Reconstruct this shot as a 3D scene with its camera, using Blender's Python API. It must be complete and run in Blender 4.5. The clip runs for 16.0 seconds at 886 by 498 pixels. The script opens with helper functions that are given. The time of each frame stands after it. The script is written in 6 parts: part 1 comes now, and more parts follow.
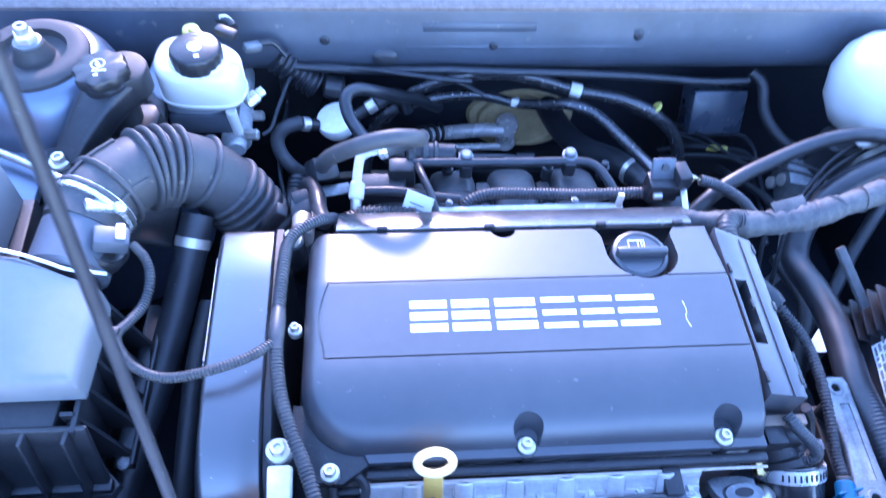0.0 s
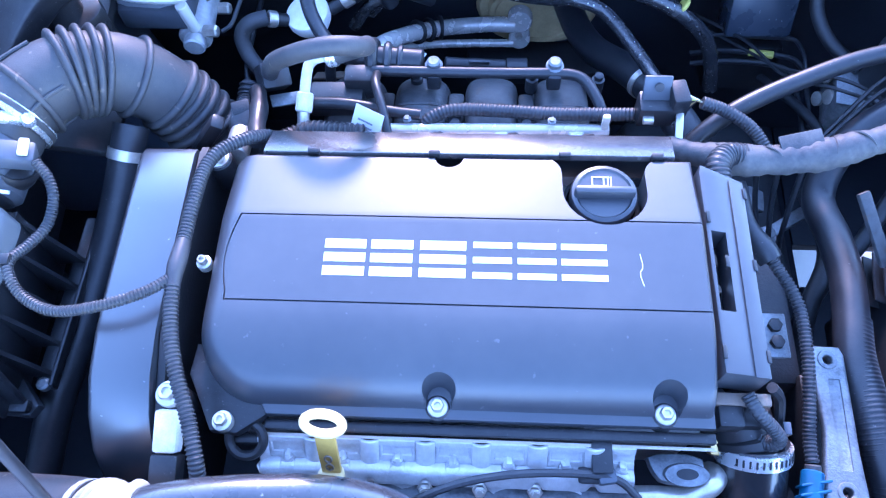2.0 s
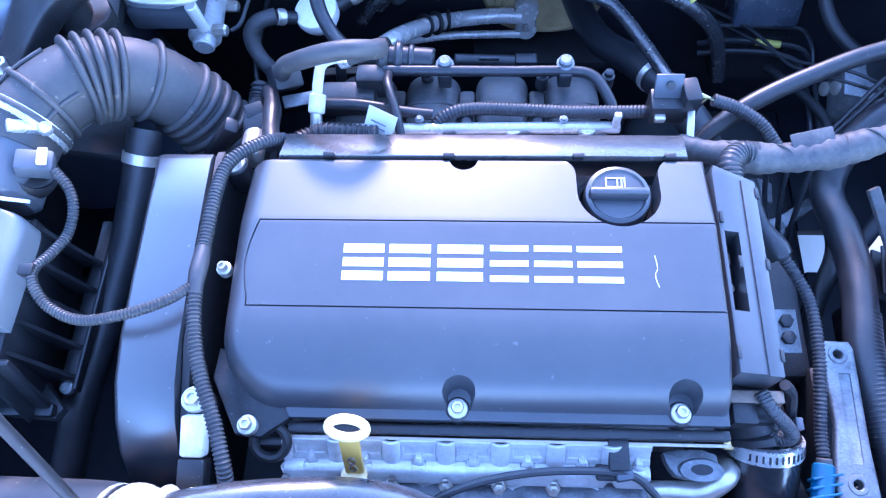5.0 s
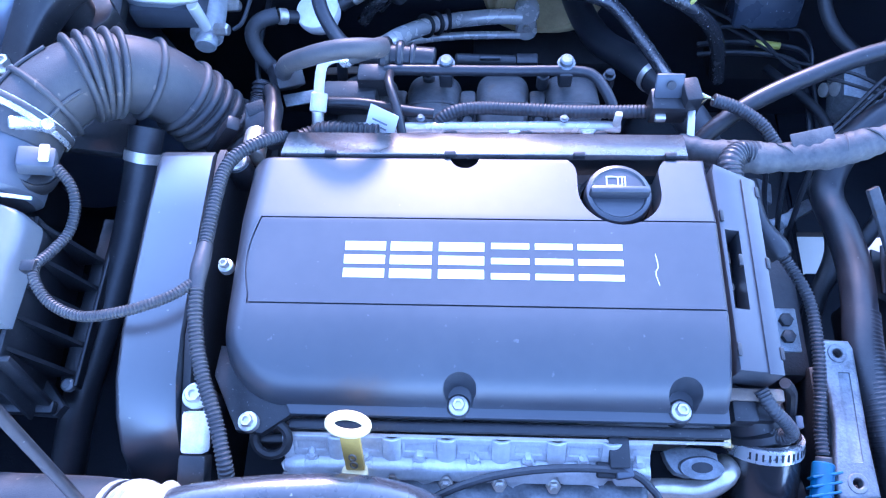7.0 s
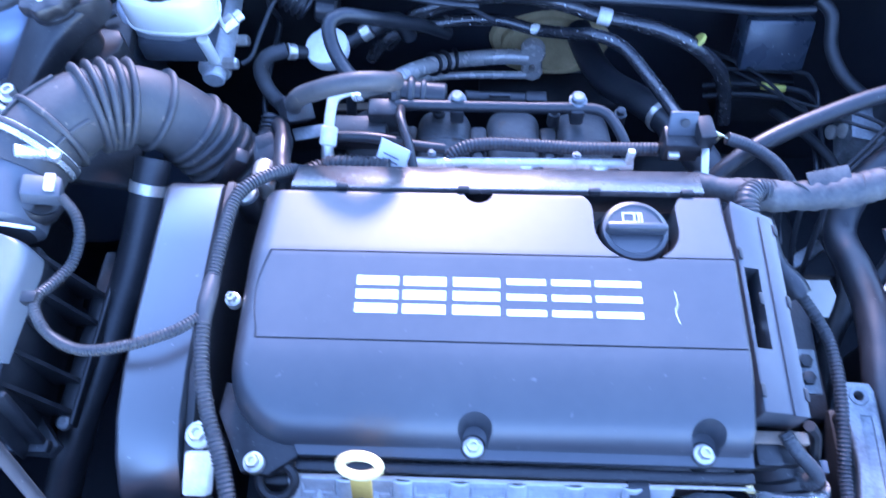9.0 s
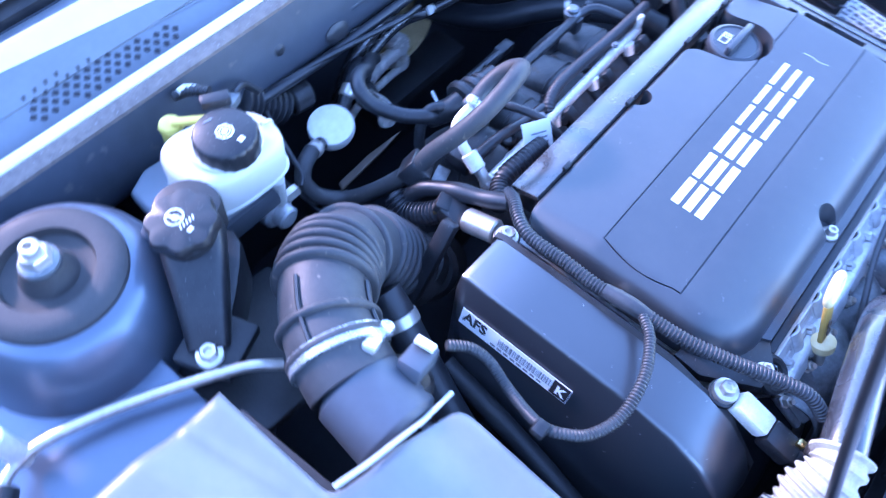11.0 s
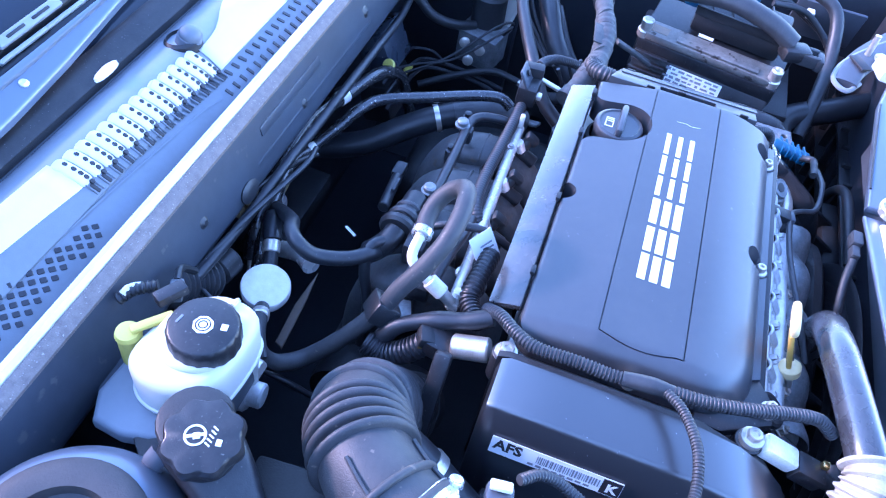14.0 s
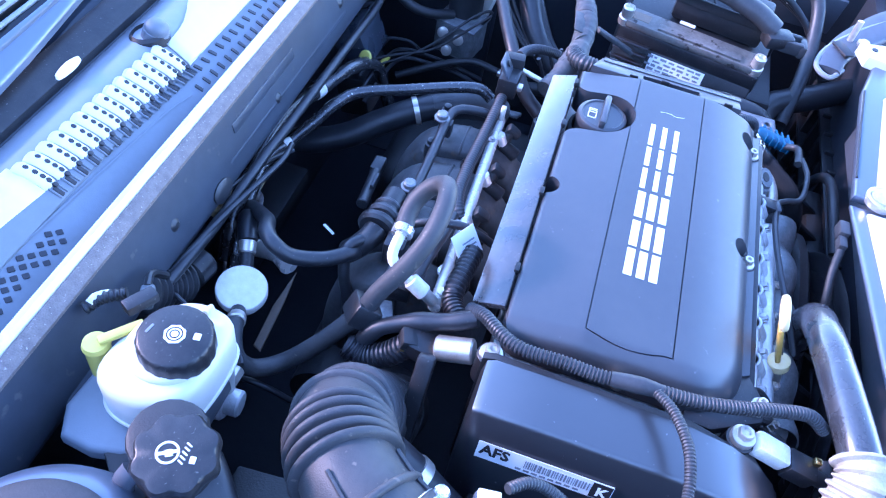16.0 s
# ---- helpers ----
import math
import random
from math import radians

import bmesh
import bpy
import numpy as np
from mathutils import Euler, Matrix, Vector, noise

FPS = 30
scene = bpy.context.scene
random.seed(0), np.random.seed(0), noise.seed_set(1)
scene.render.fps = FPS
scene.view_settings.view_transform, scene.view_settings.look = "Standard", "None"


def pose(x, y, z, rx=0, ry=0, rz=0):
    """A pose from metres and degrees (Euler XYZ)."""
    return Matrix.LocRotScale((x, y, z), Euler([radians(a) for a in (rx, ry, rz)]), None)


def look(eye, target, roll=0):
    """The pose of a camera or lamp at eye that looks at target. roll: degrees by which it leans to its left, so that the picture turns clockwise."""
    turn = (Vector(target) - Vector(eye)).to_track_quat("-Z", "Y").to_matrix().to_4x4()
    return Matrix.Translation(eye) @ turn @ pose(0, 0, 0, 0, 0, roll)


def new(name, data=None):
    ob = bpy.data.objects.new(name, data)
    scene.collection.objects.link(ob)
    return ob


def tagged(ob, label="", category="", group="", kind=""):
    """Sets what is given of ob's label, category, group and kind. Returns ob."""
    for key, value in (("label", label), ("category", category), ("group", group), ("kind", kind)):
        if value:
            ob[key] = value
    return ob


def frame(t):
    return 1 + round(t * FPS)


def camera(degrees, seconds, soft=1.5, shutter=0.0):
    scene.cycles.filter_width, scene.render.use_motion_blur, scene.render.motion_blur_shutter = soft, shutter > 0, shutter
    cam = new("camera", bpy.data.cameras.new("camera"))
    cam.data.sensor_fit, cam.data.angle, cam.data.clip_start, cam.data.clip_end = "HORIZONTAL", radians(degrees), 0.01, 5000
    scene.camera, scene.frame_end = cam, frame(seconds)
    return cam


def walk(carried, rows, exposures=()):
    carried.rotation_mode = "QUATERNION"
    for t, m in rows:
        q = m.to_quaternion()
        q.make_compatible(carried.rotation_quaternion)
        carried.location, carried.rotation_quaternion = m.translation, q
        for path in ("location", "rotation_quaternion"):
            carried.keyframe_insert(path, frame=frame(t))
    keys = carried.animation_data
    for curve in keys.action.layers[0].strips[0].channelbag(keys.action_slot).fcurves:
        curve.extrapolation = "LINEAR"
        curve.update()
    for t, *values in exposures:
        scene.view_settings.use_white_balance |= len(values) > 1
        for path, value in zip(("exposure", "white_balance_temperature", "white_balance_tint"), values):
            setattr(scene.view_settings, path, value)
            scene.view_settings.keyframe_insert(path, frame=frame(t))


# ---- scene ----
cam = camera(61.3, 16.0, soft=1.15, shutter=0.5)
PATH = [
    (0, (-0.132, -0.32, 0.57), (0.021, 0.835, -1.056), 4.8),
    (0.5, (-0.054, -0.292, 0.545), (-0.063, 0.731, -1.174), -3.6),
    (1, (-0.04, -0.273, 0.528), (-0.106, 0.722, -1.206), -5.2),
    (1.5, (0.015, -0.258, 0.525), (-0.107, 0.667, -1.244), -5.0),
    (2, (0.012, -0.236, 0.531), (-0.089, 0.636, -1.266), -4.6),
    (2.5, (0.012, -0.23, 0.551), (-0.092, 0.636, -1.249), -5.7),
    (3, (0.008, -0.226, 0.565), (-0.097, 0.629, -1.24), -5.8),
    (3.5, (0.003, -0.22, 0.553), (-0.08, 0.616, -1.262), -4.8),
    (4, (-0.002, -0.22, 0.549), (-0.094, 0.598, -1.274), -5.3),
    (6.5, (-0.004, -0.222, 0.547), (-0.101, 0.592, -1.278), -5.5),
    (7, (-0.005, -0.225, 0.548), (-0.097, 0.598, -1.273), -5.0),
    (7.5, (-0.005, -0.228, 0.547), (-0.105, 0.591, -1.274), -5.3),
    (8, (-0.007, -0.229, 0.545), (-0.097, 0.593, -1.276), -4.2),
    (8.5, (-0.005, -0.232, 0.544), (-0.087, 0.597, -1.273), -3.6),
    (9, (-0.025, -0.226, 0.533), (-0.092, 0.703, -1.237), -2.4),
    (9.5, (-0.172, -0.249, 0.551), (-0.192, 0.771, -1.169), -2.8),
    (9.7, (-0.243, -0.26, 0.552), (-0.223, 0.741, -1.179), -5.3),
    (11.8, (-0.59, 0.106, 0.503), (0.577, 0.352, -1.103), 13.6),
    (12, (-0.588, 0.113, 0.504), (0.607, 0.37, -1.079), 12.7),
    (12.5, (-0.595, 0.125, 0.511), (0.648, 0.312, -1.045), 12.9),
    (13, (-0.599, 0.125, 0.514), (0.676, 0.331, -1.013), 12.9),
    (13.5, (-0.599, 0.126, 0.515), (0.698, 0.354, -0.991), 11.9),
    (14, (-0.594, 0.125, 0.514), (0.692, 0.353, -1.001), 11.8),
    (14.5, (-0.591, 0.124, 0.513), (0.694, 0.337, -1.005), 12.0),
    (15, (-0.586, 0.125, 0.511), (0.701, 0.321, -1.007), 12.2),
    (15.5, (-0.581, 0.126, 0.507), (0.702, 0.308, -1.016), 12.4),
    (16, (-0.574, 0.13, 0.504), (0.705, 0.302, -1.023), 12.6),
]
walk(cam, [(t, look(e, g, r)) for t, e, g, r in PATH], [(0, 3.51, 4980, 25), (9.7, 3.51, 4980, 25), (11.8, 3.24, 4980, 26), (16, 3.24, 4980, 26)])

# ---- light: open sky, with a low, warm, slightly veiled sun behind the car ----
world = bpy.data.worlds.new("sky")
scene.world = world
world.use_nodes = True
wn = world.node_tree.nodes
sky = wn.new("ShaderNodeTexSky")
sky.sky_type, sky.sun_disc = "NISHITA", False
sky.dust_density, sky.air_density = 0.25, 1.0
sky.sun_elevation, sky.sun_rotation = radians(22), radians(-3)
wn["Background"].inputs["Strength"].default_value = 0.15
world.node_tree.links.new(sky.outputs["Color"], wn["Background"].inputs["Color"])
sun = new("sun", bpy.data.lights.new("sun", "SUN"))
sun.data.energy, sun.data.angle, sun.data.color = 0.72, radians(7), (1.0, 0.73, 0.70)
sun.matrix_world = look((-0.05, 1.0, 0.40), (0, 0, 0))


# ---- materials ----
def mat(name, base, rough=0.5, metal=0.0, other=None, scale=60.0, mix=0.35, bump=0.15, bscale=500.0, rvar=0.12, coat=0.0, spec=0.5, coat_ior=1.5, speck=None):
    """A surface whose colour wanders between base and other at two scales, with fine relief and uneven gloss."""
    m = bpy.data.materials.new(name)
    m.use_nodes = True
    n, l = m.node_tree.nodes, m.node_tree.links
    p = n["Principled BSDF"]
    geo = n.new("ShaderNodeNewGeometry")
    other = other or tuple(c * 0.7 for c in base)
    big, fine, grain = (n.new("ShaderNodeTexNoise") for _ in range(3))
    for node, s, d in ((big, scale, 4), (fine, scale * 6, 3), (grain, bscale, 2)):
        node.inputs["Scale"].default_value, node.inputs["Detail"].default_value = s, d
        l.new(geo.outputs["Position"], node.inputs["Vector"])
    add = n.new("ShaderNodeMath")
    add.operation = "MULTIPLY_ADD"
    l.new(fine.outputs["Fac"], add.inputs[0])
    add.inputs[1].default_value = 0.5
    l.new(big.outputs["Fac"], add.inputs[2])
    ramp = n.new("ShaderNodeMapRange")
    ramp.inputs["From Min"].default_value, ramp.inputs["From Max"].default_value = 0.5, 1.05
    ramp.inputs["To Max"].default_value = mix * 2
    l.new(add.outputs[0], ramp.inputs["Value"])
    cm = n.new("ShaderNodeMix")
    cm.data_type = "RGBA"
    cm.inputs["A"].default_value, cm.inputs["B"].default_value = (*base, 1), (*other, 1)
    l.new(ramp.outputs[0], cm.inputs["Factor"])
    out = cm.outputs["Result"]
    if speck:
        sp = n.new("ShaderNodeTexNoise")
        sp.inputs["Scale"].default_value, sp.inputs["Detail"].default_value = speck[1], 5
        l.new(geo.outputs["Position"], sp.inputs["Vector"])
        sr = n.new("ShaderNodeMapRange")
        sr.inputs["From Min"].default_value, sr.inputs["From Max"].default_value = speck[2], speck[2] + 0.06
        l.new(sp.outputs["Fac"], sr.inputs["Value"])
        sm = n.new("ShaderNodeMix")
        sm.data_type = "RGBA"
        sm.inputs["B"].default_value = (*speck[0], 1)
        l.new(out, sm.inputs["A"])
        l.new(sr.outputs[0], sm.inputs["Factor"])
        out = sm.outputs["Result"]
    l.new(out, p.inputs["Base Color"])
    rm = n.new("ShaderNodeMapRange")
    rm.inputs["To Min"].default_value, rm.inputs["To Max"].default_value = max(rough - rvar, 0.02), rough + rvar
    l.new(big.outputs["Fac"], rm.inputs["Value"])
    l.new(rm.outputs[0], p.inputs["Roughness"])
    p.inputs["Metallic"].default_value = metal
    p.inputs["Specular IOR Level"].default_value = spec
    p.inputs["Coat Weight"].default_value = coat
    p.inputs["Coat IOR"].default_value, p.inputs["Coat Roughness"].default_value = coat_ior, max(rough - 0.03, 0.03)
    if bump:
        b = n.new("ShaderNodeBump")
        b.inputs["Strength"].default_value, b.inputs["Distance"].default_value = bump, 0.001
        l.new(grain.outputs["Fac"], b.inputs["Height"])
        l.new(b.outputs["Normal"], p.inputs["Normal"])
    return m


M_COVER = mat("satin_black_plastic", (0.034, 0.037, 0.045), 0.41, other=(0.052, 0.054, 0.060), scale=14, bump=0.06, bscale=1500, rvar=0.06, spec=0.6, coat=0.45, coat_ior=1.5, speck=((0.095, 0.095, 0.105), 160, 0.70))
M_TIMING = mat("dusty_timing_plastic", (0.020, 0.022, 0.027), 0.30, other=(0.026, 0.028, 0.033), scale=18, bump=0.05, bscale=1300, rvar=0.07, spec=0.8, coat=1.0, coat_ior=1.65, speck=((0.32, 0.32, 0.33), 150, 0.71))
M_STRIP = mat("dusty_satin_plastic", (0.03, 0.03, 0.034), 0.24, other=(0.09, 0.075, 0.065), scale=40, bump=0.04, bscale=1200, spec=1.0, coat=0.4, speck=((0.10, 0.075, 0.06), 90, 0.66))
M_BLACK = mat("black_plastic", (0.0105, 0.011, 0.0135), 0.38, other=(0.032, 0.032, 0.034), scale=50, bump=0.14, bscale=900, spec=0.5, speck=((0.11, 0.105, 0.10), 420, 0.665))
M_DARK = mat("grimy_black_plastic", (0.0105, 0.011, 0.0135), 0.52, other=(0.032, 0.032, 0.033), scale=35, bump=0.3, bscale=500)
M_RUBBER = mat("black_rubber", (0.012, 0.0128, 0.016), 0.40, other=(0.032, 0.033, 0.037), scale=45, bump=0.08, bscale=700, spec=0.55, speck=((0.10, 0.10, 0.10), 300, 0.70))
M_BELLOW = mat("dusty_grey_rubber", (0.040, 0.041, 0.045), 0.52, other=(0.080, 0.077, 0.075), scale=30, bump=0.25, bscale=800, spec=0.4, speck=((0.14, 0.12, 0.10), 140, 0.66))
M_GLOSSY = mat("glossy_black_rubber", (0.014, 0.014, 0.017), 0.2, other=(0.03, 0.03, 0.03), scale=40, bump=0.05, bscale=400, rvar=0.08, spec=0.9, coat=0.3)
M_CONDUIT = mat("grey_black_conduit", (0.026, 0.0275, 0.032), 0.44, other=(0.060, 0.060, 0.062), scale=60, bump=0.1, spec=0.5)
M_TAPE = mat("dusty_cloth_tape", (0.040, 0.041, 0.046), 0.62, other=(0.115, 0.108, 0.10), scale=40, mix=0.5, bump=0.25, bscale=600)
M_WRAP = mat("frayed_white_cloth", (0.50, 0.46, 0.39), 0.85, other=(0.24, 0.21, 0.17), scale=90, bump=0.7, bscale=900)
M_RADHOSE = mat("scuffed_radiator_hose", (0.022, 0.023, 0.027), 0.26, other=(0.06, 0.06, 0.063), scale=30, bump=0.08, bscale=500, rvar=0.10, spec=0.9, coat=0.35, speck=((0.22, 0.21, 0.2), 260, 0.70))
M_STEEL = mat("zinc_plated_steel", (0.74, 0.70, 0.64), 0.34, 0.75, other=(0.48, 0.43, 0.36), scale=120, bump=0.05)
M_CHROME = mat("bright_band_steel", (0.75, 0.75, 0.75), 0.28, 0.75, scale=150, bump=0.03, mix=0.15)
M_ALU = mat("cast_aluminium", (0.66, 0.66, 0.66), 0.40, 0.3, other=(0.34, 0.33, 0.32), scale=45, bump=0.35, bscale=600)
M_CAST = mat("weathered_cast_alloy", (0.26, 0.27, 0.28), 0.45, 0.5, other=(0.11, 0.115, 0.12), scale=60, mix=0.5, bump=0.5, bscale=500)
M_GASKET = mat("tan_gasket", (0.60, 0.54, 0.46), 0.6, other=(0.4, 0.34, 0.28), scale=90)
M_PAINT = mat("silver_blue_paint", (0.15, 0.175, 0.225), 0.34, 0.55, other=(0.13, 0.15, 0.19), scale=20, mix=0.2, bump=0.03, coat=0.5)
M_PRIMER = mat("dusty_body_paint", (0.085, 0.095, 0.115), 0.5, 0.1, other=(0.06, 0.064, 0.075), scale=18, bump=0.08)
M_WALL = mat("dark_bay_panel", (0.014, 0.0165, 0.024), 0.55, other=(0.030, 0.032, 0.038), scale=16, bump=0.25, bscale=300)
M_WHITE = mat("white_reservoir_plastic", (0.64, 0.625, 0.575), 0.38, other=(0.58, 0.55, 0.47), scale=18, mix=0.25, bump=0.04)
M_NYLON = mat("white_nylon", (0.86, 0.82, 0.73), 0.45, other=(0.5, 0.47, 0.42), scale=110, bump=0.08)
M_INK = mat("white_print", (0.82, 0.82, 0.82), 0.5, other=(0.72, 0.72, 0.7), scale=120, mix=0.15, bump=0.02)
M_LABEL = mat("white_paper_label", (0.78, 0.79, 0.8), 0.45, other=(0.68, 0.68, 0.68), scale=60, mix=0.2, bump=0.03)
M_BLACKINK = mat("black_print", (0.02, 0.02, 0.025), 0.5, bump=0.0)
M_GREYINK = mat("grey_print", (0.22, 0.23, 0.26), 0.5, bump=0.0)
M_YELLOW = mat("pale_yellow_plastic", (0.62, 0.56, 0.10), 0.42, other=(0.5, 0.45, 0.12), scale=50, bump=0.04)
M_DIP = mat("ivory_yellow_plastic", (0.80, 0.66, 0.36), 0.42, other=(0.66, 0.46, 0.14), scale=40, bump=0.05)
M_DIPSTEM = mat("amber_plastic", (0.62, 0.40, 0.09), 0.45, other=(0.45, 0.28, 0.06), scale=60, bump=0.05)
M_BLUE = mat("blue_plastic", (0.015, 0.105, 0.21), 0.4, other=(0.01, 0.06, 0.12), scale=70, bump=0.05)
M_FOAM = mat("tan_foam", (0.55, 0.44, 0.23), 0.85, other=(0.34, 0.26, 0.13), scale=50, bump=0.6, bscale=350)
M_DISC = mat("pale_zinc_disc", (0.84, 0.81, 0.76), 0.42, 0.1, other=(0.62, 0.58, 0.52), scale=130, mix=0.3, bump=0.08)
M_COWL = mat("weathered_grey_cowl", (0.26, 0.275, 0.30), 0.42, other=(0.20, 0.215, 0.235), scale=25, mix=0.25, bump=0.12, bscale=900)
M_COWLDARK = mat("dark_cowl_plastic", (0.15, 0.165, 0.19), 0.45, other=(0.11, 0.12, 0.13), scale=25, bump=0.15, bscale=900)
M_COWLPALE = mat("pale_cowl_plastic", (0.66, 0.64, 0.61), 0.5, other=(0.60, 0.57, 0.53), scale=30, mix=0.3, bump=0.12, bscale=900)
M_SPATTER = mat("spattered_black_pipe", (0.020, 0.020, 0.024), 0.24, other=(0.05, 0.048, 0.046), scale=60, bump=0.08, spec=0.8, coat=0.2, speck=((0.55, 0.54, 0.52), 330, 0.66))
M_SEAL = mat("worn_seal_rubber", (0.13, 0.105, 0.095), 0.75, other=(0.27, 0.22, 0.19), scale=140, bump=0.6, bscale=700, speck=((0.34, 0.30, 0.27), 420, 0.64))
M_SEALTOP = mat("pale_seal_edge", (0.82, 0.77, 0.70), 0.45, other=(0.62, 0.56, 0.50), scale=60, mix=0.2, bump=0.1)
M_GLASS = mat("dark_windscreen_glass", (0.015, 0.02, 0.03), 0.06, other=(0.02, 0.025, 0.035), scale=10, bump=0.0, rvar=0.02)
M_SIDEWALL = mat("dark_side_wall", (0.075, 0.078, 0.085), 0.9, other=(0.05, 0.052, 0.056), scale=2.5, bump=0.4, bscale=60)
M_GROUND = mat("pale_concrete", (0.45, 0.43, 0.40), 0.85, other=(0.34, 0.32, 0.30), scale=4, bump=0.5, bscale=80)
M_PANEL = mat("white_support_panel", (0.60, 0.61, 0.63), 0.35, other=(0.50, 0.51, 0.53), scale=25, mix=0.2, bump=0.04, coat=0.2)
M_BRASS = mat("brass", (0.75, 0.58, 0.25), 0.3, 1.0, bump=0.03)
M_PIPE = mat("bare_aluminium_pipe", (0.78, 0.73, 0.68), 0.26, 0.3, other=(0.54, 0.50, 0.46), scale=70, bump=0.1)
M_DUSTY = mat("dusty_moulded_plastic", (0.028, 0.0285, 0.032), 0.5, other=(0.095, 0.094, 0.094), scale=26, mix=0.5, bump=0.35, bscale=350, speck=((0.06, 0.045, 0.035), 70, 0.62))
M_LID = mat("pale_grey_plastic", (0.15, 0.155, 0.165), 0.38, other=(0.20, 0.198, 0.195), scale=16, bump=0.08, bscale=1300)
M_WET = mat("wet_dark_blue_plastic", (0.040, 0.048, 0.066), 0.28, other=(0.06, 0.07, 0.09), scale=30, bump=0.05, spec=0.7, speck=((0.5, 0.5, 0.5), 240, 0.69))
M_COWLFACE = mat("streaked_dark_paint", (0.066, 0.075, 0.096), 0.42, 0.2, other=(0.044, 0.049, 0.061), scale=12, mix=0.5, bump=0.05, spec=0.5, speck=((0.10, 0.10, 0.105), 60, 0.66))
M_SEAT = mat("dull_brown_rubber", (0.034, 0.033, 0.034), 0.62, other=(0.060, 0.056, 0.054), scale=45, bump=0.2, bscale=600)
M_ECUDUST = mat("dust_caked_alloy", (0.115, 0.108, 0.10), 0.62, 0.2, other=(0.23, 0.21, 0.185), scale=28, mix=0.5, bump=0.5, bscale=300, speck=((0.05, 0.042, 0.036), 80, 0.60))
M_RUST = mat("rusty_bracket", (0.20, 0.16, 0.13), 0.7, 0.3, other=(0.30, 0.22, 0.15), scale=80, bump=0.5, bscale=500)


# ---- builders ----
def mesh_of(verts, faces, name="m"):
    me = bpy.data.meshes.new(name)
    me.from_pydata([tuple(v) for v in verts], [], faces)
    return me


def link(name, me, material, parent=None, label="", flat=False):
    """One mesh object; smooth shaded by angle unless flat."""
    if isinstance(me, bmesh.types.BMesh):
        bm, me = me, bpy.data.meshes.new(name)
        bmesh.ops.recalc_face_normals(bm, faces=bm.faces[:])
        bm.to_mesh(me)
        bm.free()
    me.materials.clear()
    me.materials.append(material)
    if not flat:
        me.shade_smooth()
        me.set_sharp_from_angle(angle=radians(38))
    ob = new(name, me)
    if parent:
        ob.parent = parent
    if label:
        tagged(ob, label)
    return ob


part = link


def thing(name, label, category, group="", kind=""):
    return tagged(new(name), label, category, group, kind)


def curve(pts, step=0.004):
    """A smooth line through pts, as evenly spaced points."""
    P = [Vector(p) for p in pts]
    P = [2 * P[0] - P[1]] + P + [2 * P[-1] - P[-2]]
    fine = []
    for a, b, c, d in zip(P, P[1:], P[2:], P[3:]):
        for i in range(24):
            t = i / 24
            fine.append(0.5 * ((2 * b) + (c - a) * t + (2 * a - 5 * b + 4 * c - d) * t * t + (3 * b - a - 3 * c + d) * t ** 3))
    fine.append(P[-2])
    s = np.concatenate([[0], np.cumsum([(q - p).length for p, q in zip(fine, fine[1:])])])
    n = max(2, int(s[-1] / step) + 1)
    A = np.array(fine)
    at = np.linspace(0, s[-1], n)
    return np.stack([np.interp(at, s, A[:, k]) for k in range(3)], 1), at


def tube(pts, r, seg=14, step=0.005, ribs=None, sag=0.0, flat=1.0, rfun=None, square=2.0):
    """A closed round tube along pts; square: above 2 the section grows boxy. ribs: (pitch, depth). sag: uneven girth. flat: height against width. rfun: radius factor along 0..1."""
    if ribs:
        step = ribs[0] / 4
    line, at = curve(pts, step)
    n = len(line)
    tang = np.gradient(line, axis=0)
    tang /= np.linalg.norm(tang, axis=1)[:, None] + 1e-12
    up = np.array([0, 0, 1.0]) if abs(tang[0][2]) < 0.9 else np.array([0, 1.0, 0])
    verts, faces = [], []
    ang = np.linspace(0, 2 * np.pi, seg, endpoint=False)
    for i in range(n):
        t = tang[i]
        up = up - t * (up @ t)
        up /= np.linalg.norm(up)
        side = np.cross(t, up)
        rr = r * (rfun(i / (n - 1)) if rfun else 1.0)
        if ribs:
            rr += ribs[1] * (0.5 if (i % 4) in (1, 2) else -0.5)
        if sag:
            rr *= 1 + sag * noise.noise(Vector(line[i]) * 45)
        verts += [line[i] + rr * (math.copysign(abs(math.cos(a)) ** (2 / square), math.cos(a)) * side + flat * math.copysign(abs(math.sin(a)) ** (2 / square), math.sin(a)) * up) for a in ang]
    for i in range(n - 1):
        for k in range(seg):
            k2 = (k + 1) % seg
            faces.append((i * seg + k, i * seg + k2, (i + 1) * seg + k2, (i + 1) * seg + k))
    faces.append(tuple(range(seg - 1, -1, -1)))
    faces.append(tuple(range((n - 1) * seg, n * seg)))
    return mesh_of(verts, faces)


def box(sx, sy, sz, bev=0.002, seg=2, at=(0, 0, 0), turn=(0, 0, 0)):
    """A bevelled block in a bmesh."""
    bm = bmesh.new()
    bmesh.ops.create_cube(bm, size=1)
    bmesh.ops.scale(bm, vec=(sx, sy, sz), verts=bm.verts)
    if bev:
        bmesh.ops.bevel(bm, geom=bm.edges[:], offset=min(bev, 0.45 * min(sx, sy, sz)), segments=seg, affect="EDGES", profile=0.5)
    bmesh.ops.transform(bm, matrix=pose(*at, *turn), verts=bm.verts)
    return bm


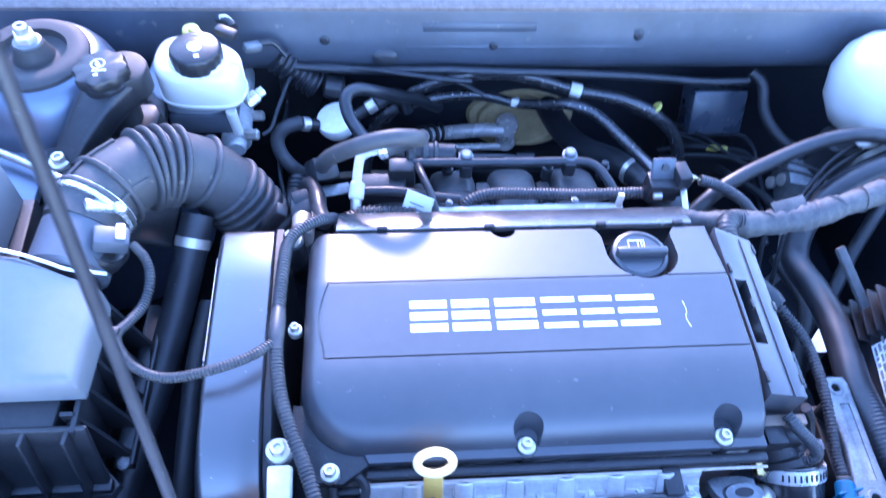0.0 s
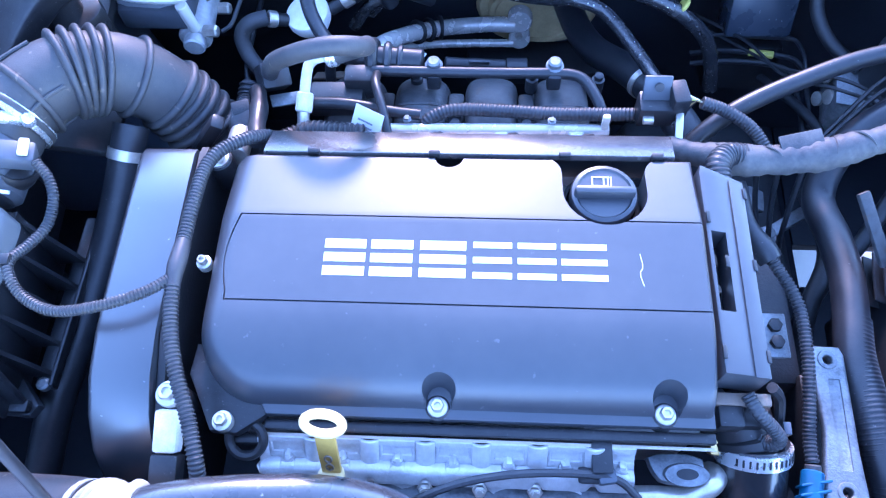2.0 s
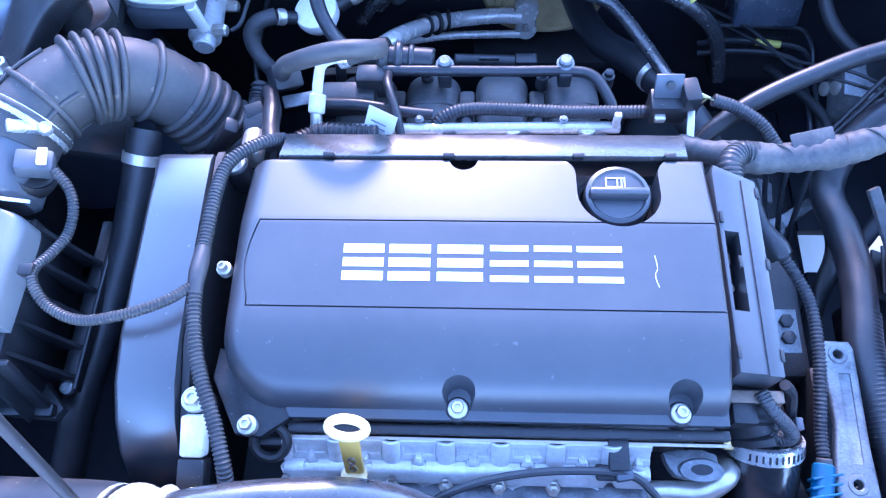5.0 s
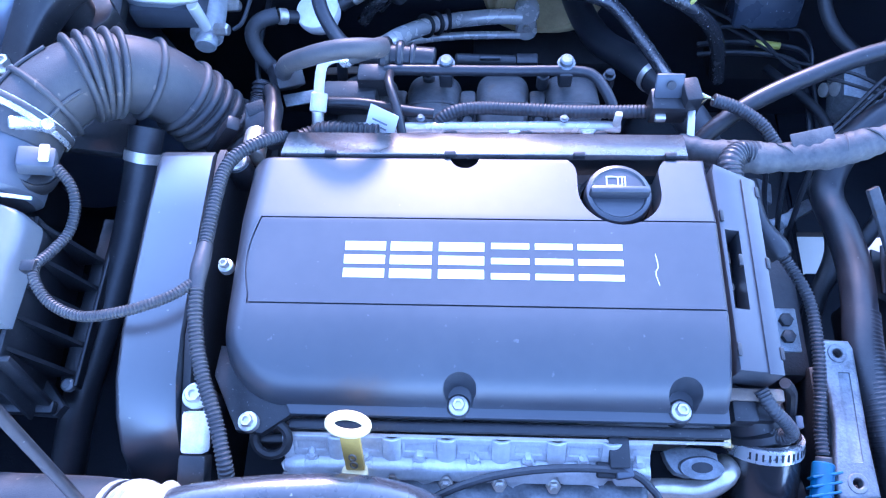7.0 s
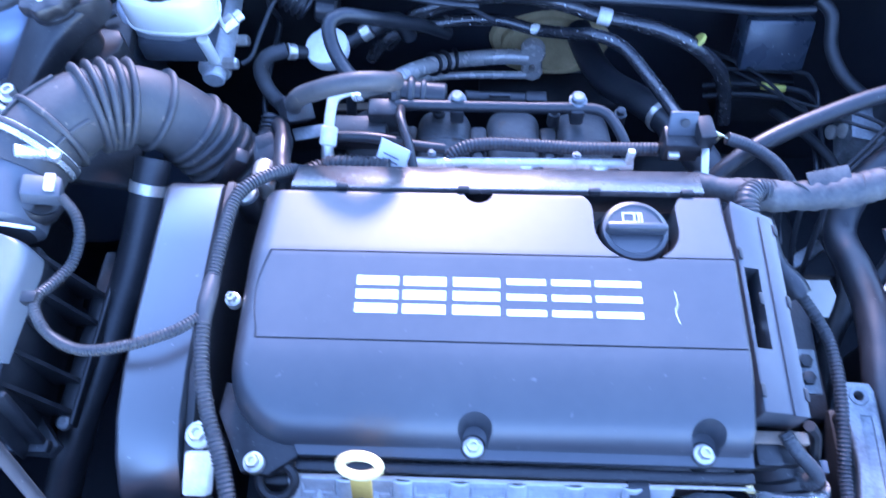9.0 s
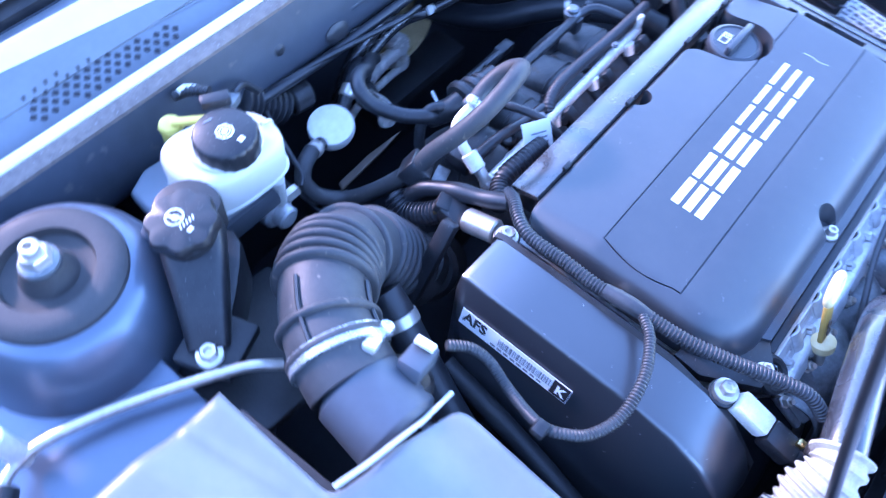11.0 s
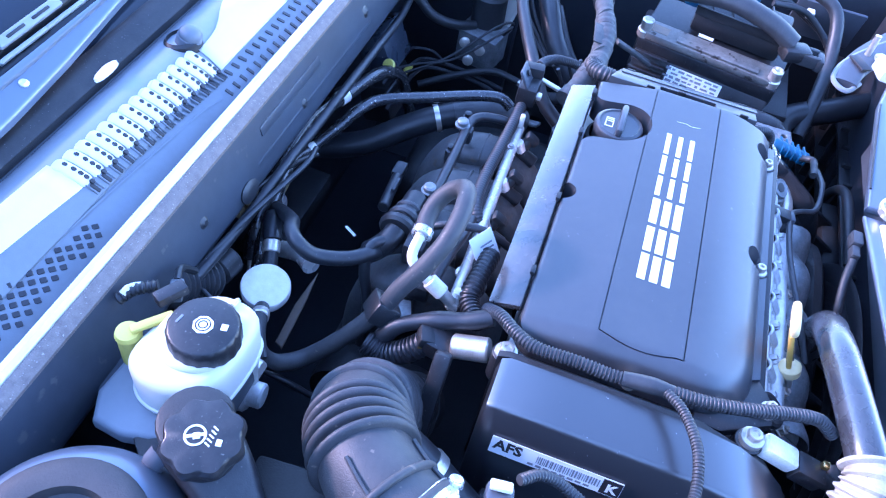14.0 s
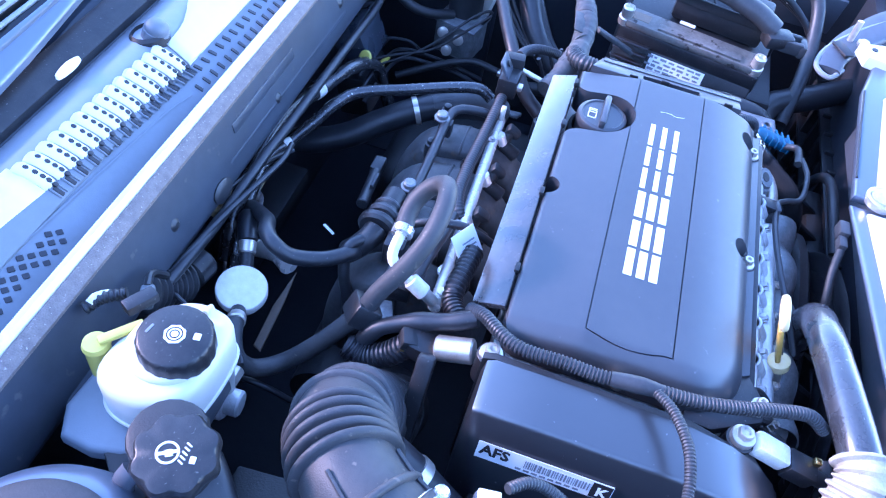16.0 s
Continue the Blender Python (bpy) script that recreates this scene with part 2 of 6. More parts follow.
def prism(poly, z0, z1, bev=0.0015, seg=2, both=False):
    """A plate of that outline between two heights, its rims rounded."""
    bm = bmesh.new()
    vs = [bm.verts.new((x, y, z0)) for x, y in poly]
    f = bm.faces.new(vs)
    top = bmesh.ops.extrude_face_region(bm, geom=[f])
    tv = [v for v in top["geom"] if isinstance(v, bmesh.types.BMVert)]
    bmesh.ops.translate(bm, vec=(0, 0, z1 - z0), verts=tv)
    bmesh.ops.recalc_face_normals(bm, faces=bm.faces[:])
    if bev:
        ed = [e for e in bm.edges if all(abs(v.co.z - z1) < 1e-7 for v in e.verts) or (both and all(abs(v.co.z - z0) < 1e-7 for v in e.verts))]
        bmesh.ops.bevel(bm, geom=ed, offset=bev, segments=seg, affect="EDGES", profile=0.5)
    return bm


def lathe(profile, seg=32, m=None, rfun=None):
    """A turned body; profile of (radius, height) from bottom to top."""
    verts, faces = [], []
    for r, z in profile:
        for k in range(seg):
            a = 2 * math.pi * k / seg
            q = r * (rfun(a, z) if rfun else 1)
            verts.append(Vector((q * math.cos(a), q * math.sin(a), z)))
    for i in range(len(profile) - 1):
        for k in range(seg):
            k2 = (k + 1) % seg
            faces.append((i * seg + k, i * seg + k2, (i + 1) * seg + k2, (i + 1) * seg + k))
    faces.append(tuple(range(seg - 1, -1, -1)))
    faces.append(tuple(range((len(profile) - 1) * seg, len(profile) * seg)))
    if m is not None:
        verts = [m @ v for v in verts]
    return mesh_of(verts, faces)


def along(a, b):
    """The pose at a whose z axis points to b."""
    d = Vector(b) - Vector(a)
    return Matrix.Translation(a) @ d.to_track_quat("Z", "Y").to_matrix().to_4x4()


def rod(a, b, r, seg=16, bev=0.15):
    """A round bar from a to b with softened ends."""
    h = (Vector(b) - Vector(a)).length
    e = min(r * bev, h * 0.3)
    return lathe([(r - e, 0), (r, e), (r, h - e), (r - e, h)], seg, along(a, b))


def joined(*bms):
    """One bmesh from several bmeshes or meshes."""
    out = bmesh.new()
    for b in bms:
        if isinstance(b, bmesh.types.BMesh):
            me = bpy.data.meshes.new("t")
            b.to_mesh(me)
            b.free()
        else:
            me = b
        out.from_mesh(me)
        bpy.data.meshes.remove(me)
    return out


def cut(ob, *cutters):
    """Take the cutters' bodies out of ob's mesh."""
    made = []
    for c in cutters:
        me = bpy.data.meshes.new("cutter")
        if isinstance(c, bmesh.types.BMesh):
            bmesh.ops.recalc_face_normals(c, faces=c.faces[:])
            c.to_mesh(me)
            c.free()
        else:
            me = c
        co = new("cutter", me)
        made.append(co)
        mod = ob.modifiers.new("cut", "BOOLEAN")
        mod.operation, mod.object, mod.solver = "DIFFERENCE", co, "EXACT"
    dg = bpy.context.evaluated_depsgraph_get()
    me = bpy.data.meshes.new_from_object(ob.evaluated_get(dg))
    ob.modifiers.clear()
    ob.data = me
    for co in made:
        bpy.data.objects.remove(co)
    me.shade_smooth()
    me.set_sharp_from_angle(angle=radians(38))
    return ob


def arc(cx, cy, r, a0, a1, n=8):
    return [(cx + r * math.cos(radians(a0 + (a1 - a0) * i / n)), cy + r * math.sin(radians(a0 + (a1 - a0) * i / n))) for i in range(n + 1)]


def soft(poly, n=2):
    """An outline with its corners rounded off."""
    for _ in range(n):
        poly = [q for a, b in zip(poly, poly[1:] + poly[:1]) for q in ((0.75 * a[0] + 0.25 * b[0], 0.75 * a[1] + 0.25 * b[1]), (0.25 * a[0] + 0.75 * b[0], 0.25 * a[1] + 0.75 * b[1]))]
    return poly


def words(text, size, m, material, parent, name="lettering"):
    """Printed letters, as a thin mesh."""
    cu = bpy.data.curves.new(name, "FONT")
    cu.body, cu.size, cu.extrude, cu.resolution_u, cu.offset = text, size, 0.0001, 2, size * 0.035
    ob = new("t", cu)
    me = bpy.data.meshes.new_from_object(ob.evaluated_get(bpy.context.evaluated_depsgraph_get()))
    bpy.data.objects.remove(ob)
    me.transform(m)
    return link(name, me, material, parent, flat=True)


def bolt(at, label="zinc plated flange bolt on black plastic", r=0.0055, m=None, group="cover bolts"):
    """A flange bolt with a star socket."""
    m = m or pose(*at)
    t = thing("flange_bolt", label, "bolt", group)
    part("flange", lathe([(r * 1.55, -0.006), (r * 1.6, 0.0), (r * 1.5, 0.0012), (r, 0.002)], 24, m), M_STEEL, t)
    part("bolt_head", lathe([(r, 0.001), (r, 0.0065), (r * 0.85, 0.008), (r * 0.5, 0.008), (r * 0.45, 0.005)], 18, m, lambda a, z: 1 + 0.05 * math.cos(6 * a)), M_STEEL, t)
    return t


# ---- setting: ground and the walls of the engine bay ----
def sheet(name, label, bm, material, category="structure"):
    return tagged(link(name, bm, material), label, category, kind="structure")


g = bmesh.new()
bmesh.ops.create_grid(g, x_segments=2, y_segments=2, size=400, matrix=pose(0, 0, -0.85))
sheet("ground", "pale sunlit concrete ground under the car", g, M_GROUND, "ground")
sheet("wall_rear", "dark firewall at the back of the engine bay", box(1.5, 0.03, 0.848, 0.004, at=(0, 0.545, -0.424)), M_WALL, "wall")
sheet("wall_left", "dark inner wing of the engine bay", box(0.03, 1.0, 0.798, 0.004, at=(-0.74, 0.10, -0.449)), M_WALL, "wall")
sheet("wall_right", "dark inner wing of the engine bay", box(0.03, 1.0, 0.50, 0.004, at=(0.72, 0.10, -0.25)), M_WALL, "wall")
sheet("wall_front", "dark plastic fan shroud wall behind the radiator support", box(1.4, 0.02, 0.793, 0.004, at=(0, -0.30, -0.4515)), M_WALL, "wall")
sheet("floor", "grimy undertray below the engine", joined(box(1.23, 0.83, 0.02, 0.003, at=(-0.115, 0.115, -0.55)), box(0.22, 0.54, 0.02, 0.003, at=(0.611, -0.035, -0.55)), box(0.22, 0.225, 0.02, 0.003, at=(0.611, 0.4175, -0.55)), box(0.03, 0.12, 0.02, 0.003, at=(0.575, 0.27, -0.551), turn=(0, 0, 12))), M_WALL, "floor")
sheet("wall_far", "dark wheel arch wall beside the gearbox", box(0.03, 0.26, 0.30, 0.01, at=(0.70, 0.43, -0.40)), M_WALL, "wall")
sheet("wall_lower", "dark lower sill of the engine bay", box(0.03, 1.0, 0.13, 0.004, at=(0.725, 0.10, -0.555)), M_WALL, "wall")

# unseen wall, added to keep low sky off the left-facing surfaces
sheet("wall_yard", "plain unseen wall added beside the car to block low sky", box(0.2, 9.0, 1.95, 0.01, at=(-2.6, 0.0, 0.125)), M_SIDEWALL, "wall")

# cowl: painted front face, lip and seal along the whole width
cowl = thing("windscreen_cowl", "dusty silver painted cowl panel along the windscreen base", "car panel")
prof = [(0.432, 0.006), (0.429, -0.002), (0.4255, -0.018), (0.4235, -0.022), (0.418, -0.046), (0.416, -0.055), (0.417, -0.064), (0.421, -0.072), (0.434, -0.080), (0.531, -0.125), (0.531, 0.006)]


def drawn_out(pr, x0, x1, nx=2):
    """A yz outline drawn along x."""
    v, f, k = [], [], len(pr)
    for i in range(nx):
        x = x0 + (x1 - x0) * i / (nx - 1)
        v += [(x, y, z) for y, z in pr]
    for i in range(nx - 1):
        for j in range(k):
            j2 = (j + 1) % k
            f.append((i * k + j, i * k + j2, (i + 1) * k + j2, (i + 1) * k + j))
    f += [tuple(range(k - 1, -1, -1)), tuple(range((nx - 1) * k, nx * k))]
    bm = bmesh.new()
    mesh = mesh_of(v, f)
    bm.from_mesh(mesh)
    bpy.data.meshes.remove(mesh)
    bmesh.ops.recalc_face_normals(bm, faces=bm.faces[:])
    return bm


part("front_face", drawn_out(prof, -0.72, 0.72), M_COWLFACE, cowl)
part("raised_rib", box(0.14, 0.004, 0.012, 0.0015, at=(-0.01, 0.4270, -0.014), turn=(-14, 0, 0)), M_COWLFACE, cowl)
part("raised_rib", box(0.30, 0.004, 0.006, 0.0015, at=(0.05, 0.4210, -0.040), turn=(-14, 0, 0)), M_COWLFACE, cowl)
part("oval_plug", lathe([(0.0125, 0), (0.0130, 0.002), (0.009, 0.004), (0.004, 0.0045)], 28, along((-0.127, 0.4165, -0.052), (-0.127, 0.30, -0.020)) @ Matrix.Diagonal((1.25, 0.85, 1, 1))), M_RUBBER, cowl, "black oval rubber plug")
for x, z in ((0.008, -0.038), (0.19, -0.025), (-0.20, -0.030)):
    part("rubber_plug", lathe([(0.010, 0), (0.0105, 0.002), (0.006, 0.0035), (0.003, 0.006)], 20, along((x, 0.4285 + 0.22 * (z + 0.01) + 0.001, z), (x, 0.3, z + 0.03))), M_RUBBER, cowl)
seal = thing("hood_seal", "worn rubber hood seal strip with a pale edge", "seal")
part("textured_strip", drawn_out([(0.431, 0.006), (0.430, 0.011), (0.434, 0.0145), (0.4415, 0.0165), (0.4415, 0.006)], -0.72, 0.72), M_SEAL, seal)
part("pale_edge", drawn_out([(0.4425, 0.006), (0.4425, 0.018), (0.446, 0.0215), (0.4515, 0.0205), (0.453, 0.006)], -0.72, 0.72), M_SEALTOP, seal, "pale upper edge")

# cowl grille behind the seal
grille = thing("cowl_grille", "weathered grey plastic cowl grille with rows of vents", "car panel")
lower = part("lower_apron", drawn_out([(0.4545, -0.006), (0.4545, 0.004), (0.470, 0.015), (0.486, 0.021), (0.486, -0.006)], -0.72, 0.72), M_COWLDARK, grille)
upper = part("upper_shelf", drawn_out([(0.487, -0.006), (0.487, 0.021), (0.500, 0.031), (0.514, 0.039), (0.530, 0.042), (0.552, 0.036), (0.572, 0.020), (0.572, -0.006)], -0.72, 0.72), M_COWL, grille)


SHY, SHZ = (0.4545, 0.470, 0.486, 0.500, 0.514, 0.530, 0.540), (0.004, 0.015, 0.0218, 0.0322, 0.0402, 0.0434, 0.0414)


def cowl_at(y):
    """Height and slope in degrees of the grille's top at y."""
    z, z2 = float(np.interp(y, SHY, SHZ)), float(np.interp(y + 0.001, SHY, SHZ))
    return z, math.degrees(math.atan2(z2 - z, 0.001))


def bow(x):
    """How far the ribbed part curves forward at x."""
    return -0.0105 * (x + 0.2455) / 0.188


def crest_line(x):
    """Where the dark apron ends and the pale crest begins."""
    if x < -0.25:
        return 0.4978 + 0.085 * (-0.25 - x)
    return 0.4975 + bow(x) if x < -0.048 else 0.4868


def shoulder(xs, near, far):
    """A strip of the grille's top between two lines."""
    rows = []
    for x in xs:
        a, b = near(x), far(x)
        line = [(a - 0.0004, cowl_at(a)[0] - 0.004)] + [(y, cowl_at(y)[0]) for y in np.linspace(a, b, 12)] + [(b + 0.0006, cowl_at(b)[0] - 0.004)]
        rows.append([(x, float(y), z) for y, z in line])
    f = [(i * 14 + k, i * 14 + k + 1, (i + 1) * 14 + k + 1, (i + 1) * 14 + k) for i in range(len(xs) - 1) for k in range(13)]
    return mesh_of([p for r in rows for p in r], f)


# crest and ribs in a paler plastic than the apron
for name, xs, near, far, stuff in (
        ("bleached_shoulder", np.linspace(-0.72, -0.2525, 24), crest_line, lambda x: 0.5270 + 0.05 * (-0.25 - x), M_COWLPALE),
        ("bleached_shoulder", np.linspace(-0.0485, 0.72, 60), crest_line, lambda x: 0.508 + 0.022 / (1 + math.exp(-(x - 0.012) / 0.012)), M_COWLPALE),
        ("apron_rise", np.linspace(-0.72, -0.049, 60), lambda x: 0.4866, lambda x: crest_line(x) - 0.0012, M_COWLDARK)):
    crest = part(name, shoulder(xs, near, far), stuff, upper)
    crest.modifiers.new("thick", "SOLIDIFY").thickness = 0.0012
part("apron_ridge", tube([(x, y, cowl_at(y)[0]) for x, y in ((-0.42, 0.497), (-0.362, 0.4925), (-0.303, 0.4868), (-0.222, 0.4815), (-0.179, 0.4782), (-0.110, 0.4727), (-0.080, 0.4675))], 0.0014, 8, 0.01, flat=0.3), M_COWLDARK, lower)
for i in range(14):
    x = -0.2455 + i * 0.01446
    b = bow(x)
    lead = -0.0028 - 0.0035 * i / 13
    rows = [(x + 0.0007 + lead * q, 0.4980 + b + 0.0265 * q) for q in (0.0, 0.1, 0.35, 0.65, 0.9, 1.0)]
    part("rib", tube([(px, py, cowl_at(py)[0] + (0.0006 if 0 < k < 5 else -0.0012)) for k, (px, py) in enumerate(rows)], 0.0069, 14, 0.003, flat=0.36), M_COWLPALE, upper)
    z, tilt = cowl_at(0.4915 + b)
    part("vent_slot", box(0.0052, 0.0108, 0.003, 0.0012, 1, at=(x + 0.0006, 0.4915 + b, z + 0.0004), turn=(tilt, 0, 6)), M_BLACKINK, lower)
    for side in (-0.0040, 0.0040):
        part("rib_foot", box(0.0016, 0.0125, 0.0034, 0.0006, 1, at=(x + 0.0006 + side, 0.4918 + b, z + 0.0014), turn=(tilt, 0, 6)), M_COWLDARK, lower)
    for y in (0.4960, 0.5003, 0.5049, 0.5104, 0.5167):
        z, tilt = cowl_at(y + b)
        part("vent_hole", lathe([(0.0022, -0.001), (0.0022, 0.0033), (0.0016, 0.0034)], 12, pose(x + 0.0023 + lead * (y - 0.498) / 0.0265, y + b, z, tilt, 0, 12) @ Matrix.Diagonal((0.95, 1.08, 1, 1))), M_BLACKINK, upper)
for i in range(18):
    for j in range(2):
        x = -0.0665 + i * 0.0139 + j * 0.0070 + (0.0139 if j else 0)
        y = 0.4668 + j * 0.0120 - 0.0004 * min(i, 6)
        z, tilt = cowl_at(y)
        part("vent_slot", box(0.0046, 0.0090, 0.0014, 0.0005, 1, at=(x, y, z), turn=(tilt, 0, 14)), M_BLACKINK, lower)
# slanted lattice of square holes at the driver's end
for i in range(-12, 16):
    for j in range(-12, 16):
        x, y = -0.3516 + 0.0063 * i - 0.0050 * j, 0.4844 - 0.0048 * i - 0.0055 * j
        top = 0.4785 - 0.145 * (x + 0.283)
        if -0.425 < x < -0.275 and 0.4665 < y < min(top, 0.494):
            z, tilt = cowl_at(y)
            part("vent_hole", box(0.0053, 0.0046, 0.0014, 0.0005, 1, at=(x + 0.0012, y - 0.0008, z), turn=(tilt, 0, -42)), M_BLACKINK, lower)
# washer nozzle boss
nozzle = thing("wiper_spindle_cap", "grey plastic cap over the wiper spindle", "cap")
part("boss", lathe([(0.019, -0.01), (0.019, 0.006), (0.016, 0.009), (0.0155, 0.004)], 24, pose(-0.046, 0.527, 0.036, -10)), M_DARK, nozzle)
part("dome", lathe([(0.0130, 0.0), (0.0125, 0.013), (0.0120, 0.0135), (0.0120, 0.0150), (0.0122, 0.0155), (0.011, 0.020), (0.007, 0.0235), (0.002, 0.0245)], 28, pose(-0.046, 0.524, 0.034, 16, 10, 0)), M_COWLDARK, nozzle)
# windscreen and wipers
ws = bmesh.new()
bmesh.ops.create_cube(ws, size=1)
bmesh.ops.scale(ws, vec=(1.5, 0.75, 0.006), verts=ws.verts)
bmesh.ops.transform(ws, matrix=pose(0, 0.865, 0.225, 32), verts=ws.verts)
sheet("window_1", "dark raked windscreen glass", ws, M_GLASS, "windscreen").visible_shadow = False
sheet("trim", "black windscreen trim strip", drawn_out([(0.556, 0.034), (0.554, 0.046), (0.562, 0.052), (0.580, 0.056), (0.580, 0.030)], -0.72, 0.72), M_BLACK, "trim")
wiper = thing("windscreen_wiper", "grey wiper arm lying along the windscreen base", "wiper")
lean = Matrix(((1, 0, 0, 0), (0, 1, 0, 0), (0, 0.42, 1, 0.069 - 0.42 * 0.564), (0, 0, 0, 1)))
arm = part("arm", prism([(-0.50, 0.552), (-0.237, 0.564), (-0.155, 0.571), (-0.062, 0.582), (0.02, 0.588), (0.02, 0.594), (-0.076, 0.592), (-0.133, 0.590), (-0.201, 0.591), (-0.50, 0.590)], -0.008, 0.0, 0.003, 3), M_PAINT, wiper, "painted tapering arm")
arm.data.transform(lean)
part("arm_fold", prism([(-0.50, 0.583), (-0.20, 0.584), (-0.076, 0.5885), (0.02, 0.591), (0.02, 0.594), (-0.076, 0.592), (-0.201, 0.5905), (-0.50, 0.590)], 0.0, 0.004, 0.0015), M_PAINT, arm).data.transform(lean)
part("rivet", lathe([(0.0042, 0), (0.0042, 0.002), (0.002, 0.0038)], 16, pose(-0.203, 0.578, 0.0745, 22)), M_STEEL, arm)
blade = part("blade", box(0.60, 0.007, 0.016, 0.002, at=(-0.28, 0.6125, 0.085), turn=(30, 0, 0)), M_DARK, wiper, "black rubber blade")
for xc, w in ((-0.30, 0.20), (-0.150, 0.080)):
    yoke = part("yoke", box(w, 0.010, 0.006, 0.002, at=(xc, 0.608, 0.094), turn=(30, 0, 0)), M_COWL, wiper, "pale slotted yoke")
    part("yoke_slot", box(w * 0.28, 0.003, 0.003, 0.001, at=(xc + w * 0.18, 0.6065, 0.0963), turn=(30, 0, 0)), M_BLACKINK, yoke)
    part("yoke_slot", box(w * 0.28, 0.003, 0.003, 0.001, at=(xc - w * 0.22, 0.6065, 0.0963), turn=(30, 0, 0)), M_BLACKINK, yoke)
for xc in (-0.36, -0.26, -0.17, -0.11):
    part("blade_clip", box(0.060, 0.004, 0.005, 0.001, at=(xc, 0.6005, 0.0845), turn=(30, 0, 0)), M_COWL, blade)
part("nozzle", lathe([(0.012, 0), (0.011, 0.006), (0.006, 0.010), (0.002, 0.0115)], 18, Matrix.Translation((-0.13, 0.556, 0.046)) @ Matrix.Diagonal((1.5, 0.4, 0.6, 1))), M_SEALTOP, wiper, "pale plastic nozzle")

# ---- the engine ----
# valve cover
X0, X1, Y0, Y1 = -0.206, 0.188, -0.100, 0.1165


def cover_z(x, y):
    z = 0.0
    if y > 0.05:
        z = -0.19 * (y - 0.05)
    elif y < -0.03:
        z = -0.017 * ((-0.03 - y) / 0.06) ** 1.8
    dl, df = x - X0, y - Y0
    R = 0.022
    d = min(dl, df)
    if dl < 0.055 and df < 0.055:
        d = 0.055 - math.hypot(0.055 - dl, 0.055 - df)
    if d < R:
        d = max(d, 0.0)
        z -= 0.021 * (1 - math.sqrt(max(0.0, 1 - ((R - d) / R) ** 2)))
    d2 = min(X1 - x, Y1 - y)
    if d2 < 0.003:
        z -= 0.0025 * ((0.003 - max(d2, 0)) / 0.003) ** 2
    return z


def cover_body():
    nx, ny = 112, 68
    us = np.linspace(0, 1, nx)
    vs = np.linspace(0, 1, ny)
    us = us - 0.06 * np.sin(2 * np.pi * us) / (2 * np.pi) * 6
    vs = vs - 0.06 * np.sin(2 * np.pi * vs) / (2 * np.pi) * 6
    top, bot, faces = [], [], []
    for v in vs:
        y = Y0 + (Y1 - Y0) * v
        df, db = y - Y0, Y1 - y
        xl = X0
        if df < 0.055:
            xl = X0 + 0.055 - math.sqrt(max(0, 0.055 ** 2 - (0.055 - df) ** 2))
        elif db < 0.02:
            xl = X0 + 0.02 - math.sqrt(max(0, 0.02 ** 2 - (0.02 - db) ** 2))
        for u in us:
            x = xl + (X1 - xl) * u
            top.append((x, y, cover_z(x, y)))
            bot.append((x, y, -0.0445))
    n = nx * ny
    for j in range(ny - 1):
        for i in range(nx - 1):
            a = j * nx + i
            faces.append((a, a + 1, a + nx + 1, a + nx))
            faces.append((n + a, n + a + nx, n + a + nx + 1, n + a + 1))
    rim = [i for i in range(nx)] + [j * nx + nx - 1 for j in range(1, ny)] + [(ny - 1) * nx + i for i in range(nx - 2, -1, -1)] + [j * nx for j in range(ny - 2, 0, -1)]
    for a, b in zip(rim, rim[1:] + rim[:1]):
        faces.append((b, a, n + a, n + b))
    return mesh_of(top + bot, faces)


cover = thing("engine_cover", "satin black plastic engine cover with white badge shapes", "engine cover")
body = part("cover_body", cover_body(), M_COVER, cover)
pan = [(0.1885, 0.050), (-0.184, 0.050)] + [(-0.184 - 0.0075 * math.sin(math.pi * k / 10), 0.050 - 0.0755 * k / 10) for k in range(1, 10)] + [(-0.186, -0.0255), (0.1885, -0.0255)]


def groove(p, q, w=0.0014, d=0.0025):
    """A short straight ditch in the cover's top."""
    a, b = Vector((*p, 0)), Vector((*q, 0))
    m = (a + b) / 2
    return box((b - a).length + w, w, d * 2, 0, at=(m.x, m.y, 0), turn=(0, 0, math.degrees(math.atan2(b.y - a.y, b.x - a.x))))


ditches = [groove(p, q) for p, q in zip(pan, pan[1:])]
cut(body, joined(*ditches[:1]), joined(*ditches[-1:]))
for gcut in ditches[1:-1]:
    cut(body, gcut)
recess = prism(arc(0.113, 0.081, 0.0345, 180, 360, 24) + arc(0.1655, 0.100, 0.018, 180, 100, 5) + [(0.162, 0.14), (0.064, 0.14)] + arc(0.0605, 0.100, 0.018, 80, 0, 5), -0.060, 0.02, 0)
cut(body, recess, lathe([(0.0125, -0.06), (0.0125, 0.02)], 32, pose(-0.017, 0.1165, 0)))
for bx in (-0.018, 0.153):
    for py in (-0.0895, -0.0965):
        cut(body, lathe([(0.0088, -0.0345), (0.0104, -0.0280), (0.0124, -0.0200), (0.0140, -0.0125), (0.0155, 0.01)], 40, pose(bx + 0.001, py, 0)))
body.data.materials.clear()
body.data.materials.append(M_COVER)
part("cap_well", lathe([(0.0335, -0.060), (0.0335, -0.032), (0.030, -0.030), (0.0285, -0.045), (0.010, -0.045)], 32, pose(0.113, 0.081, 0)), M_DARK, cover)
part("front_flange", prism([(-0.150, -0.1055), (0.190, -0.1055), (0.1905, -0.070), (-0.168, -0.070)], -0.040, -0.0335, 0.0012), M_COVER, cover)
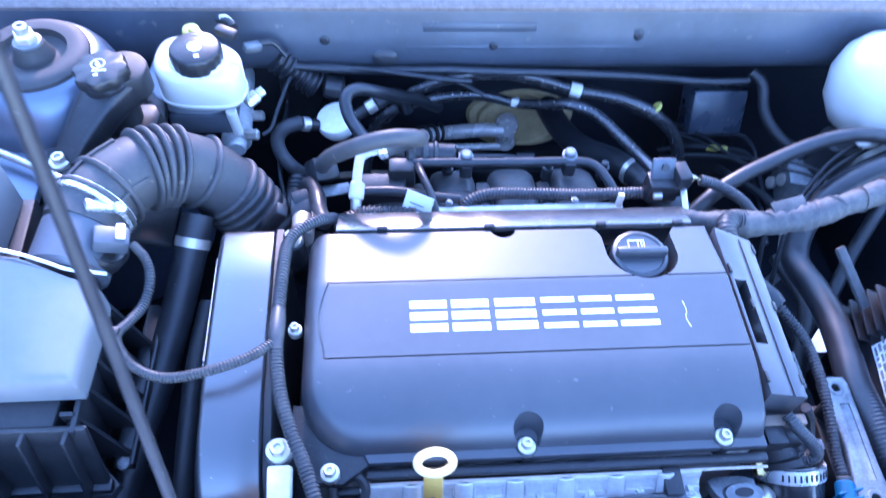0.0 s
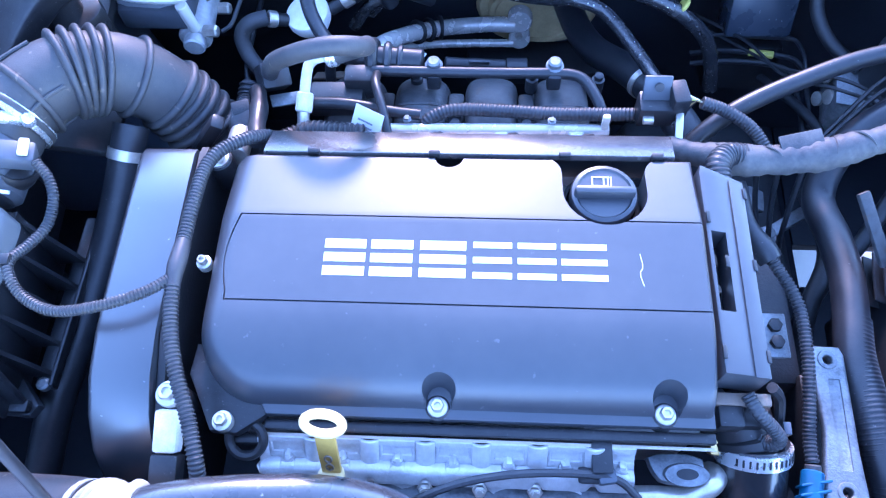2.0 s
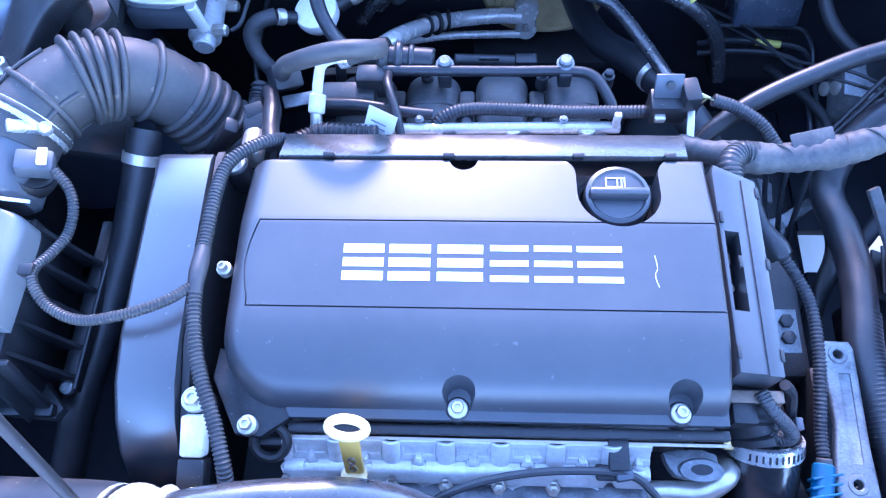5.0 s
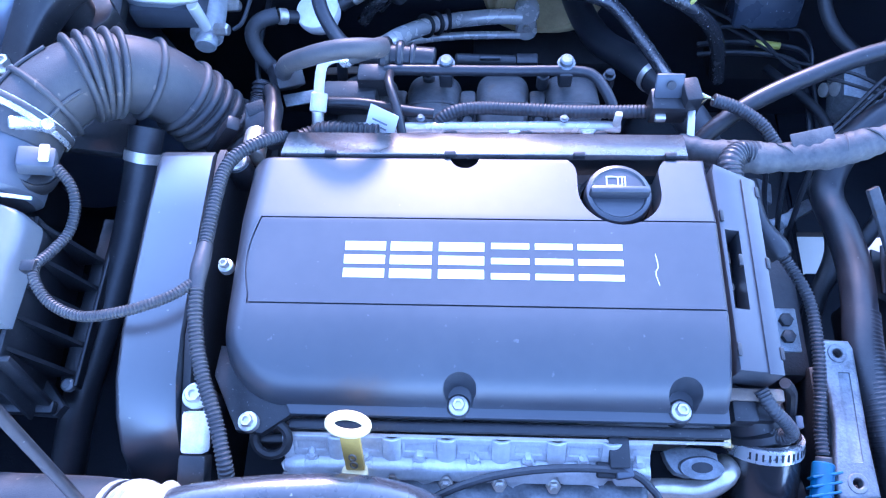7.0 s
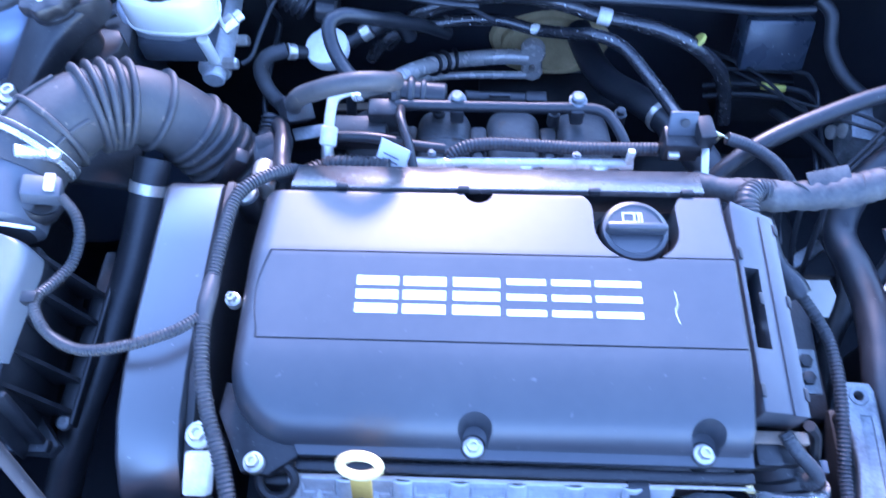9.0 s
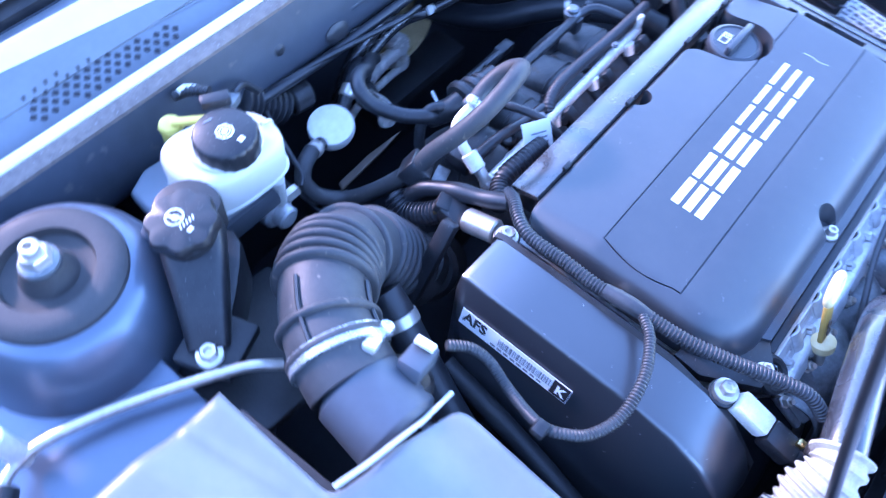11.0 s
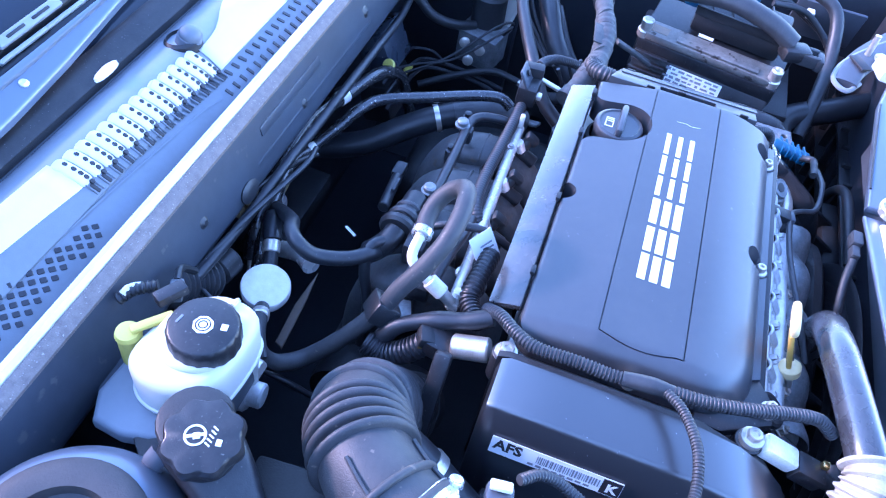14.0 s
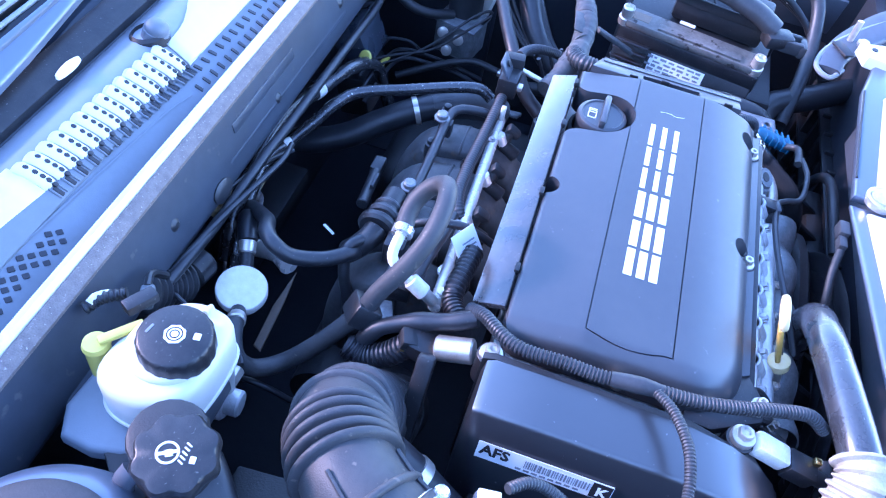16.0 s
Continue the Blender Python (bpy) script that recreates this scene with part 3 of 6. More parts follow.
part("flange_skirt", joined(box(0.342, 0.020, 0.0045, 0.001, at=(0.0195, -0.0950, -0.0425)), box(0.345, 0.008, 0.008, 0.0015, at=(0.02, -0.1105, -0.0475))), M_BLACK, cover)
part("side_flange", prism([(-0.192, -0.119), (-0.171, -0.121), (-0.150, -0.106), (-0.150, -0.06), (-0.214, -0.05), (-0.216, -0.075)], -0.046, -0.036, 0.002), M_BLACK, cover)
for bx in (-0.018, 0.153):
    part("bolt_boss", lathe([(0.0100, -0.05), (0.0100, -0.034), (0.0085, -0.0325)], 24, pose(bx, -0.0965, 0)), M_BLACK, cover)
part("gasket_edge", box(0.348, 0.0026, 0.0018, 0.0005, at=(0.020, -0.1168, -0.0530)), M_GASKET, cover, "thin tan gasket edge")
part("scratch", tube([(0.136, 0.021, 0.0002), (0.1375, 0.010, 0.0002), (0.135, 0.004, 0.0002), (0.1375, -0.006, 0.0002)], 0.00032, 5, 0.004, flat=0.4), M_LABEL, cover, "thin pale scratch")
# badge: plain white bars in place of lettering
for k, (xa, xb) in enumerate(((-0.112, -0.079), (-0.0765, -0.040), (-0.0375, 0.002), (0.0045, 0.038), (0.041, 0.071), (0.0735, 0.112))):
    th = 0.0078 if k < 3 else 0.0052
    for yy in (0.0285 - th / 2, 0.0127, -0.003 + th / 2):
        inset = 0.0 if k in (0, 4) else 0.0015
        part("badge_bar", prism([(xa + inset, yy - th / 2), (xb - inset, yy - th / 2), (xb - inset, yy + th / 2), (xa + inset, yy + th / 2)], -0.0004, 0.0004, 0), M_INK, cover, "plain white badge bar")

strip = thing("rear_trim_strip", "dusty black plastic strip along the cover's rear edge", "engine trim")
sp = prism([(-0.180, 0.1195), (0.1755, 0.1205), (0.1765, 0.150), (-0.178, 0.150)], -0.006, 0.0, 0.0012)
bmesh.ops.transform(sp, matrix=Matrix.Translation((0, 0.1195, -0.0125)) @ pose(0, 0, 0, -20) @ Matrix.Translation((0, -0.1195, 0)), verts=sp.verts)
part("strip_plate", sp, M_STRIP, strip)
part("support_rail", box(0.34, 0.018, 0.03, 0.003, at=(0, 0.133, -0.042)), M_DARK, strip)
for x in (-0.135, -0.030, 0.082, 0.160):
    part("clip", box(0.010, 0.0045, 0.006, 0.0008, at=(x, 0.1192, -0.0125)), M_DARK, strip)

cap = thing("oil_filler_cap", "black plastic oil filler cap with a grip bar", "oil cap")
part("cap_disc", lathe([(0.0265, -0.036), (0.0265, -0.022), (0.028, -0.020), (0.028, -0.012), (0.0268, -0.0098), (0.0235, -0.0085), (0.022, -0.0100), (0.004, -0.0100)], 48, pose(0.113, 0.081, 0)), M_COVER, cap)
part("grip_bar", box(0.050, 0.0075, 0.016, 0.003, at=(0.113, 0.0795, -0.007)), M_COVER, cap)
for w, h, x, y in ((0.0012, 0.009, 0.1035, 0.0925), (0.0012, 0.009, 0.113, 0.0925), (0.0012, 0.009, 0.1165, 0.0925), (0.0012, 0.009, 0.119, 0.0925), (0.014, 0.0012, 0.111, 0.0965), (0.012, 0.0012, 0.110, 0.088)):
    part("symbol_bar", box(w, h, 0.0006, 0, at=(x, y, -0.0096)), M_LABEL, cap)

coil = thing("ignition_coil_cover", "dark grey plastic ignition module cover beside the engine cover", "engine cover")
cb = part("module_body", prism([(0.1905, 0.100), (0.1925, 0.108), (0.228, 0.098), (0.229, -0.071), (0.1925, -0.071)], -0.050, -0.0125, 0.002), M_COVER, coil)
cut(cb, box(0.0125, 0.068, 0.06, 0, at=(0.2012, 0.0125, -0.012)))
part("module_step", box(0.0125, 0.168, 0.0018, 0.0006, at=(0.2220, 0.012, -0.0119)), M_COVER, coil)
part("slot_bottom", box(0.012, 0.066, 0.004, 0.001, at=(0.2012, 0.0125, -0.040)), M_DARK, coil)
for x, y in ((0.1935, 0.058), (0.1935, -0.055), (0.2285, 0.085), (0.2285, 0.02), (0.2285, -0.055), (0.205, 0.02)):
    part("clip", box(0.0035, 0.010, 0.005, 0.0008, at=(x, y, -0.0125)), M_BLACK, coil)
part("slot_terminal", box(0.006, 0.010, 0.006, 0.001, at=(0.2010, 0.03, -0.033)), M_RUST, coil)
part("slot_terminal", lathe([(0.004, 0), (0.004, 0.004)], 12, pose(0.2010, 0.005, -0.036)), M_STEEL, coil)

slope = Matrix(((1, 0, 0, 0), (0, 1, 0, 0), (-0.28, 0, 1, 0.0085 + 0.28 * 0.19), (0, 0, 0, 1)))
for piece in coil.children:
    piece.data.transform(slope)

# timing cover
tcov = thing("timing_cover", "black plastic timing belt cover with a bar code label", "engine cover")
tp = [(0.122, -0.20), (0.122, -0.030), (0.1195, -0.013), (0.112, -0.0085), (0.06, -0.0075), (0.0, -0.0075), (-0.05, -0.009), (-0.085, -0.0155), (-0.112, -0.029), (-0.135, -0.050), (-0.152, -0.080), (-0.158, -0.12), (-0.158, -0.20)]


def timing_body():
    n = len(tp)
    v, f = [], []

    def ring(x, ins):
        for k, (y, z) in enumerate(tp):
            pull = 1 - 1.5 * ins
            v.append((x, -0.02 + (y + 0.02) * pull, max(z - ins, -0.20)))
    for x, ins in ((-0.2365, 0.003), (-0.238, 0.0), (-0.2825, 0.0), (-0.2855, 0.0012), (-0.2875, 0.004), (-0.3125, 0.105)):
        ring(x, ins)
    for r in range(5):
        for k in range(n):
            k2 = (k + 1) % n
            f.append((r * n + k, r * n + k2, (r + 1) * n + k2, (r + 1) * n + k))
    f += [tuple(range(n)), tuple(range(5 * n, 6 * n))]
    bm = bmesh.new()
    me = mesh_of(v, f)
    bm.from_mesh(me)
    bpy.data.meshes.remove(me)
    return bm


part("cover_shell", timing_body(), M_TIMING, tcov)
part("back_plate", drawn_out([(0.124, -0.20), (0.124, -0.016), (0.115, -0.012), (-0.05, -0.0125), (-0.112, -0.034), (-0.150, -0.075), (-0.161, -0.12), (-0.161, -0.20)], -0.2355, -0.2295), M_DARK, tcov)
# label on the outer slope of the cover
lz = Vector((0.2475, 0, 1.0)).normalized()
lab = Matrix(((0, lz.x, -lz.z, -0.2996), (-1, 0, 0, 0.106), (0, lz.z, lz.x, -0.0556), (0, 0, 0, 1)))
LABEL_TURN = lab @ pose(0, 0, 0.0, 0, 0, 0)
part("label", prism([(0, 0), (0.111, 0), (0.111, 0.019), (0, 0.019)], 0, 0.0006, 0), M_LABEL, tcov, "white paper bar code label").data.transform(LABEL_TURN)
words("AFS", 0.0150, LABEL_TURN @ pose(0.003, 0.0062, 0.0008), M_BLACKINK, tcov)
part("print_bar", box(0.016, 0.017, 0.0004, 0, at=(0.1025, 0.0095, 0.0008)), M_BLACKINK, tcov).data.transform(LABEL_TURN)
words("K", 0.0135, LABEL_TURN @ pose(0.0985, 0.0045, 0.0012), M_LABEL, tcov)
rnd = random.Random(4)
x = 0.040
while x < 0.092:
    w = rnd.choice((0.0006, 0.001, 0.0014))
    part("code_bar", box(w, 0.0085, 0.0003, 0, at=(x, 0.0105, 0.0008)), M_GREYINK, tcov).data.transform(LABEL_TURN)
    x += w + rnd.choice((0.0008, 0.0012))
for k in range(8):
    part("print_bar", box(0.0048, 0.0022, 0.0003, 0, at=(0.036 + k * 0.0068, 0.0032, 0.0008)), M_GREYINK, tcov).data.transform(LABEL_TURN)

for p in ((-0.181, -0.113, -0.030), (-0.018, -0.0965, -0.0325), (0.153, -0.0965, -0.0325)):
    bolt(p, r=0.0050)
bolt((-0.222, -0.096, -0.020), r=0.0065, label="large zinc plated bolt beside the timing cover", group="timing bolts")
bolt((-0.223, 0.118, -0.024), r=0.0065, label="large zinc plated bolt beside the timing cover", group="timing bolts")
bolt((-0.2135, 0.012, -0.016), r=0.004, label="small grimy bolt between the covers", group="timing bolts")
for x, y in ((-0.222, -0.096), (-0.223, 0.118)):
    t = thing("bolt_stud", "black plastic stud under a bolt", "stud", "timing bolts")
    part("stud", lathe([(0.012, -0.06), (0.012, -0.026), (0.010, -0.0245)], 20, pose(x, y, 0)), M_BLACK, t)

def torus(R, r, m, seg=32, cs=12, flat=1.0):
    v, f = [], []
    for i in range(seg):
        a = 2 * math.pi * i / seg
        for k in range(cs):
            b = 2 * math.pi * k / cs
            q = R + r * math.cos(b)
            v.append(m @ Vector((q * math.cos(a), q * math.sin(a), flat * r * math.sin(b))))
    for i in range(seg):
        for k in range(cs):
            f.append((i * cs + k, ((i + 1) % seg) * cs + k, ((i + 1) % seg) * cs + (k + 1) % cs, i * cs + (k + 1) % cs))
    return mesh_of(v, f)


# cylinder head and exhaust shield below the front edge
head = thing("cylinder_head", "cast aluminium cylinder head with raised pads", "engine block")
part("head_casting", box(0.40, 0.215, 0.16, 0.004, at=(0.0, 0.012, -0.140)), M_ALU, head)


def head_face():
    """The front face of the head, leaning outwards: sunk panels between round bosses, and gussets down to a lip."""
    nx, ny = 300, 44
    v, f = [], []
    for j in range(ny):
        q = j / (ny - 1)
        for i in range(nx):
            x = -0.158 + 0.292 * i / (nx - 1)
            k = ((x + 0.158) / 0.0435) % 1.0
            e = min(k, 1 - k)
            boss = math.sqrt(max(0.0, 1 - (e / 0.13) ** 2)) if q < 0.60 else 0.0
            lip = 1 / (1 + math.exp(-(q - 0.66) / 0.018))
            panel = 1.0 if 0.20 < k < 0.80 and 0.12 < q < 0.46 else 0.0
            gusset = 1.0 if q > 0.40 and abs(k - 0.5) < 0.36 * (q - 0.40) else 0.0
            hollow = 1.0 if q > 0.80 and e < 0.5 * (q - 0.72) else 0.0
            d = 0.0040 * boss * (1 - lip) + 0.0085 * lip - 0.0022 * panel + 0.0055 * gusset * (1 - lip) - 0.0060 * hollow
            v.append((x, -0.1165 - 0.022 * q - 0.72 * d, -0.0535 - 0.030 * q + 0.69 * d))
    for i in range(nx):
        v.append((v[(ny - 1) * nx + i][0], -0.128, -0.110))
    for j in range(ny):
        for i in range(nx - 1):
            a = j * nx + i
            f.append((a, a + 1, a + nx + 1, a + nx))
    return mesh_of(v, f)


hf = part("ribbed_face", head_face(), M_ALU, head)
hf.modifiers.new("thick", "SOLIDIFY").thickness = 0.003
shield = thing("exhaust_heat_shield", "dull stamped metal exhaust heat shield", "heat shield")


def shield_mesh():
    nx, ny = 60, 16
    v, f = [], []
    for j in range(ny):
        s = j / (ny - 1)
        for i in range(nx):
            x = -0.155 + 0.29 * i / (nx - 1)
            bul = 0.020 * math.sin(math.pi * min(1, s * 1.4)) * (0.35 + 0.65 * abs(math.cos(x * math.pi / 0.072 + 0.4))) if s < 0.72 else 0.0
            v.append((x, -0.137 - 0.07 * s ** 0.8 - bul * 0.5, -0.094 - 0.085 * s ** 1.4 + bul))
    for j in range(ny - 1):
        for i in range(nx - 1):
            a = j * nx + i
            f.append((a, a + 1, a + nx + 1, a + nx))
    return mesh_of(v, f)


sh = part("shield", shield_mesh(), M_CAST, shield)
sh.modifiers.new("thick", "SOLIDIFY").thickness = 0.0015
for k in range(6):
    x = -0.137 + k * 0.0435
    plate = part("port_plate", prism(soft([(x - 0.016, -0.1405), (x + 0.016, -0.1405), (x + 0.021, -0.166), (x + 0.013, -0.178), (x - 0.013, -0.178), (x - 0.021, -0.166)], 1), -0.0045, 0.0, 0.0018), M_ALU, shield)
    plate.data.transform(Matrix(((1, 0, 0, 0), (0, 1, 0, 0), (0, 0.55, 1, -0.088 + 0.55 * 0.1405), (0, 0, 0, 1))))
    part("port_rib", rod((x - 0.0215, -0.139, -0.0865), (x - 0.0215, -0.170, -0.105), 0.0042, 12), M_CAST, shield)
    part("port_nut", lathe([(0.0062, 0), (0.0064, 0.0015), (0.0048, 0.002), (0.0048, 0.0068), (0.0030, 0.0072), (0.0028, 0.010)], 6, pose(x - 0.0215, -0.1475, -0.086, 30)), M_STEEL, shield)
part("lug_ring", torus(0.0135, 0.0040, pose(-0.1665, -0.122, -0.050, 30, 0, 0), 28, 8), M_DARK, shield)
part("lug_plate", box(0.026, 0.008, 0.030, 0.003, at=(-0.166, -0.121, -0.066)), M_DARK, shield)
part("stud_nut", lathe([(0.005, 0), (0.005, 0.005), (0.0035, 0.0055), (0.0035, 0.012)], 6, pose(-0.158, -0.138, -0.083)), M_STEEL, shield)
part("tab", box(0.022, 0.012, 0.05, 0.002, at=(0.102, -0.132, -0.085), turn=(15, 0, 0)), M_DARK, shield)

# dipstick
dip = thing("oil_dipstick", "ivory yellow plastic oil dipstick with a ring handle", "dipstick")
dm = pose(-0.0975, -0.1195, 0.001, 70, 0, 0) @ Matrix.Diagonal((1.0, 0.94, 1, 1))


part("ring_handle", torus(0.0138, 0.0037, dm), M_DIP, dip)
part("stem", box(0.0155, 0.005, 0.048, 0.0018, at=(-0.0985, -0.133, -0.037), turn=(-22, 0, 0)), M_DIPSTEM, dip, "amber flat stem")
for q in (0.0, 0.010):
    part("stem_mark", torus(0.0030, 0.0008, Matrix.Translation((-0.0985, -0.1372 - 0.40 * q, -0.038 - q)) @ pose(0, 0, 0, 68, 0, 0) @ Matrix.Diagonal((0.9, 1.3, 1, 1)), 20, 6), M_RUST, dip)
part("collar", lathe([(0.010, -0.004), (0.0105, 0.0), (0.0105, 0.005), (0.008, 0.007), (0.004, 0.008)], 24, pose(-0.0995, -0.1465, -0.066, -22)), M_DIP, dip)
part("guide_tube", rod((-0.0995, -0.148, -0.07), (-0.0995, -0.20, -0.22), 0.005), M_STEEL, dip)


# ---- hoses, pipes and wiring ----
def hose(name, label, pts, r, material, category="hose", group="", **kw):
    t = thing(name, label, category, group)
    part("hose_body" if category == "hose" else "line", tube(pts, r, **kw), material, t)
    return t


def band(at, to, r, w=0.008, material=None, parent=None, name="clamp_band", screw=True):
    """A worm-drive clamp band round a hose that runs from at towards to."""
    m = along(at, to)
    ring = part(name, lathe([(r, -w / 2), (r + 0.0012, -w / 2), (r + 0.0012, w / 2), (r, w / 2)], 28, m), material or M_CHROME, parent)
    if screw:
        part("clamp_screw", box(0.011, 0.009, w * 1.1, 0.0015, at=(0, 0, 0)), material or M_CHROME, parent).data.transform(m @ pose(r + 0.004, 0, 0))
    return ring


# corrugated wiring along the joint of the two covers
loom = hose("wiring_conduit", "corrugated grey-black wiring conduit along the timing cover", [(-0.182, 0.147, -0.030), (-0.196, 0.133, -0.014), (-0.214, 0.115, -0.006), (-0.2235, 0.095, -0.003), (-0.2255, 0.06, 0.001), (-0.2265, 0.031, 0.001), (-0.226, -0.009, 0.006), (-0.2215, -0.05, 0.004), (-0.2115, -0.085, 0.001), (-0.199, -0.115, -0.004), (-0.189, -0.145, -0.010), (-0.187, -0.165, -0.025)], 0.0056, M_CONDUIT, "wiring", ribs=(0.0033, 0.0011), seg=12)
part("branch_sleeve", tube([(-0.2262, 0.022, 0.002), (-0.226, -0.004, 0.0065), (-0.2255, -0.018, 0.006)], 0.0066, 12, 0.003, sag=0.25), M_CONDUIT, loom, "taped branch")
branch = hose("wiring_conduit", "thin corrugated wiring conduit looping over to the air box", [(-0.227, -0.012, 0.0075), (-0.245, -0.028, 0.013), (-0.276, -0.041, 0.016), (-0.310, -0.044, 0.012), (-0.336, -0.034, 0.013), (-0.350, -0.018, 0.017), (-0.354, -0.004, 0.016), (-0.349, 0.012, 0.008), (-0.342, 0.032, 0.003), (-0.338, 0.052, 0.010), (-0.342, 0.068, 0.018), (-0.354, 0.081, 0.024)], 0.0042, M_CONDUIT, "wiring", ribs=(0.0028, 0.0008), seg=10)
part("clip", box(0.012, 0.010, 0.010, 0.002, at=(-0.357, -0.006, 0.018)), M_BLACK, branch)

# intake hose, its clamp and the mass air flow sensor
IH = [(-0.412, 0.118, 0.000), (-0.406, 0.137, 0.003), (-0.393, 0.162, 0.004), (-0.373, 0.186, 0.001), (-0.349, 0.202, -0.009), (-0.324, 0.211, -0.028), (-0.301, 0.213, -0.056), (-0.282, 0.208, -0.088), (-0.266, 0.199, -0.115), (-0.255, 0.190, -0.138)]
intake = thing("air_intake_hose", "dusty grey ribbed rubber air intake hose", "hose")
IL, _ = curve(IH, 0.002)
part("hose_body", tube(IH, 0.0362, 32, 0.006, rfun=lambda s: 1.0 - 0.10 * max(0, s - 0.55)), M_BELLOW, intake)


def hose_ring(s, r, w, h, name="rib"):
    """A rounded ring round the intake hose at s of its length."""
    i = int(s * (len(IL) - 2))
    m = along(IL[i], IL[i + 1])
    part(name, lathe([(r - 0.003, -w)] + [(r + h * math.sin(math.pi * k / 8) ** 0.7, -w * math.cos(math.pi * k / 8)) for k in range(1, 8)] + [(r - 0.003, w)], 44, m), M_BELLOW, intake)


for k in range(5):
    hose_ring(0.312 + k * 0.0285, 0.0352, 0.0036, 0.0078)
for k in range(6):
    hose_ring(0.665 + k * 0.046, 0.0340, 0.0044, 0.0064)
hose_ring(0.095, 0.0370, 0.0036, 0.0036, "seam")
hose_ring(0.175, 0.0360, 0.0030, 0.0050, "seam")
hose_ring(0.530, 0.0355, 0.0034, 0.0056, "seam")
for a in (60, 150, 240, 330):
    pts = []
    for s in (0.10, 0.15, 0.20, 0.27):
        i = int(s * (len(IL) - 2))
        pts.append((along(IL[i], IL[i + 1]) @ Vector((0.0378 * math.cos(radians(a)), 0.0378 * math.sin(radians(a)), 0))).to_tuple())
    part("seam", tube(pts, 0.0018, 6, 0.006), M_BELLOW, intake)
band(IL[12], IL[13], 0.0385, 0.011, M_CHROME, intake, screw=False)
part("clamp_tail", box(0.030, 0.011, 0.007, 0.002, at=(-0.3865, 0.121, 0.028), turn=(0, 35, 20)), M_CHROME, intake)
part("clamp_screw", lathe([(0.0062, 0), (0.0062, 0.004), (0.005, 0.006), (0.002, 0.0045)], 16, pose(-0.3735, 0.1225, 0.021, 0, 25, 0)), M_CHROME, intake)
maf = thing("air_flow_sensor", "grey plastic air flow sensor duct with a plug", "sensor")
part("duct", rod((-0.418, 0.066, -0.006), (-0.412, 0.120, -0.001), 0.0355, 32), M_PRIMER, maf)
part("sensor_boss", lathe([(0.021, -0.01), (0.021, 0.004), (0.018, 0.008), (0.016, 0.006)], 24, pose(-0.386, 0.090, 0.004, 0, 40, 0)), M_BLACK, maf)
part("plug_body", box(0.030, 0.020, 0.017, 0.003, at=(-0.3755, 0.090, 0.019), turn=(0, 20, 8)), M_PRIMER, maf)
part("plug_lock", box(0.008, 0.016, 0.004, 0.0012, at=(-0.365, 0.092, 0.0285), turn=(0, 15, 8)), M_NYLON, maf, "white locking tab")
part("throttle_flange", lathe([(0.030, 0), (0.030, 0.012), (0.026, 0.014)], 28, along((-0.248, 0.187, -0.131), (-0.258, 0.195, -0.110))), M_BLACK, intake)

# air box
airbox = thing("air_filter_box", "grey plastic air filter box with a smooth lid", "air box")


def lid():
    nx, ny = 110, 60
    top, bot, f = [], [], []
    for j in range(ny):
        y = -0.046 + 0.214 * j / (ny - 1)
        for i in range(nx):
            u = i / (nx - 1)
            x1 = -0.377 - 0.004 * max(0, (0.03 - y) / 0.08)
            x1 -= 0.108 / (1 + math.exp(-(y - 0.056) / 0.003))
            x0 = -0.68
            x = x0 + (x1 - x0) * u
            side = 1 / (1 + math.exp(-(x + 0.420) / 0.009))
            z = 0.054 - 0.045 * (1 - side) * max(0, (0.075 - y) / 0.12) ** 1.25
            c1, c2 = -0.551 + 0.218 * (0.159 - y), -0.521 + 0.19 * (0.182 - y)
            q = min(1.0, max(0.0, (x - c1) / (c2 - c1)))
            z += 0.013 * (1 - q * q * (3 - 2 * q)) - 0.004 + 0.0015 * math.exp(-((x - c2) / 0.004) ** 2)
            z -= 0.036 * side * (1 if y < 0.06 else 0)
            d = min((x1 - x), y + 0.046, 0.168 - y)
            if d < 0.010:
                z -= 0.010 * (1 - math.sqrt(max(0, 1 - ((0.010 - max(d, 0)) / 0.010) ** 2)))
            top.append((x, y, z))
            bot.append((x, y, -0.018))
    n = nx * ny
    for j in range(ny - 1):
        for i in range(nx - 1):
            a = j * nx + i
            f += [(a, a + 1, a + nx + 1, a + nx), (n + a, n + a + nx, n + a + nx + 1, n + a + 1)]
    rim = list(range(nx)) + [j * nx + nx - 1 for j in range(1, ny)] + [(ny - 1) * nx + i for i in range(nx - 2, -1, -1)] + [j * nx for j in range(ny - 2, 0, -1)]
    f += [(b, a, n + a, n + b) for a, b in zip(rim, rim[1:] + rim[:1])]
    return mesh_of(top + bot, f)


part("lid", lid(), M_LID, airbox, "smooth grey lid")
part("lid_rim", tube([(-0.482, 0.066, 0.0545), (-0.455, 0.0605, 0.0500), (-0.436, 0.0585, 0.0440), (-0.420, 0.0580, 0.0330), (-0.405, 0.0580, 0.0210), (-0.375, 0.0575, 0.0130)], 0.0017, 8, 0.004), M_PANEL, airbox, "pale rim")
part("lower_box", prism([(-0.69, -0.075), (-0.404, -0.072), (-0.398, 0.050), (-0.47, 0.060), (-0.475, 0.172), (-0.69, 0.172)], -0.22, -0.020, 0.003), M_DARK, airbox)
part("lower_lip", box(0.315, 0.012, 0.010, 0.003, at=(-0.532, -0.092, -0.098)), M_BLACK, airbox)
part("front_slope", box(0.31, 0.006, 0.085, 0.002, at=(-0.532, -0.080, -0.060), turn=(-14, 0, 0)), M_BLACK, airbox)
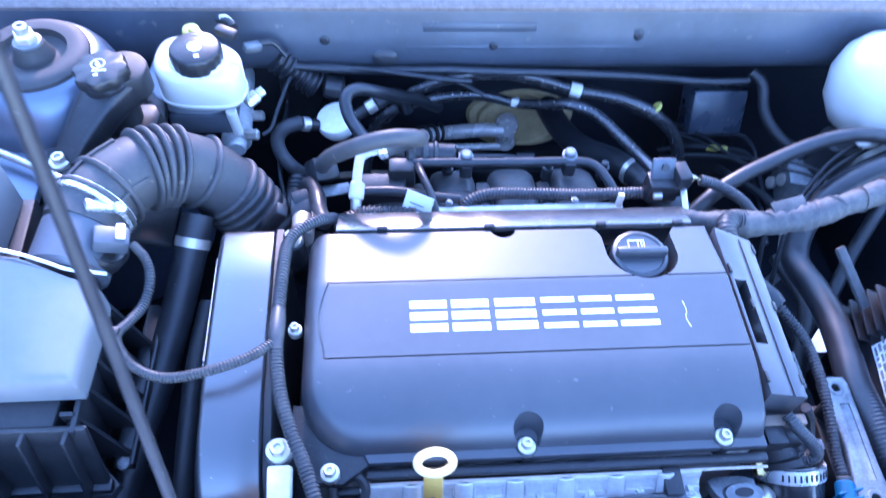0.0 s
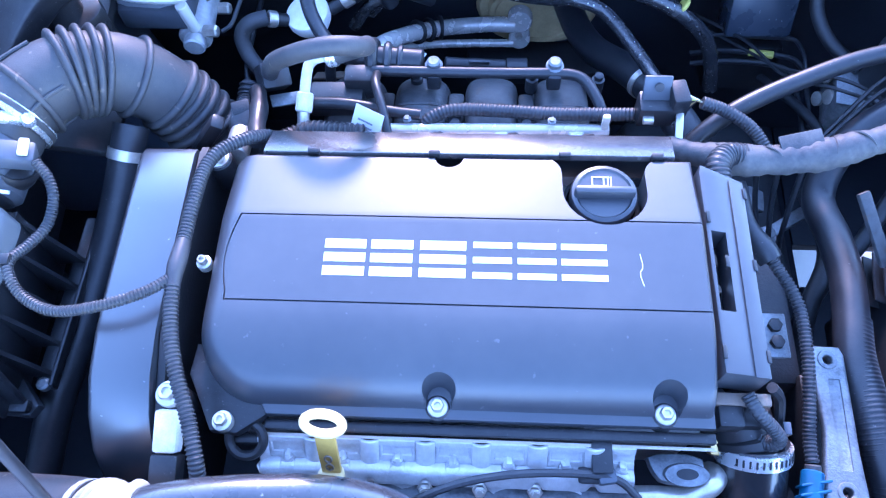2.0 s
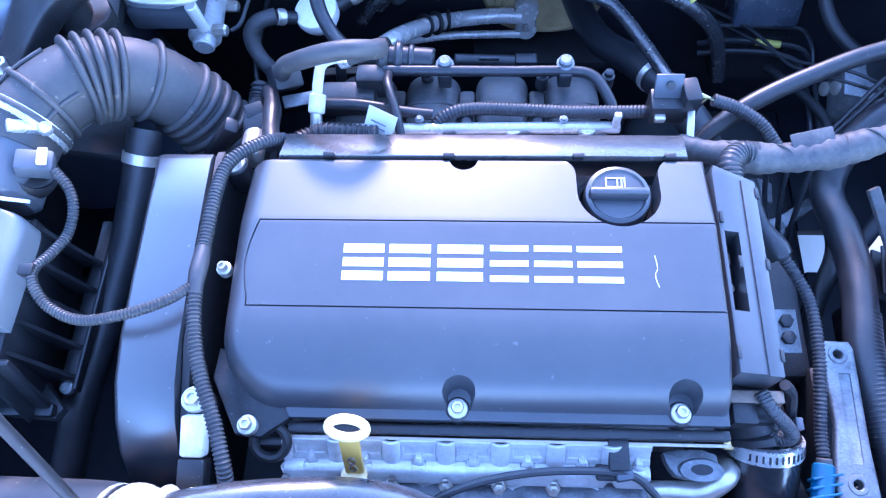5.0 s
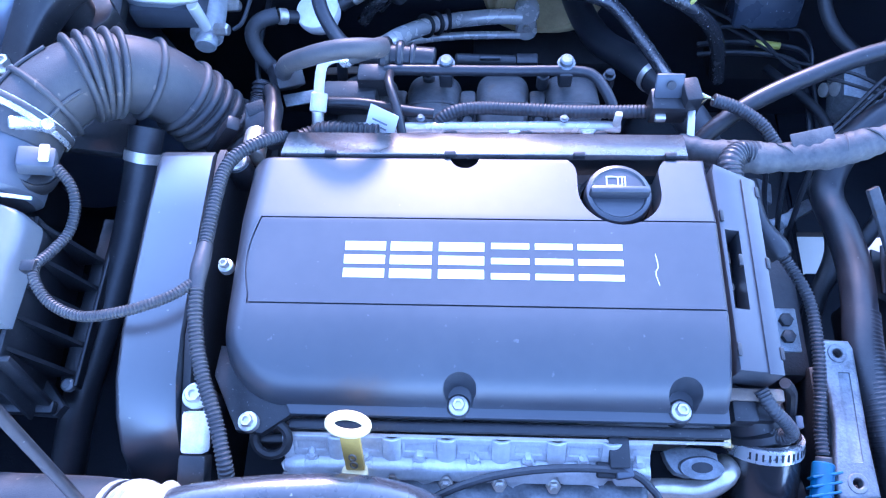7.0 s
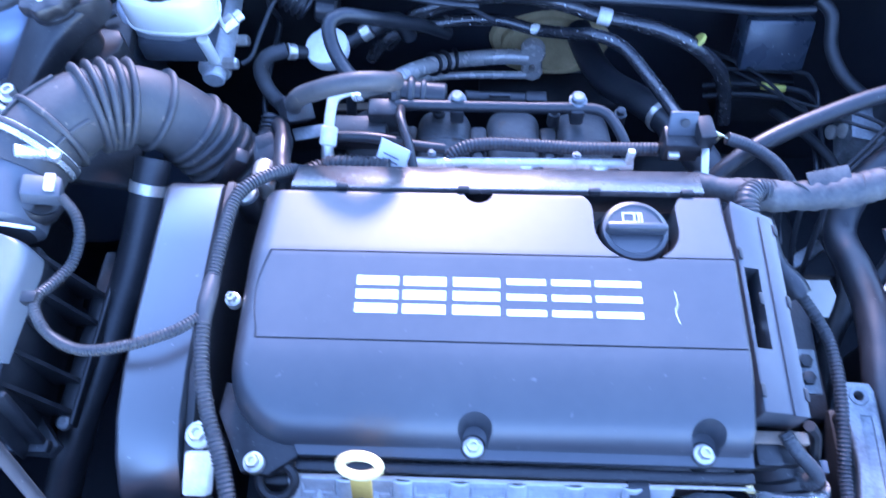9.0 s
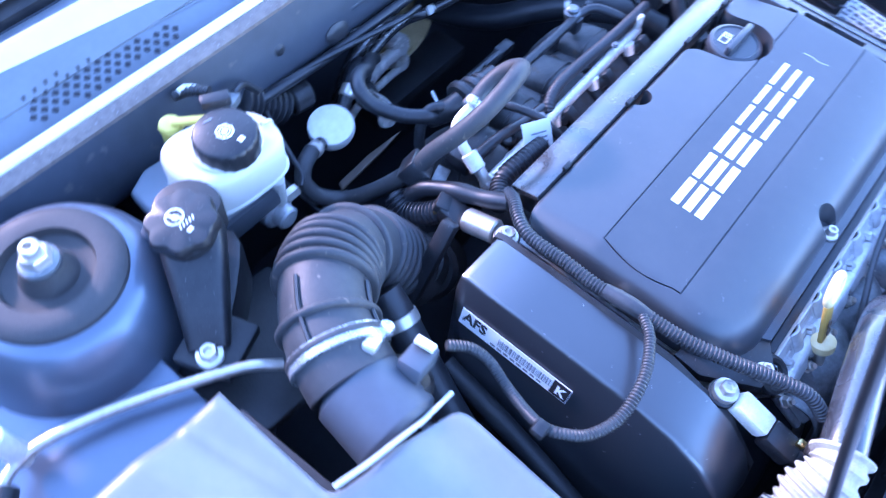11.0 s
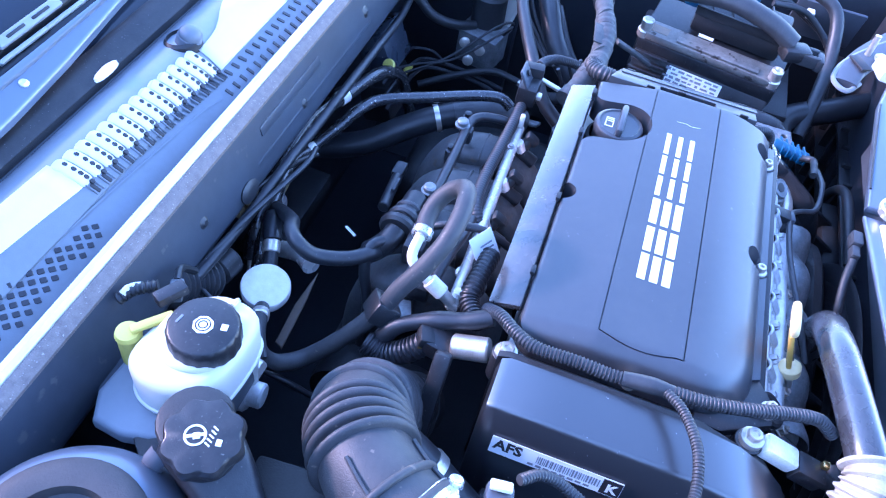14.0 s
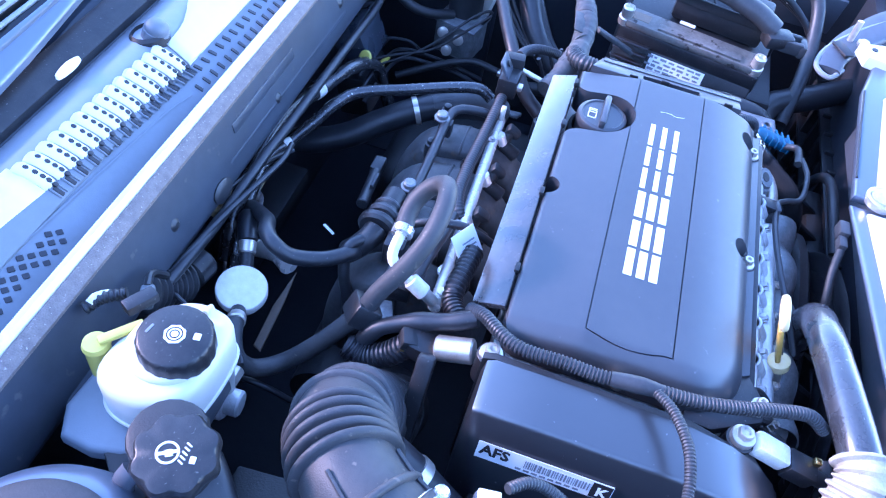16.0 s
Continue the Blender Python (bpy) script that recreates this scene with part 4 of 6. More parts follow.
for k in range(9):
    part("rib", box(0.004, 0.024, 0.080, 0.0015, at=(-0.392 - k * 0.034, -0.083, -0.058), turn=(-14, 0, 0)), M_BLACK, airbox)
part("side_wall", box(0.005, 0.132, 0.110, 0.002, at=(-0.393, -0.009, -0.072), turn=(0, 6, 0)), M_BLACK, airbox)
part("side_flange", box(0.018, 0.172, 0.008, 0.003, at=(-0.372, 0.014, -0.112), turn=(0, 10, -1.5)), M_BLACK, airbox)
part("flange_lip", box(0.004, 0.172, 0.016, 0.0015, at=(-0.363, 0.014, -0.108), turn=(0, 8, -1.5)), M_BLACK, airbox)
for k in range(5):
    web = drawn_out([(-0.398, -0.014), (-0.388, -0.014), (-0.366, -0.108), (-0.398, -0.112)], -0.0018, 0.0018)
    bmesh.ops.transform(web, matrix=Matrix.Translation((0, -0.060 + k * 0.028, 0)) @ Matrix(((0, 1, 0, 0), (1, 0, 0, 0), (0, 0, 1, 0), (0, 0, 0, 1))), verts=web.verts)
    part("side_web", web, M_BLACK, airbox)
part("corner_plate", prism([(-0.445, -0.060), (-0.398, -0.060), (-0.372, -0.088), (-0.378, -0.098), (-0.445, -0.094)], -0.116, -0.106, 0.003), M_CONDUIT, airbox)
part("clip_screw", lathe([(0.006, 0), (0.006, 0.006), (0.004, 0.008)], 14, pose(-0.372, -0.070, -0.108)), M_CAST, airbox)

# dark hoses between the air box and the timing cover
h = hose("coolant_hose", "dark rubber coolant hose beside the timing cover", [(-0.325, 0.170, -0.050), (-0.329, 0.150, -0.062), (-0.338, 0.115, -0.085), (-0.350, 0.070, -0.110), (-0.368, 0.0, -0.135), (-0.385, -0.07, -0.155), (-0.40, -0.14, -0.19)], 0.0165, M_RUBBER, seg=18)
band((-0.330, 0.146, -0.0645), (-0.334, 0.130, -0.076), 0.0168, 0.010, M_STEEL, h, screw=False)
hose("vacuum_hose", "thin dark hose running down beside the air box", [(-0.318, 0.10, -0.11), (-0.325, 0.02, -0.12), (-0.33, -0.06, -0.15), (-0.335, -0.13, -0.20)], 0.010, M_DARK)
box1 = thing("mount_bracket", "black engine mount bracket with a zinc bolt", "bracket")
part("arm", box(0.05, 0.16, 0.03, 0.006, at=(-0.315, -0.03, -0.20), turn=(0, 8, 4)), M_DARK, box1)
part("bolt_head", lathe([(0.011, 0), (0.011, 0.003), (0.007, 0.0035), (0.007, 0.011), (0.005, 0.013)], 18, pose(-0.305, -0.075, -0.178)), M_STEEL, box1)

# cam sensors at both ends of the timing cover
front_plug = thing("camshaft_sensor", "white plastic camshaft sensor with a black plug", "sensor")
part("sensor_body", box(0.019, 0.032, 0.016, 0.003, at=(-0.2205, -0.122, -0.030), turn=(18, 0, 0)), M_NYLON, front_plug)
part("plug_body", box(0.022, 0.028, 0.018, 0.003, at=(-0.2205, -0.151, -0.041), turn=(15, 0, 0)), M_BLACK, front_plug)
part("brass_clip", box(0.006, 0.006, 0.006, 0.001, at=(-0.2150, -0.163, -0.032)), M_BRASS, front_plug)
part("lead", tube([(-0.2205, -0.163, -0.044), (-0.215, -0.18, -0.055), (-0.20, -0.178, -0.05)], 0.007, 10), M_CONDUIT, front_plug)
rear_plug = thing("camshaft_sensor", "silver cylindrical sensor with a black plug", "sensor")
part("sensor_body", rod((-0.2150, 0.132, -0.043), (-0.2170, 0.165, -0.053), 0.0115, 20), M_STEEL, rear_plug)
part("plug_body", box(0.024, 0.026, 0.020, 0.003, at=(-0.2185, 0.178, -0.057), turn=(15, 0, 0)), M_BLACK, rear_plug)
part("plug_body", box(0.018, 0.014, 0.012, 0.002, at=(-0.2205, 0.190, -0.049), turn=(15, 0, 20)), M_DARK, rear_plug)
part("brass_clip", box(0.005, 0.004, 0.006, 0.001, at=(-0.228, 0.192, -0.055)), M_BRASS, rear_plug)
part("lead", tube([(-0.2195, 0.190, -0.060), (-0.226, 0.205, -0.075), (-0.230, 0.225, -0.085), (-0.228, 0.245, -0.080)], 0.011, 12, ribs=(0.005, 0.002)), M_RUBBER, rear_plug)
part("lower_arm", box(0.014, 0.016, 0.09, 0.004, at=(-0.262, 0.168, -0.075), turn=(0, 35, 0)), M_BLACK, rear_plug)
hose("wiring_conduit", "dark corrugated wiring conduit behind the trim strip", [(-0.192, 0.138, -0.026), (-0.198, 0.16, -0.036), (-0.203, 0.19, -0.047), (-0.212, 0.220, -0.062), (-0.222, 0.235, -0.085)], 0.0085, M_RUBBER, "wiring", sag=0.2)
hose("wiring_conduit", "dark corrugated wiring conduit behind the trim strip", [(-0.188, 0.150, -0.050), (-0.165, 0.165, -0.055), (-0.150, 0.168, -0.052), (-0.130, 0.166, -0.050), (-0.10, 0.163, -0.05)], 0.0095, M_RUBBER, "wiring", ribs=(0.005, 0.0014))

# power steering reservoir
psr = thing("power_steering_reservoir", "black plastic power steering reservoir with a lobed cap", "reservoir")
part("body", tube([(-0.404, 0.304, 0.012), (-0.418, 0.281, 0.010), (-0.436, 0.256, -0.006), (-0.457, 0.230, -0.028)], 0.0275, 32, 0.006, flat=0.75, rfun=lambda q: 1.0 - 0.40 * q, square=4.0), M_BLACK, psr)
part("deep_body", prism(soft([(-0.450, 0.220), (-0.470, 0.236), (-0.436, 0.302), (-0.386, 0.316), (-0.370, 0.290), (-0.400, 0.258)], 1), -0.16, -0.026, 0.004, 2), M_BLACK, psr)
part("tray", prism([(-0.402, 0.366), (-0.378, 0.345), (-0.374, 0.288), (-0.43, 0.252), (-0.474, 0.292)], -0.052, -0.040, 0.003), M_DARK, psr)
part("tray_edge", tube([(-0.478, 0.294, -0.036), (-0.440, 0.312, -0.034), (-0.395, 0.338, -0.032)], 0.0035, 8, 0.006), M_BLACK, psr)
part("neck", lathe([(0.022, -0.06), (0.0235, 0.0), (0.0240, 0.030), (0.022, 0.032)], 28, pose(-0.415, 0.2885, 0.0)), M_BLACK, psr)
part("collar", prism([(x, y) for x, y in arc(-0.402, 0.302, 0.027, -40, 200, 14)] + [(-0.437, 0.280), (-0.40, 0.275)], 0.004, 0.034, 0.004), M_DARK, psr)
capm = pose(-0.415, 0.287, 0.0335, 0, -4, 0) @ Matrix.Diagonal((0.92, 0.92, 1, 1))
part("lobed_cap", lathe([(0.0275, 0.0), (0.0295, 0.003), (0.0295, 0.010), (0.0278, 0.0132), (0.0262, 0.0140), (0.002, 0.0140)], 96, capm, lambda a, z: 1 + (0.055 * math.cos(8 * a) - 0.01 if z < 0.0136 else -0.055)), M_BLACK, psr)
part("symbol_ring", torus(0.0073, 0.0008, capm @ pose(-0.002, 0.0045, 0.0143), 28, 6, 0.4), M_INK, psr)
part("symbol_bar", box(0.0024, 0.013, 0.0006, 0.0002, at=(0, 0, 0)), M_INK, psr).data.transform(capm @ pose(-0.002, 0.0045, 0.0142, 0, 0, 30))
part("symbol_bar", box(0.005, 0.005, 0.0006, 0.0002, at=(0, 0, 0)), M_INK, psr).data.transform(capm @ pose(-0.002, 0.0035, 0.0142, 0, 0, 30))
for k in range(5):
    part("symbol_bar", box(0.0045, 0.0012, 0.0005, 0.0001, at=(0, 0, 0)), M_INK, psr).data.transform(capm @ pose(-0.0050 + 0.0032 * k, -0.0065, 0.0142, 0, 0, 70))
part("symbol_bar", box(0.005, 0.004, 0.0005, 0.0001, at=(0, 0, 0)), M_INK, psr).data.transform(capm @ pose(-0.001, -0.0135, 0.0142, 0, 0, 10))
part("bracket_arm", tube([(-0.438, 0.318, -0.02), (-0.432, 0.322, 0.002), (-0.424, 0.318, 0.012)], 0.005, 10, 0.004, flat=1.6), M_PRIMER, psr)
part("foot", box(0.05, 0.05, 0.012, 0.003, at=(-0.452, 0.228, -0.030), turn=(0, 0, 20)), M_DARK, psr)
bolt((-0.463, 0.221, -0.020), r=0.007, label="zinc bolt holding the power steering reservoir", group="wing bolts")

# strut tower
tower = thing("strut_tower", "silver painted suspension strut tower with a centre nut", "strut tower")
tc = pose(-0.503, 0.340, 0)
part("dome", lathe([(0.130, -0.30), (0.108, -0.14), (0.094, -0.070), (0.085, -0.028), (0.077, -0.004), (0.068, 0.0105), (0.061, 0.0155), (0.050, 0.0175), (0.046, 0.015), (0.01, 0.015)], 56, tc), M_PAINT, tower)
part("rubber_seat", lathe([(0.058, 0.013), (0.0572, 0.0205), (0.054, 0.0235), (0.046, 0.0255), (0.036, 0.0245), (0.034, 0.0170), (0.026, 0.0150), (0.022, 0.0165), (0.018, 0.026), (0.016, 0.034), (0.005, 0.034)], 48, tc), M_SEAT, tower, "dull grey-brown rubber seat")
part("washer", lathe([(0.0145, 0.033), (0.0145, 0.037), (0.0125, 0.038)], 28, tc), M_CAST, tower)
part("nut", lathe([(0.0115, 0.037), (0.0115, 0.046), (0.0100, 0.048)], 6, tc), M_STEEL, tower)
part("stud_end", lathe([(0.0072, 0.046), (0.0072, 0.0555), (0.0060, 0.057), (0.0034, 0.057), (0.0030, 0.050)], 24, tc), M_STEEL, tower)
apron = thing("inner_wing", "silver painted inner wing panel round the strut tower", "car panel")
part("apron", box(0.30, 0.50, 0.012, 0.004, at=(-0.635, 0.26, -0.060), turn=(0, -6, 0)), M_PAINT, apron)
part("shelf", box(0.16, 0.13, 0.010, 0.003, at=(-0.435, 0.22, -0.075), turn=(-8, 12, 0)), M_DARK, apron)
bolt((-0.508, 0.270, -0.055), r=0.006, label="zinc bolt on the inner wing", group="wing bolts", m=pose(-0.508, 0.268, -0.040))
service = thing("air_conditioning_valve", "pale metal service valve on a thin line", "valve")
part("valve", rod((-0.600, 0.268, -0.04), (-0.602, 0.272, 0.006), 0.0085, 16), M_NYLON, service)
part("line", tube([(-0.66, 0.215, -0.02), (-0.61, 0.262, -0.03), (-0.55, 0.250, -0.028), (-0.46, 0.200, -0.022), (-0.43, 0.178, -0.03)], 0.0045, 10), M_STEEL, service)
part("sleeve", tube([(-0.70, 0.18, -0.03), (-0.64, 0.232, -0.024), (-0.62, 0.252, -0.026)], 0.010, 12), M_DARK, service)

# brake fluid reservoir
brk = thing("brake_fluid_reservoir", "white translucent brake fluid reservoir with a black cap", "reservoir")
outline = [(-0.304, 0.307), (-0.288, 0.318), (-0.285, 0.350), (-0.305, 0.372), (-0.345, 0.386), (-0.372, 0.384), (-0.384, 0.360), (-0.380, 0.325), (-0.362, 0.310)]
part("tank", prism(soft(outline), -0.040, 0.011, 0.009, 4, True), M_WHITE, brk)
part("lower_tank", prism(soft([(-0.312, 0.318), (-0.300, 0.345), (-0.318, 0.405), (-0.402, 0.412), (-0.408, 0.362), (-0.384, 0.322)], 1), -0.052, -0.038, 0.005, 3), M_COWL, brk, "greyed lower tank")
part("shoulder", prism(soft([(-0.300, 0.332), (-0.310, 0.372), (-0.352, 0.378), (-0.368, 0.345), (-0.355, 0.315), (-0.315, 0.312)]), 0.006, 0.0155, 0.004, 3), M_WHITE, brk)
bm_ = pose(-0.332, 0.338, 0.0)
part("cap", lathe([(0.0270, 0.010), (0.0275, 0.012), (0.0275, 0.026), (0.0262, 0.0295), (0.0245, 0.0305), (0.002, 0.0305)], 108, bm_, lambda a, z: 1 + (0.018 * (1 if math.cos(18 * a) > 0.2 else 0) if z < 0.027 else 0)), M_BLACK, brk, "black ribbed cap")
part("symbol_dot", lathe([(0.0082, 0), (0.0080, 0.0005)], 8, bm_ @ pose(0, 0, 0.0305)), M_INK, brk)
part("symbol_ring", torus(0.0055, 0.0005, bm_ @ pose(0, 0, 0.0311), 24, 6, 0.5), M_BLACKINK, brk)
part("symbol_ring", torus(0.0032, 0.0005, bm_ @ pose(0, 0, 0.0311), 24, 6, 0.5), M_BLACKINK, brk)
part("symbol_bar", box(0.0055, 0.005, 0.0005, 0.0001, at=(0, 0, 0)), M_INK, brk).data.transform(bm_ @ pose(0.004, -0.0155, 0.0307, 0, 0, 10))
part("print_bar", box(0.002, 0.008, 0.0005, 0.0001, at=(0, 0, 0)), M_GREYINK, brk).data.transform(bm_ @ pose(-0.002, 0.0185, 0.0307, 0, 0, 80))
part("level_plug", lathe([(0.0100, -0.03), (0.0095, 0.0), (0.0105, 0.002), (0.0092, 0.006), (0.003, 0.007)], 24, pose(-0.348, 0.3955, 0.003)), M_YELLOW, brk, "pale yellow level sensor plug")
part("level_arm", box(0.034, 0.008, 0.005, 0.002, at=(-0.335, 0.382, 0.0115), turn=(0, 0, -40)), M_YELLOW, brk, "pale yellow arm")
part("sensor_plug", box(0.026, 0.012, 0.010, 0.002, at=(-0.306, 0.384, 0.012), turn=(0, 0, -30)), M_BLACK, brk)
part("lower_neck", box(0.075, 0.12, 0.030, 0.006, at=(-0.340, 0.375, -0.066)), M_PRIMER, brk)
part("moulding_seam", tube([(x, y, -0.030) for x, y in soft(outline, 2)] + [(*soft(outline, 2)[0], -0.030)], 0.0019, 8, 0.004), M_WHITE, brk)
part("corner_ridge", tube([(-0.2875, 0.338, -0.050), (-0.2868, 0.336, 0.0), (-0.2905, 0.335, 0.010), (-0.299, 0.334, 0.0145)], 0.0022, 8, 0.004), M_WHITE, brk)
part("outlet", rod((-0.305, 0.318, -0.045), (-0.304, 0.322, -0.085), 0.0065), M_WHITE, brk)
mc = thing("brake_master_cylinder", "cast alloy brake master cylinder below its reservoir", "brake cylinder")
part("barrel", rod((-0.318, 0.50, -0.105), (-0.308, 0.320, -0.100), 0.018, 24), M_ALU, mc)
part("nose", rod((-0.308, 0.325, -0.100), (-0.307, 0.308, -0.100), 0.012, 20), M_ALU, mc)
for k, (dx, z) in enumerate(((0.028, -0.082), (0.026, -0.10))):
    part("pipe_union", lathe([(0.007, 0), (0.007, 0.014), (0.005, 0.016)], 6, along((-0.296, 0.325 + 0.05 * k, z - 0.01), (-0.24, 0.321 + 0.05 * k, z - 0.004))), M_STEEL, mc)
part("brake_pipe", tube([(-0.276, 0.323, -0.090), (-0.266, 0.332, -0.088), (-0.258, 0.360, -0.080), (-0.245, 0.400, -0.070), (-0.230, 0.425, -0.075), (-0.215, 0.45, -0.10)], 0.0024, 8), M_RUBBER, mc)
booster = thing("brake_booster", "black round brake booster against the firewall", "brake booster")
part("drum", lathe([(0.10, 0), (0.115, 0.02), (0.118, 0.05), (0.105, 0.075), (0.05, 0.085)], 40, along((-0.32, 0.53, -0.14), (-0.315, 0.40, -0.135))), M_DARK, booster)
part("ribbed_boot", tube([(-0.262, 0.424, -0.055), (-0.240, 0.421, -0.074), (-0.214, 0.416, -0.094)], 0.019, 20, ribs=(0.008, 0.004)), M_RUBBER, booster)
part("check_valve", rod((-0.205, 0.415, -0.095), (-0.180, 0.412, -0.098), 0.017, 20), M_BLACK, booster)
part("cable_sleeve", tube([(-0.322, 0.424, 0.000), (-0.310, 0.415, 0.004), (-0.300, 0.400, 0.006)], 0.0048, 12, ribs=(0.004, 0.001)), M_RUBBER, booster)
part("white_lead", tube([(-0.318, 0.421, 0.004), (-0.311, 0.419, 0.006), (-0.304, 0.412, 0.004)], 0.0035, 8), M_NYLON, booster)

hose("brake_line", "thin dark brake pipe bent round the master cylinder", [(-0.02, 0.392, -0.070), (-0.059, 0.388, -0.062), (-0.156, 0.405, -0.060), (-0.245, 0.4145, -0.062), (-0.258, 0.412, -0.090), (-0.258, 0.428, -0.135), (-0.262, 0.370, -0.142), (-0.262, 0.316, -0.145), (-0.256, 0.28, -0.17)], 0.0032, M_RUBBER, "pipe", seg=10)
union_ = thing("brake_pipe_union", "zinc plated brake pipe union with a pale plug", "fitting")
part("union_body", lathe([(0.008, 0), (0.0085, 0.003), (0.0085, 0.016), (0.006, 0.018), (0.006, 0.026)], 6, along((-0.292, 0.345, -0.060), (-0.262, 0.372, -0.052))), M_STEEL, union_)
part("plug", box(0.022, 0.012, 0.011, 0.003, at=(-0.283, 0.398, -0.020), turn=(0, 10, 25)), M_CAST, union_)
part("plug_lead", tube([(-0.275, 0.402, -0.018), (-0.260, 0.408, -0.022), (-0.246, 0.405, -0.040)], 0.0035, 8), M_RUBBER, union_)

# fuel damper and the looping hose
damper = thing("fuel_damper", "round pale zinc fuel pulsation damper", "damper")
dmx = pose(-0.190, 0.368, -0.112, 6, -8, 0)
part("disc", lathe([(0.020, -0.016), (0.0235, -0.010), (0.0255, -0.004), (0.0255, 0.003), (0.0245, 0.0055), (0.0225, 0.0062), (0.002, 0.0062)], 48, dmx), M_DISC, damper)
for a, b in (((-0.213, 0.360, -0.112), (-0.232, 0.352, -0.101)), ((-0.166, 0.376, -0.112), (-0.140, 0.386, -0.100))):
    part("outlet", rod(a, b, 0.0075, 16), M_BLACK, damper)
    part("clamp", rod(Vector(a).lerp(Vector(b), 0.55), Vector(a).lerp(Vector(b), 1.0), 0.0092, 16), M_STEEL, damper)
hose("vent_hose", "short dark rubber hose leaving the damper", [(-0.140, 0.386, -0.100), (-0.125, 0.394, -0.096), (-0.108, 0.402, -0.105), (-0.100, 0.405, -0.13)], 0.010, M_RUBBER)
lh = hose("fuel_hose", "grey-black rubber hose looping over the intake", [(-0.232, 0.353, -0.100), (-0.252, 0.345, -0.101), (-0.262, 0.336, -0.112), (-0.256, 0.322, -0.128), (-0.236, 0.300, -0.132), (-0.218, 0.268, -0.100), (-0.203, 0.240, -0.058), (-0.193, 0.228, -0.032), (-0.181, 0.212, -0.006), (-0.163, 0.200, 0.016), (-0.142, 0.196, 0.029), (-0.122, 0.197, 0.033), (-0.106, 0.201, 0.029), (-0.096, 0.208, 0.020), (-0.095, 0.219, 0.009), (-0.103, 0.228, -0.004), (-0.116, 0.231, -0.013), (-0.130, 0.229, -0.017)], 0.0088, M_BELLOW, seg=18)
part("hose_clip", box(0.030, 0.026, 0.024, 0.003, at=(-0.2005, 0.240, -0.062), turn=(35, 20, 30)), M_BLACK, lh)
part("clip_plate", box(0.034, 0.014, 0.003, 0.001, at=(-0.186, 0.222, -0.075), turn=(10, 10, 20)), M_CAST, lh)
fitting = thing("fuel_line_fitting", "white elbow fitting joining hose and fuel rail", "fitting")
part("elbow", tube([(-0.130, 0.229, -0.017), (-0.145, 0.231, -0.022), (-0.156, 0.230, -0.030), (-0.160, 0.219, -0.040), (-0.162, 0.204, -0.051)], 0.0052, 12), M_NYLON, fitting)
part("sleeve", rod((-0.1605, 0.209, -0.047), (-0.1625, 0.193, -0.057), 0.0082, 16), M_NYLON, fitting)
part("clamp", rod((-0.127, 0.2295, -0.0165), (-0.137, 0.2295, -0.0190), 0.0104, 16), M_CHROME, fitting)
part("union", rod((-0.1625, 0.194, -0.056), (-0.163, 0.182, -0.066), 0.006, 12), M_STEEL, fitting)

# fuel rail, injectors and its loom
rail = thing("fuel_rail", "bright steel fuel rail with injectors", "fuel rail")
part("pipe", rod((-0.168, 0.181, -0.068), (0.133, 0.191, -0.076), 0.0062, 16), M_PIPE, rail)
part("mount", box(0.010, 0.010, 0.020, 0.002, at=(-0.150, 0.178, -0.070)), M_STEEL, rail)
part("mount", box(0.007, 0.006, 0.024, 0.0015, at=(0.128, 0.190, -0.064)), M_NYLON, rail, "white plastic end clip")
for k in range(4):
    x = -0.115 + k * 0.072
    inj = part("injector", joined(rod((x, 0.188, -0.082), (x, 0.160, -0.095), 0.0085, 14), rod((x + 0.004, 0.178, -0.082), (x + 0.012, 0.172, -0.068), 0.0065, 12)), M_BLACK, rail)
    part("injector_plug", box(0.013, 0.018, 0.010, 0.003, at=(x + 0.011, 0.171, -0.070), turn=(35, 0, 8)), M_DARK, inj)
    part("rail_cup", rod((x, 0.1865, -0.072), (x, 0.178, -0.088), 0.0080, 14), M_PIPE, rail)
hose("wiring_conduit", "dark wiring conduit lying along the fuel rail", [(-0.160, 0.207, -0.060), (-0.12, 0.203, -0.056), (-0.08, 0.198, -0.060), (-0.05, 0.197, -0.064)], 0.0055, M_RUBBER, "wiring", seg=10)
hose("wiring_conduit", "corrugated wiring conduit lying along the fuel rail", [(-0.05, 0.186, -0.075), (-0.038, 0.196, -0.066), (-0.015, 0.202, -0.062), (0.03, 0.203, -0.064), (0.08, 0.201, -0.065), (0.12, 0.199, -0.062), (0.155, 0.198, -0.060)], 0.0066, M_CONDUIT, "wiring", ribs=(0.0036, 0.0006), seg=10)
hose("vacuum_hose", "dark thin hose dropping in front of the rail", [(-0.094, 0.236, -0.052), (-0.092, 0.215, -0.040), (-0.083, 0.185, -0.040), (-0.078, 0.165, -0.050), (-0.075, 0.15, -0.06)], 0.0045, M_RUBBER, seg=10)
for x in (-0.062, 0.077):
    t = thing("zinc_screw", "small zinc screw on the intake", "screw", "intake screws")
    part("screw_head", lathe([(0.0042, 0), (0.0042, 0.0015), (0.0026, 0.002), (0.0026, 0.004)], 12, pose(x, 0.190, -0.062)), M_CAST, t)
tag = thing("paper_tag", "small white paper tag with faint print", "tag")
part("paper", box(0.031, 0.0006, 0.030, 0, at=(-0.098, 0.172, -0.046), turn=(-40, 0, -28)), M_INK, tag)
for k in range(3):
    part("print_bar", box(0.016, 0.0005, 0.0016, 0, at=(-0.0985 - 0.001 * k, 0.1712 - 0.003 * k, -0.0405 - 0.0040 * k), turn=(-48, 0, -28)), M_GREYINK, tag)

